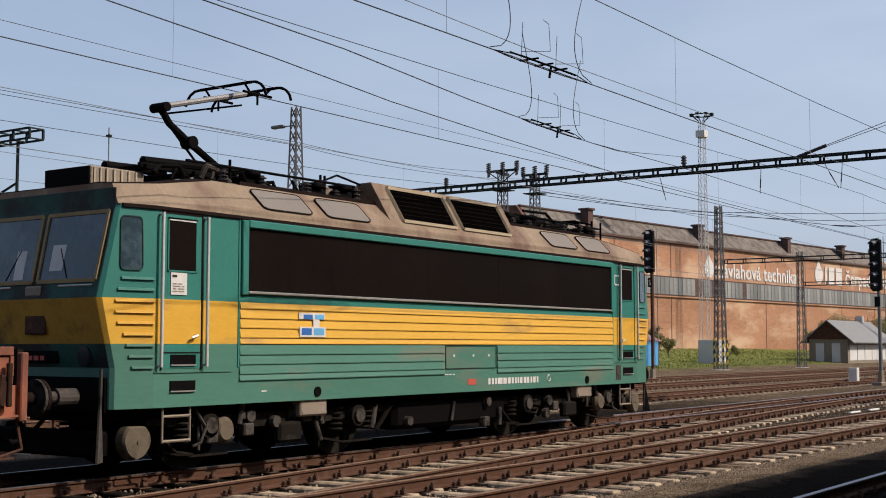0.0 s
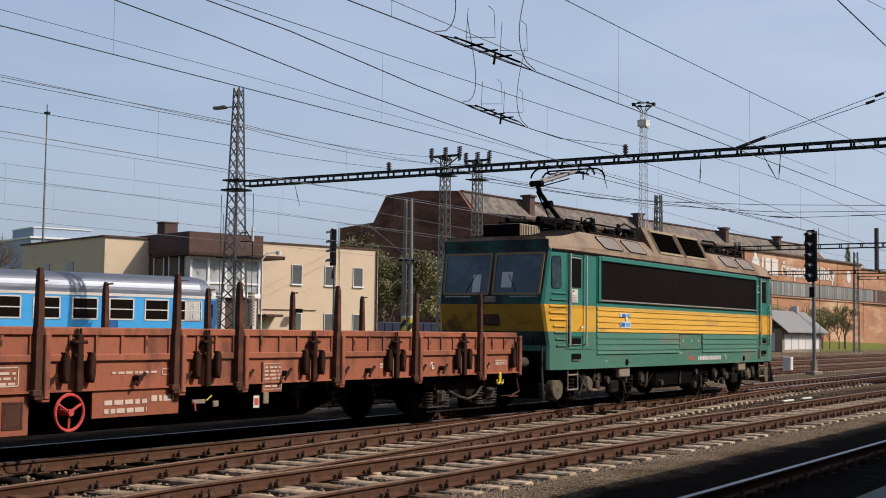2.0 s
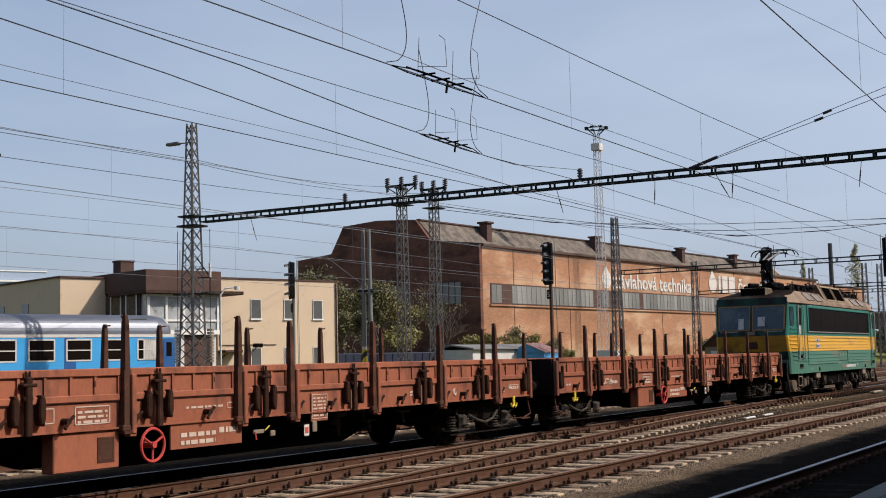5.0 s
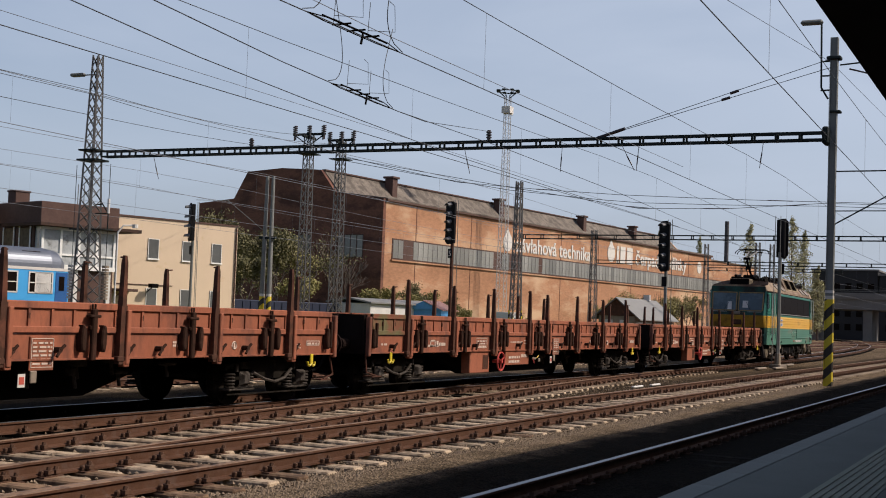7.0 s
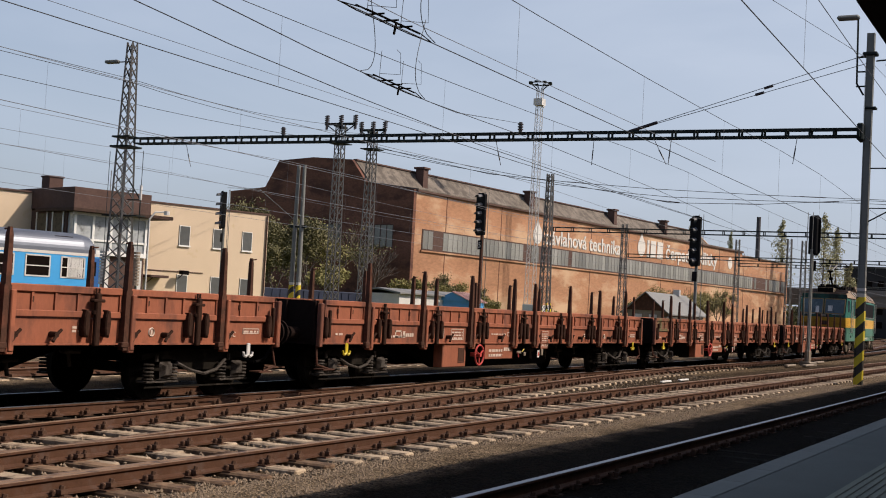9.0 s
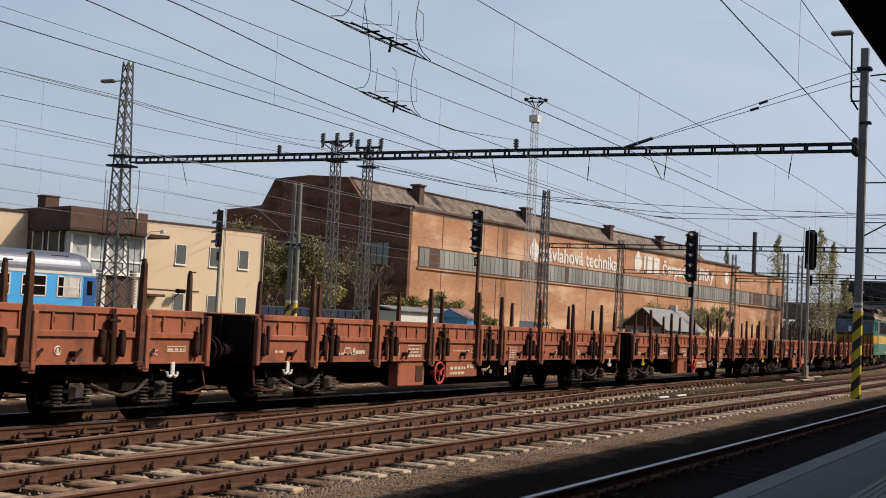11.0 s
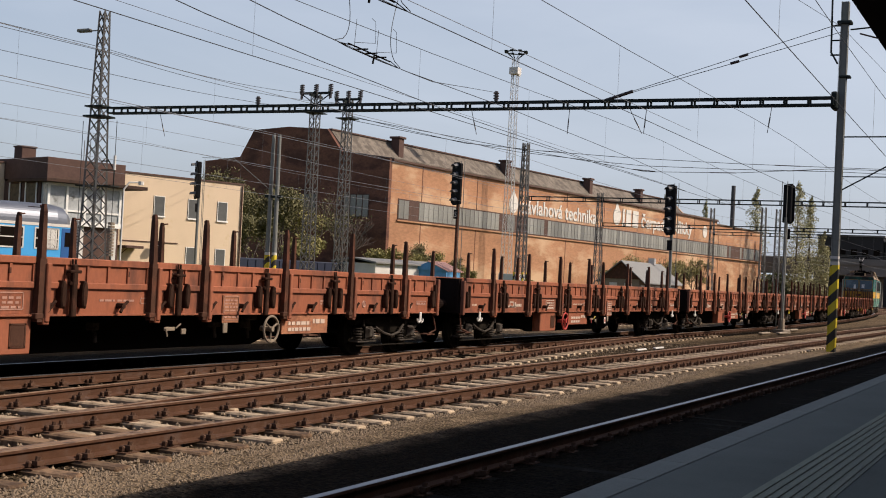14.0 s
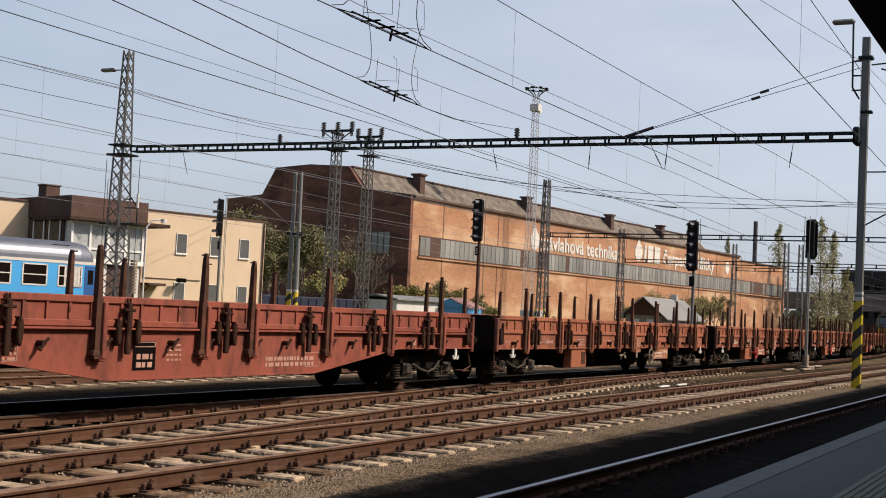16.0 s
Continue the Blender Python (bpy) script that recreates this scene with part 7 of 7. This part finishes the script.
bridge()
for x, y0, y1, h in ((290, 35, 49, 15.2), (290, 24, 34.6, 14.2), (295, 14, 24.5, 12.2), (300, -14, 12, 10.5)):
    hb = thing("apartment_building", "dark flat-roofed building beyond the bridge", "building", pose(x, 0, 0))
    part("wall", Geo().box(0, 15, y0, y1, -0.3, h), M["farblack"], hb)
    part("roof", Geo().box(-0.3, 15.3, y0 - 0.3, y1 + 0.3, h, h + 0.35), M["concrete"], hb)
    for k in range(int((y1 - y0) / 2.4)):
        for zz in range(2, int(h) - 1, 3):
            part("window", Geo().box(-0.06, 0, y0 + 0.7 + 2.4 * k, y0 + 2.0 + 2.4 * k, zz, zz + 1.4), M["darkglass"], hb)
ob_ = thing("office_block", "pale grey office block with white top storey", "building", pose(97.2, 121.4, 0, 0, 0, -20))
part("wall", Geo().box(2.2, 14, 0, 12, -0.5, 12.2), M["office"], ob_)
part("roof_house", Geo().box(2.7, 9.8, 0.6, 8, 12.2, 13.5), M["office"], ob_)
part("roof", Geo().box(2.0, 14.2, -0.2, 12.2, 12.2, 12.4), M["winwhite"], ob_)
part("roof", Geo().box(2.6, 9.9, 0.5, 8.1, 13.5, 13.62), M["winwhite"], ob_)
for k in range(5):
    for zz in (5.0, 8.4):
        part("window", Geo().box(2.9 + 2.2 * k, 4.3 + 2.2 * k, -0.06, 0, zz, zz + 1.5), M["glass"], ob_)
solid("chimney", Geo().tube((0, 0, 0), (0, 0, 23.2), 0.5, 16, 0.42), M["darkchimney"], "tall thin dark steel chimney", "chimney", pose(255, 60.2, 0))


# ---- blue coach ----
def coach():
    c = thing("passenger_coach", "bright blue passenger coach with a silver roof standing on a siding", "coach", pose(42.9, 45.47, 0.14, 0, 0, -15))
    part("body", Geo().box(-19, 5.4, 0, 2.8, 1.0, 3.08, 0.05), M["coachblue"], c)
    part("white_line", Geo().box(-19, 5.41, -0.012, 2.812, 3.06, 3.2), M["white"], c)
    prof = [(1.4 - 1.4 * abs(math.cos(a)) ** 0.75 * (1 if math.cos(a) > 0 else -1), 3.2 + 1.0 * max(0.0, math.sin(a)) ** 0.8) for a in (math.pi * k / 26 for k in range(27))]
    part("roof", Geo().loft([[(x, 1.4 + (y - 1.4) * k, 3.2 + (z - 3.2) * k) for y, z in prof] for x, k in ((-19, 1), (4.4, 1), (5.0, 0.9), (5.4, 0.62))]), M["coachroof"], c, "silver grey curved roof")
    x = -17.7
    while x < 3.4:
        wd = part("window", Geo().box(x, x + 1.22, -0.02, 0.05, 1.98, 2.92, 0.01), M["darkglass"], c)
        g = Geo()
        outline(g, x - 0.06, 1.92, 1.34, 1.06, 0.07, -0.02)
        g.box(x, x + 1.22, -0.035, -0.005, 2.42, 2.47)
        part("frame", g, M["white"], wd)
        x += 1.9
    wd = part("frosted_window", Geo().box(3.55, 4.3, -0.02, 0.05, 1.98, 2.92, 0.01), M["palebox"], c)
    g = Geo()
    outline(g, 3.49, 1.92, 0.87, 1.06, 0.07, -0.02)
    part("frame", g, M["white"], wd)
    part("door", Geo().box(4.62, 5.3, -0.02, 0.03, 1.1, 3.0, 0.01), M["coachdark"], c)
    part("door_window", Geo().box(4.8, 5.1, -0.03, 0.0, 2.1, 2.8), M["darkglass"], c)
    part("dark_stripe", Geo().box(-0.75, -0.15, -0.008, 0.0, 1.0, 3.05), M["coachdark"], c)
    part("underframe", Geo().box(-18.6, 5.2, 0.2, 2.6, 0.55, 1.0), M["black"], c)
    for xx in (-15.5, 2.2):
        g = Geo()
        for a in (-1.25, 1.25):
            for s in (0.65, 2.15):
                g.tube((xx + a, s - 0.06, 0.46), (xx + a, s + 0.06, 0.46), 0.46, 20)
        g.box(xx - 1.9, xx + 1.9, 0.3, 0.45, 0.4, 0.75)
        part("bogie", g, M["black"], c)
    part("gangway", Geo().box(5.41, 5.8, 0.85, 1.95, 1.1, 3.2, 0.04), M["black"], c)
    share("lettering", letters("2", 0.38, M["white"]), c, pose(3.18, -0.006, 2.55))
    part("roof_vent", Geo().box(2.9, 3.9, 0.3, 0.5, 3.85, 3.98, 0.02), M["ends"], c)
    return c


coach()

# ---- trees and bushes ----
def leaf_cloud(g, c, rad, n, size, rnd):
    for _ in range(n):
        while True:
            p = Vector((rnd.uniform(-1, 1), rnd.uniform(-1, 1), rnd.uniform(-1, 1)))
            if 0.15 < p.length < 1:
                break
        p = Vector((c[0] + p.x * rad[0], c[1] + p.y * rad[1], c[2] + p.z * rad[2]))
        a = Vector((rnd.uniform(-1, 1), rnd.uniform(-1, 1), rnd.uniform(-1, 1))).normalized() * size * rnd.uniform(0.6, 1.3)
        b = a.cross(Vector((rnd.uniform(-1, 1), rnd.uniform(-1, 1), rnd.uniform(-1, 1)))).normalized() * size * 0.6
        g.add([p - a, p + b, p + a, p - b], [(0, 1, 2, 3)])


def limbs(g, p, d, length, r, depth, rnd, tips, spread=0.5, up=0.15):
    q = p + d * length
    g.tube(p, q, r, 5 if r > 0.03 else 3, r * 0.7)
    tips.append(q)
    if depth == 0:
        return
    for _ in range(3 if depth > 1 else 2):
        e = (d + Vector((rnd.uniform(-1, 1), rnd.uniform(-1, 1), rnd.uniform(-0.6, 1) + up)) * spread).normalized()
        limbs(g, p + d * length * rnd.uniform(0.6, 1.0), e, length * rnd.uniform(0.6, 0.8), r * 0.68, depth - 1, rnd, tips, spread, up)


def tree(name, label, x, y, h, r, leaf, nleaf, seed, depth=4, size=0.16, spread=0.5, z=0.1, category="tree"):
    rnd = random.Random(seed)
    t = thing(name, label, category, pose(x, y, z))
    g, tips = Geo(), []
    limbs(g, Vector((0, 0, -0.2)), Vector((rnd.uniform(-0.05, 0.05), rnd.uniform(-0.05, 0.05), 1)), h * 0.32, r, depth, rnd, tips, spread)
    part("trunk", g, M["twig"], t)
    if leaf:
        g = Geo()
        for q in tips:
            leaf_cloud(g, q, (h * 0.07, h * 0.07, h * 0.07), max(1, nleaf // len(tips)), size, rnd)
        part("crown", g, M[leaf], t)
    return t


def poplar(x, y, h, w, seed):
    rnd = random.Random(seed)
    t = thing("poplar_tree", "slim columnar poplar with thin spring leaves", "tree", pose(x, y, 0), group="poplars")
    part("trunk", Geo().tube((0, 0, -0.2), (0, 0, h * 0.9), 0.25, 8, 0.04), M["twig"], t)
    g = Geo()
    tw = Geo()
    for k in range(70):
        z = h * (0.12 + 0.86 * k / 70)
        wr = w * min(1, (1.05 - z / h) * 2.4) * rnd.uniform(0.5, 1.1)
        a = rnd.uniform(0, 6.28)
        c = (wr * 0.55 * math.cos(a), wr * 0.55 * math.sin(a), z)
        tw.tube((0, 0, z - wr * 0.9), c, 0.03, 3, 0.01)
        leaf_cloud(g, c, (wr * 0.6, wr * 0.6, h * 0.04), 60, 0.17, rnd)
    part("branchwork", tw, M["twig"], t)
    part("crown", g, M["poplar"], t)


for x, y, h, w, s in ((262, 57.0, 23.5, 2.9, 1), (238, 44.0, 22.8, 3.0, 2), (243, 42.6, 20.5, 2.6, 3), (236, 38.8, 13.5, 1.8, 4), (312, 80.5, 24.5, 1.8, 5), (330, 96.0, 27.5, 1.9, 6)):
    poplar(x, y, h, w, s)
for k, (x, y, h, leaf, n) in enumerate(((100, 66, 11.0, "leafdark", 9000), (103, 61.5, 9.0, "leafdark", 700), (106, 71, 12.0, "leafdark", 7000), (98, 71, 12.0, "leafdark", 9000),
                                        (110, 60.5, 5.5, "leaf", 2400), (93, 64.5, 8.5, "leafdark", 9000), (112, 66.0, 10.5, None, 0), (109, 69, 12.0, "leafdark", 500),
                                        (104, 66, 10.0, "leaf", 1300), (108, 64, 9.0, None, 0), (111, 75, 11, "leafdark", 4200), (96, 61, 6.5, "leaf", 4500))):
    label = "bare thin tree before the dark gable" if not leaf else "thin spring tree with sparse fresh leaves before the dark gable"
    tree("young_tree", label, x, y, h, 0.09, leaf, n, 20 + k, 5, 0.12, 0.6)
for k, (x, y, h) in enumerate(((117, 60.5, 6.0), (121, 61.0, 5.2), (126, 60.5, 4.4), (123, 58.0, 3.6), (166, 54, 6.0), (170, 53.2, 5.8), (160, 49.5, 7.0), (163, 46.8, 6.5), (158, 51.5, 6.6), (168, 45.8, 6.0), (172, 48, 7.0), (150, 50, 4.6), (156, 47.5, 5.6), (110.5, 57.0, 4.6), (113, 52.5, 3.2), (118, 48.5, 3.0))):
    tree("bush", "leafy spring bush at the foot of the brick wall", x, y, h, 0.06, "leafdark" if k in (0, 2, 5, 9, 12) else "leaf", 2200, 40 + k, 5, 0.085, 0.8, category="bush")
for k, (x, y, h) in enumerate(((68, 90, 13.5), (66, 93, 14.5), (74, 99, 12.5), (64.5, 86, 13.0), (61, 90, 13.0))):
    tree("bare_tree", "bare spreading tree with fine dark twigs", x, y, h, 0.12, None, 0, 60 + k, 6, 0.1, 0.75)
for k, (x, y, h) in enumerate(((165, 46.5, 6.0), (168, 44.6, 5.4), (172, 44.8, 6.4), (176, 46, 5.0), (161, 44.8, 4.8))):
    tree("bare_bush", "bare brown bush behind the low shed", x, y, h, 0.08, "leaf", 160, 90 + k, 6, 0.1, 0.6, category="bush")
tree("bare_bush", "bare brown bush beside the hall", 178, 53.0, 7.5, 0.09, None, 0, 77, 6, 0.1, 0.6, category="bush")


def far_woods():
    g = Geo()
    rnd = random.Random(31)
    for k in range(60):
        x, y, h = rnd.uniform(285, 330), rnd.uniform(52, 125), rnd.uniform(4, 8)
        for _ in range(5):
            leaf_cloud(g, (x + rnd.uniform(-2, 2), y + rnd.uniform(-2.5, 2.5), h * rnd.uniform(0.2, 0.8)), (2.2, 2.2, h * 0.3), 60, 0.5, rnd)
    solid("far_woods", g, M["leafdark"], "dark spring thicket beyond the bridge", "woods", kind="stuff")


far_woods()


def grass_strip():
    g = Geo()
    rnd = random.Random(9)
    for _ in range(16000):
        x, y = rnd.uniform(85, 155), rnd.uniform(43, 61)
        z = bank(x, y) - 0.2
        a = rnd.uniform(0, 3.14)
        w, h = rnd.uniform(0.03, 0.07), rnd.uniform(0.05, 0.16)
        g.add([(x - w * math.cos(a), y - w * math.sin(a), z), (x + w * math.cos(a), y + w * math.sin(a), z), (x + rnd.uniform(-0.1, 0.1), y, z + h)], [(0, 1, 2)])
    solid("grass", g, M["grass"], "rough spring grass along the far side of the yard", "grass", kind="stuff")


grass_strip()
for x, y, z in ((70, 83.6, 20.2), (70, 96.0, 14.0)):
    ps = thing("mast", "thin lattice radio mast behind the yard" if z > 15 else "slim steel post behind the coach", "mast", pose(x, y, 0))
    part("shaft", Geo().tube((0, 0, -0.2), (0, 0, z * 0.76), 0.12, 8, 0.07), M["pole"], ps)
    part("top_rod", Geo().tube((0, 0, z * 0.7), (0, 0, z), 0.06, 6), M["pole"], ps)
    if z > 15:
        part("top_plate", Geo().box(-0.15, 0.15, -0.25, 0.25, z * 0.96, z * 0.96 + 0.2, 0.03), M["gantry"], ps)
LP = pose(54.0, 46.2, 0)
yl = thing("yard_lamp", "white-hooded yard lamp on a bent pipe", "street lamp", LP)
part("pipe", Geo().path([(0, 0, -0.2), (0, 0, 5.6), (0.2, -0.2, 6.0), (0.7, -0.6, 6.05)], 0.05, 8), M["palebox"], yl)
part("lamp_head", Geo().tube((0.7, -0.6, 5.9), (0.7, -0.6, 6.1), 0.16, 10), M["palebox"], yl)


# ---- movement ----
def run(t):
    """Distance of the locomotive's rear corner along the track."""
    return 10.29 + 6.407 * t + 0.1258 * t * t


def rail_pose(s, half):
    """A vehicle whose middle is at s, standing on the track with its two bogies."""
    a, b = Vector((s - half, t_line(s - half), 0)), Vector((s + half, t_line(s + half), 0))
    c = (a + b) / 2
    return pose(c.x, c.y, 0.0, 0, 0, math.degrees(math.atan2(b.y - a.y, b.x - a.x)))


def motions():
    times = [i * 0.5 for i in range(33)]
    fine = [i / 15 for i in range(241)]
    cars = [(loco, 7.7, 4.15)] + [(w, -1.1 - WAGON_HALF - 19.7 * i, 7.45) for i, w in enumerate(wagons)]
    for car, off, half in cars:
        walk(car, [(t, rail_pose(run(t) + off, half)) for t in times])
        for ch in car.children:
            if "radius" in ch.keys():
                base = ch.matrix_basis.translation.copy()
                r = ch["radius"]
                walk(ch, [(t, Matrix.Translation(base) @ Matrix.Rotation((run(t) - 10.29) / r, 4, "Y")) for t in fine])


motions()
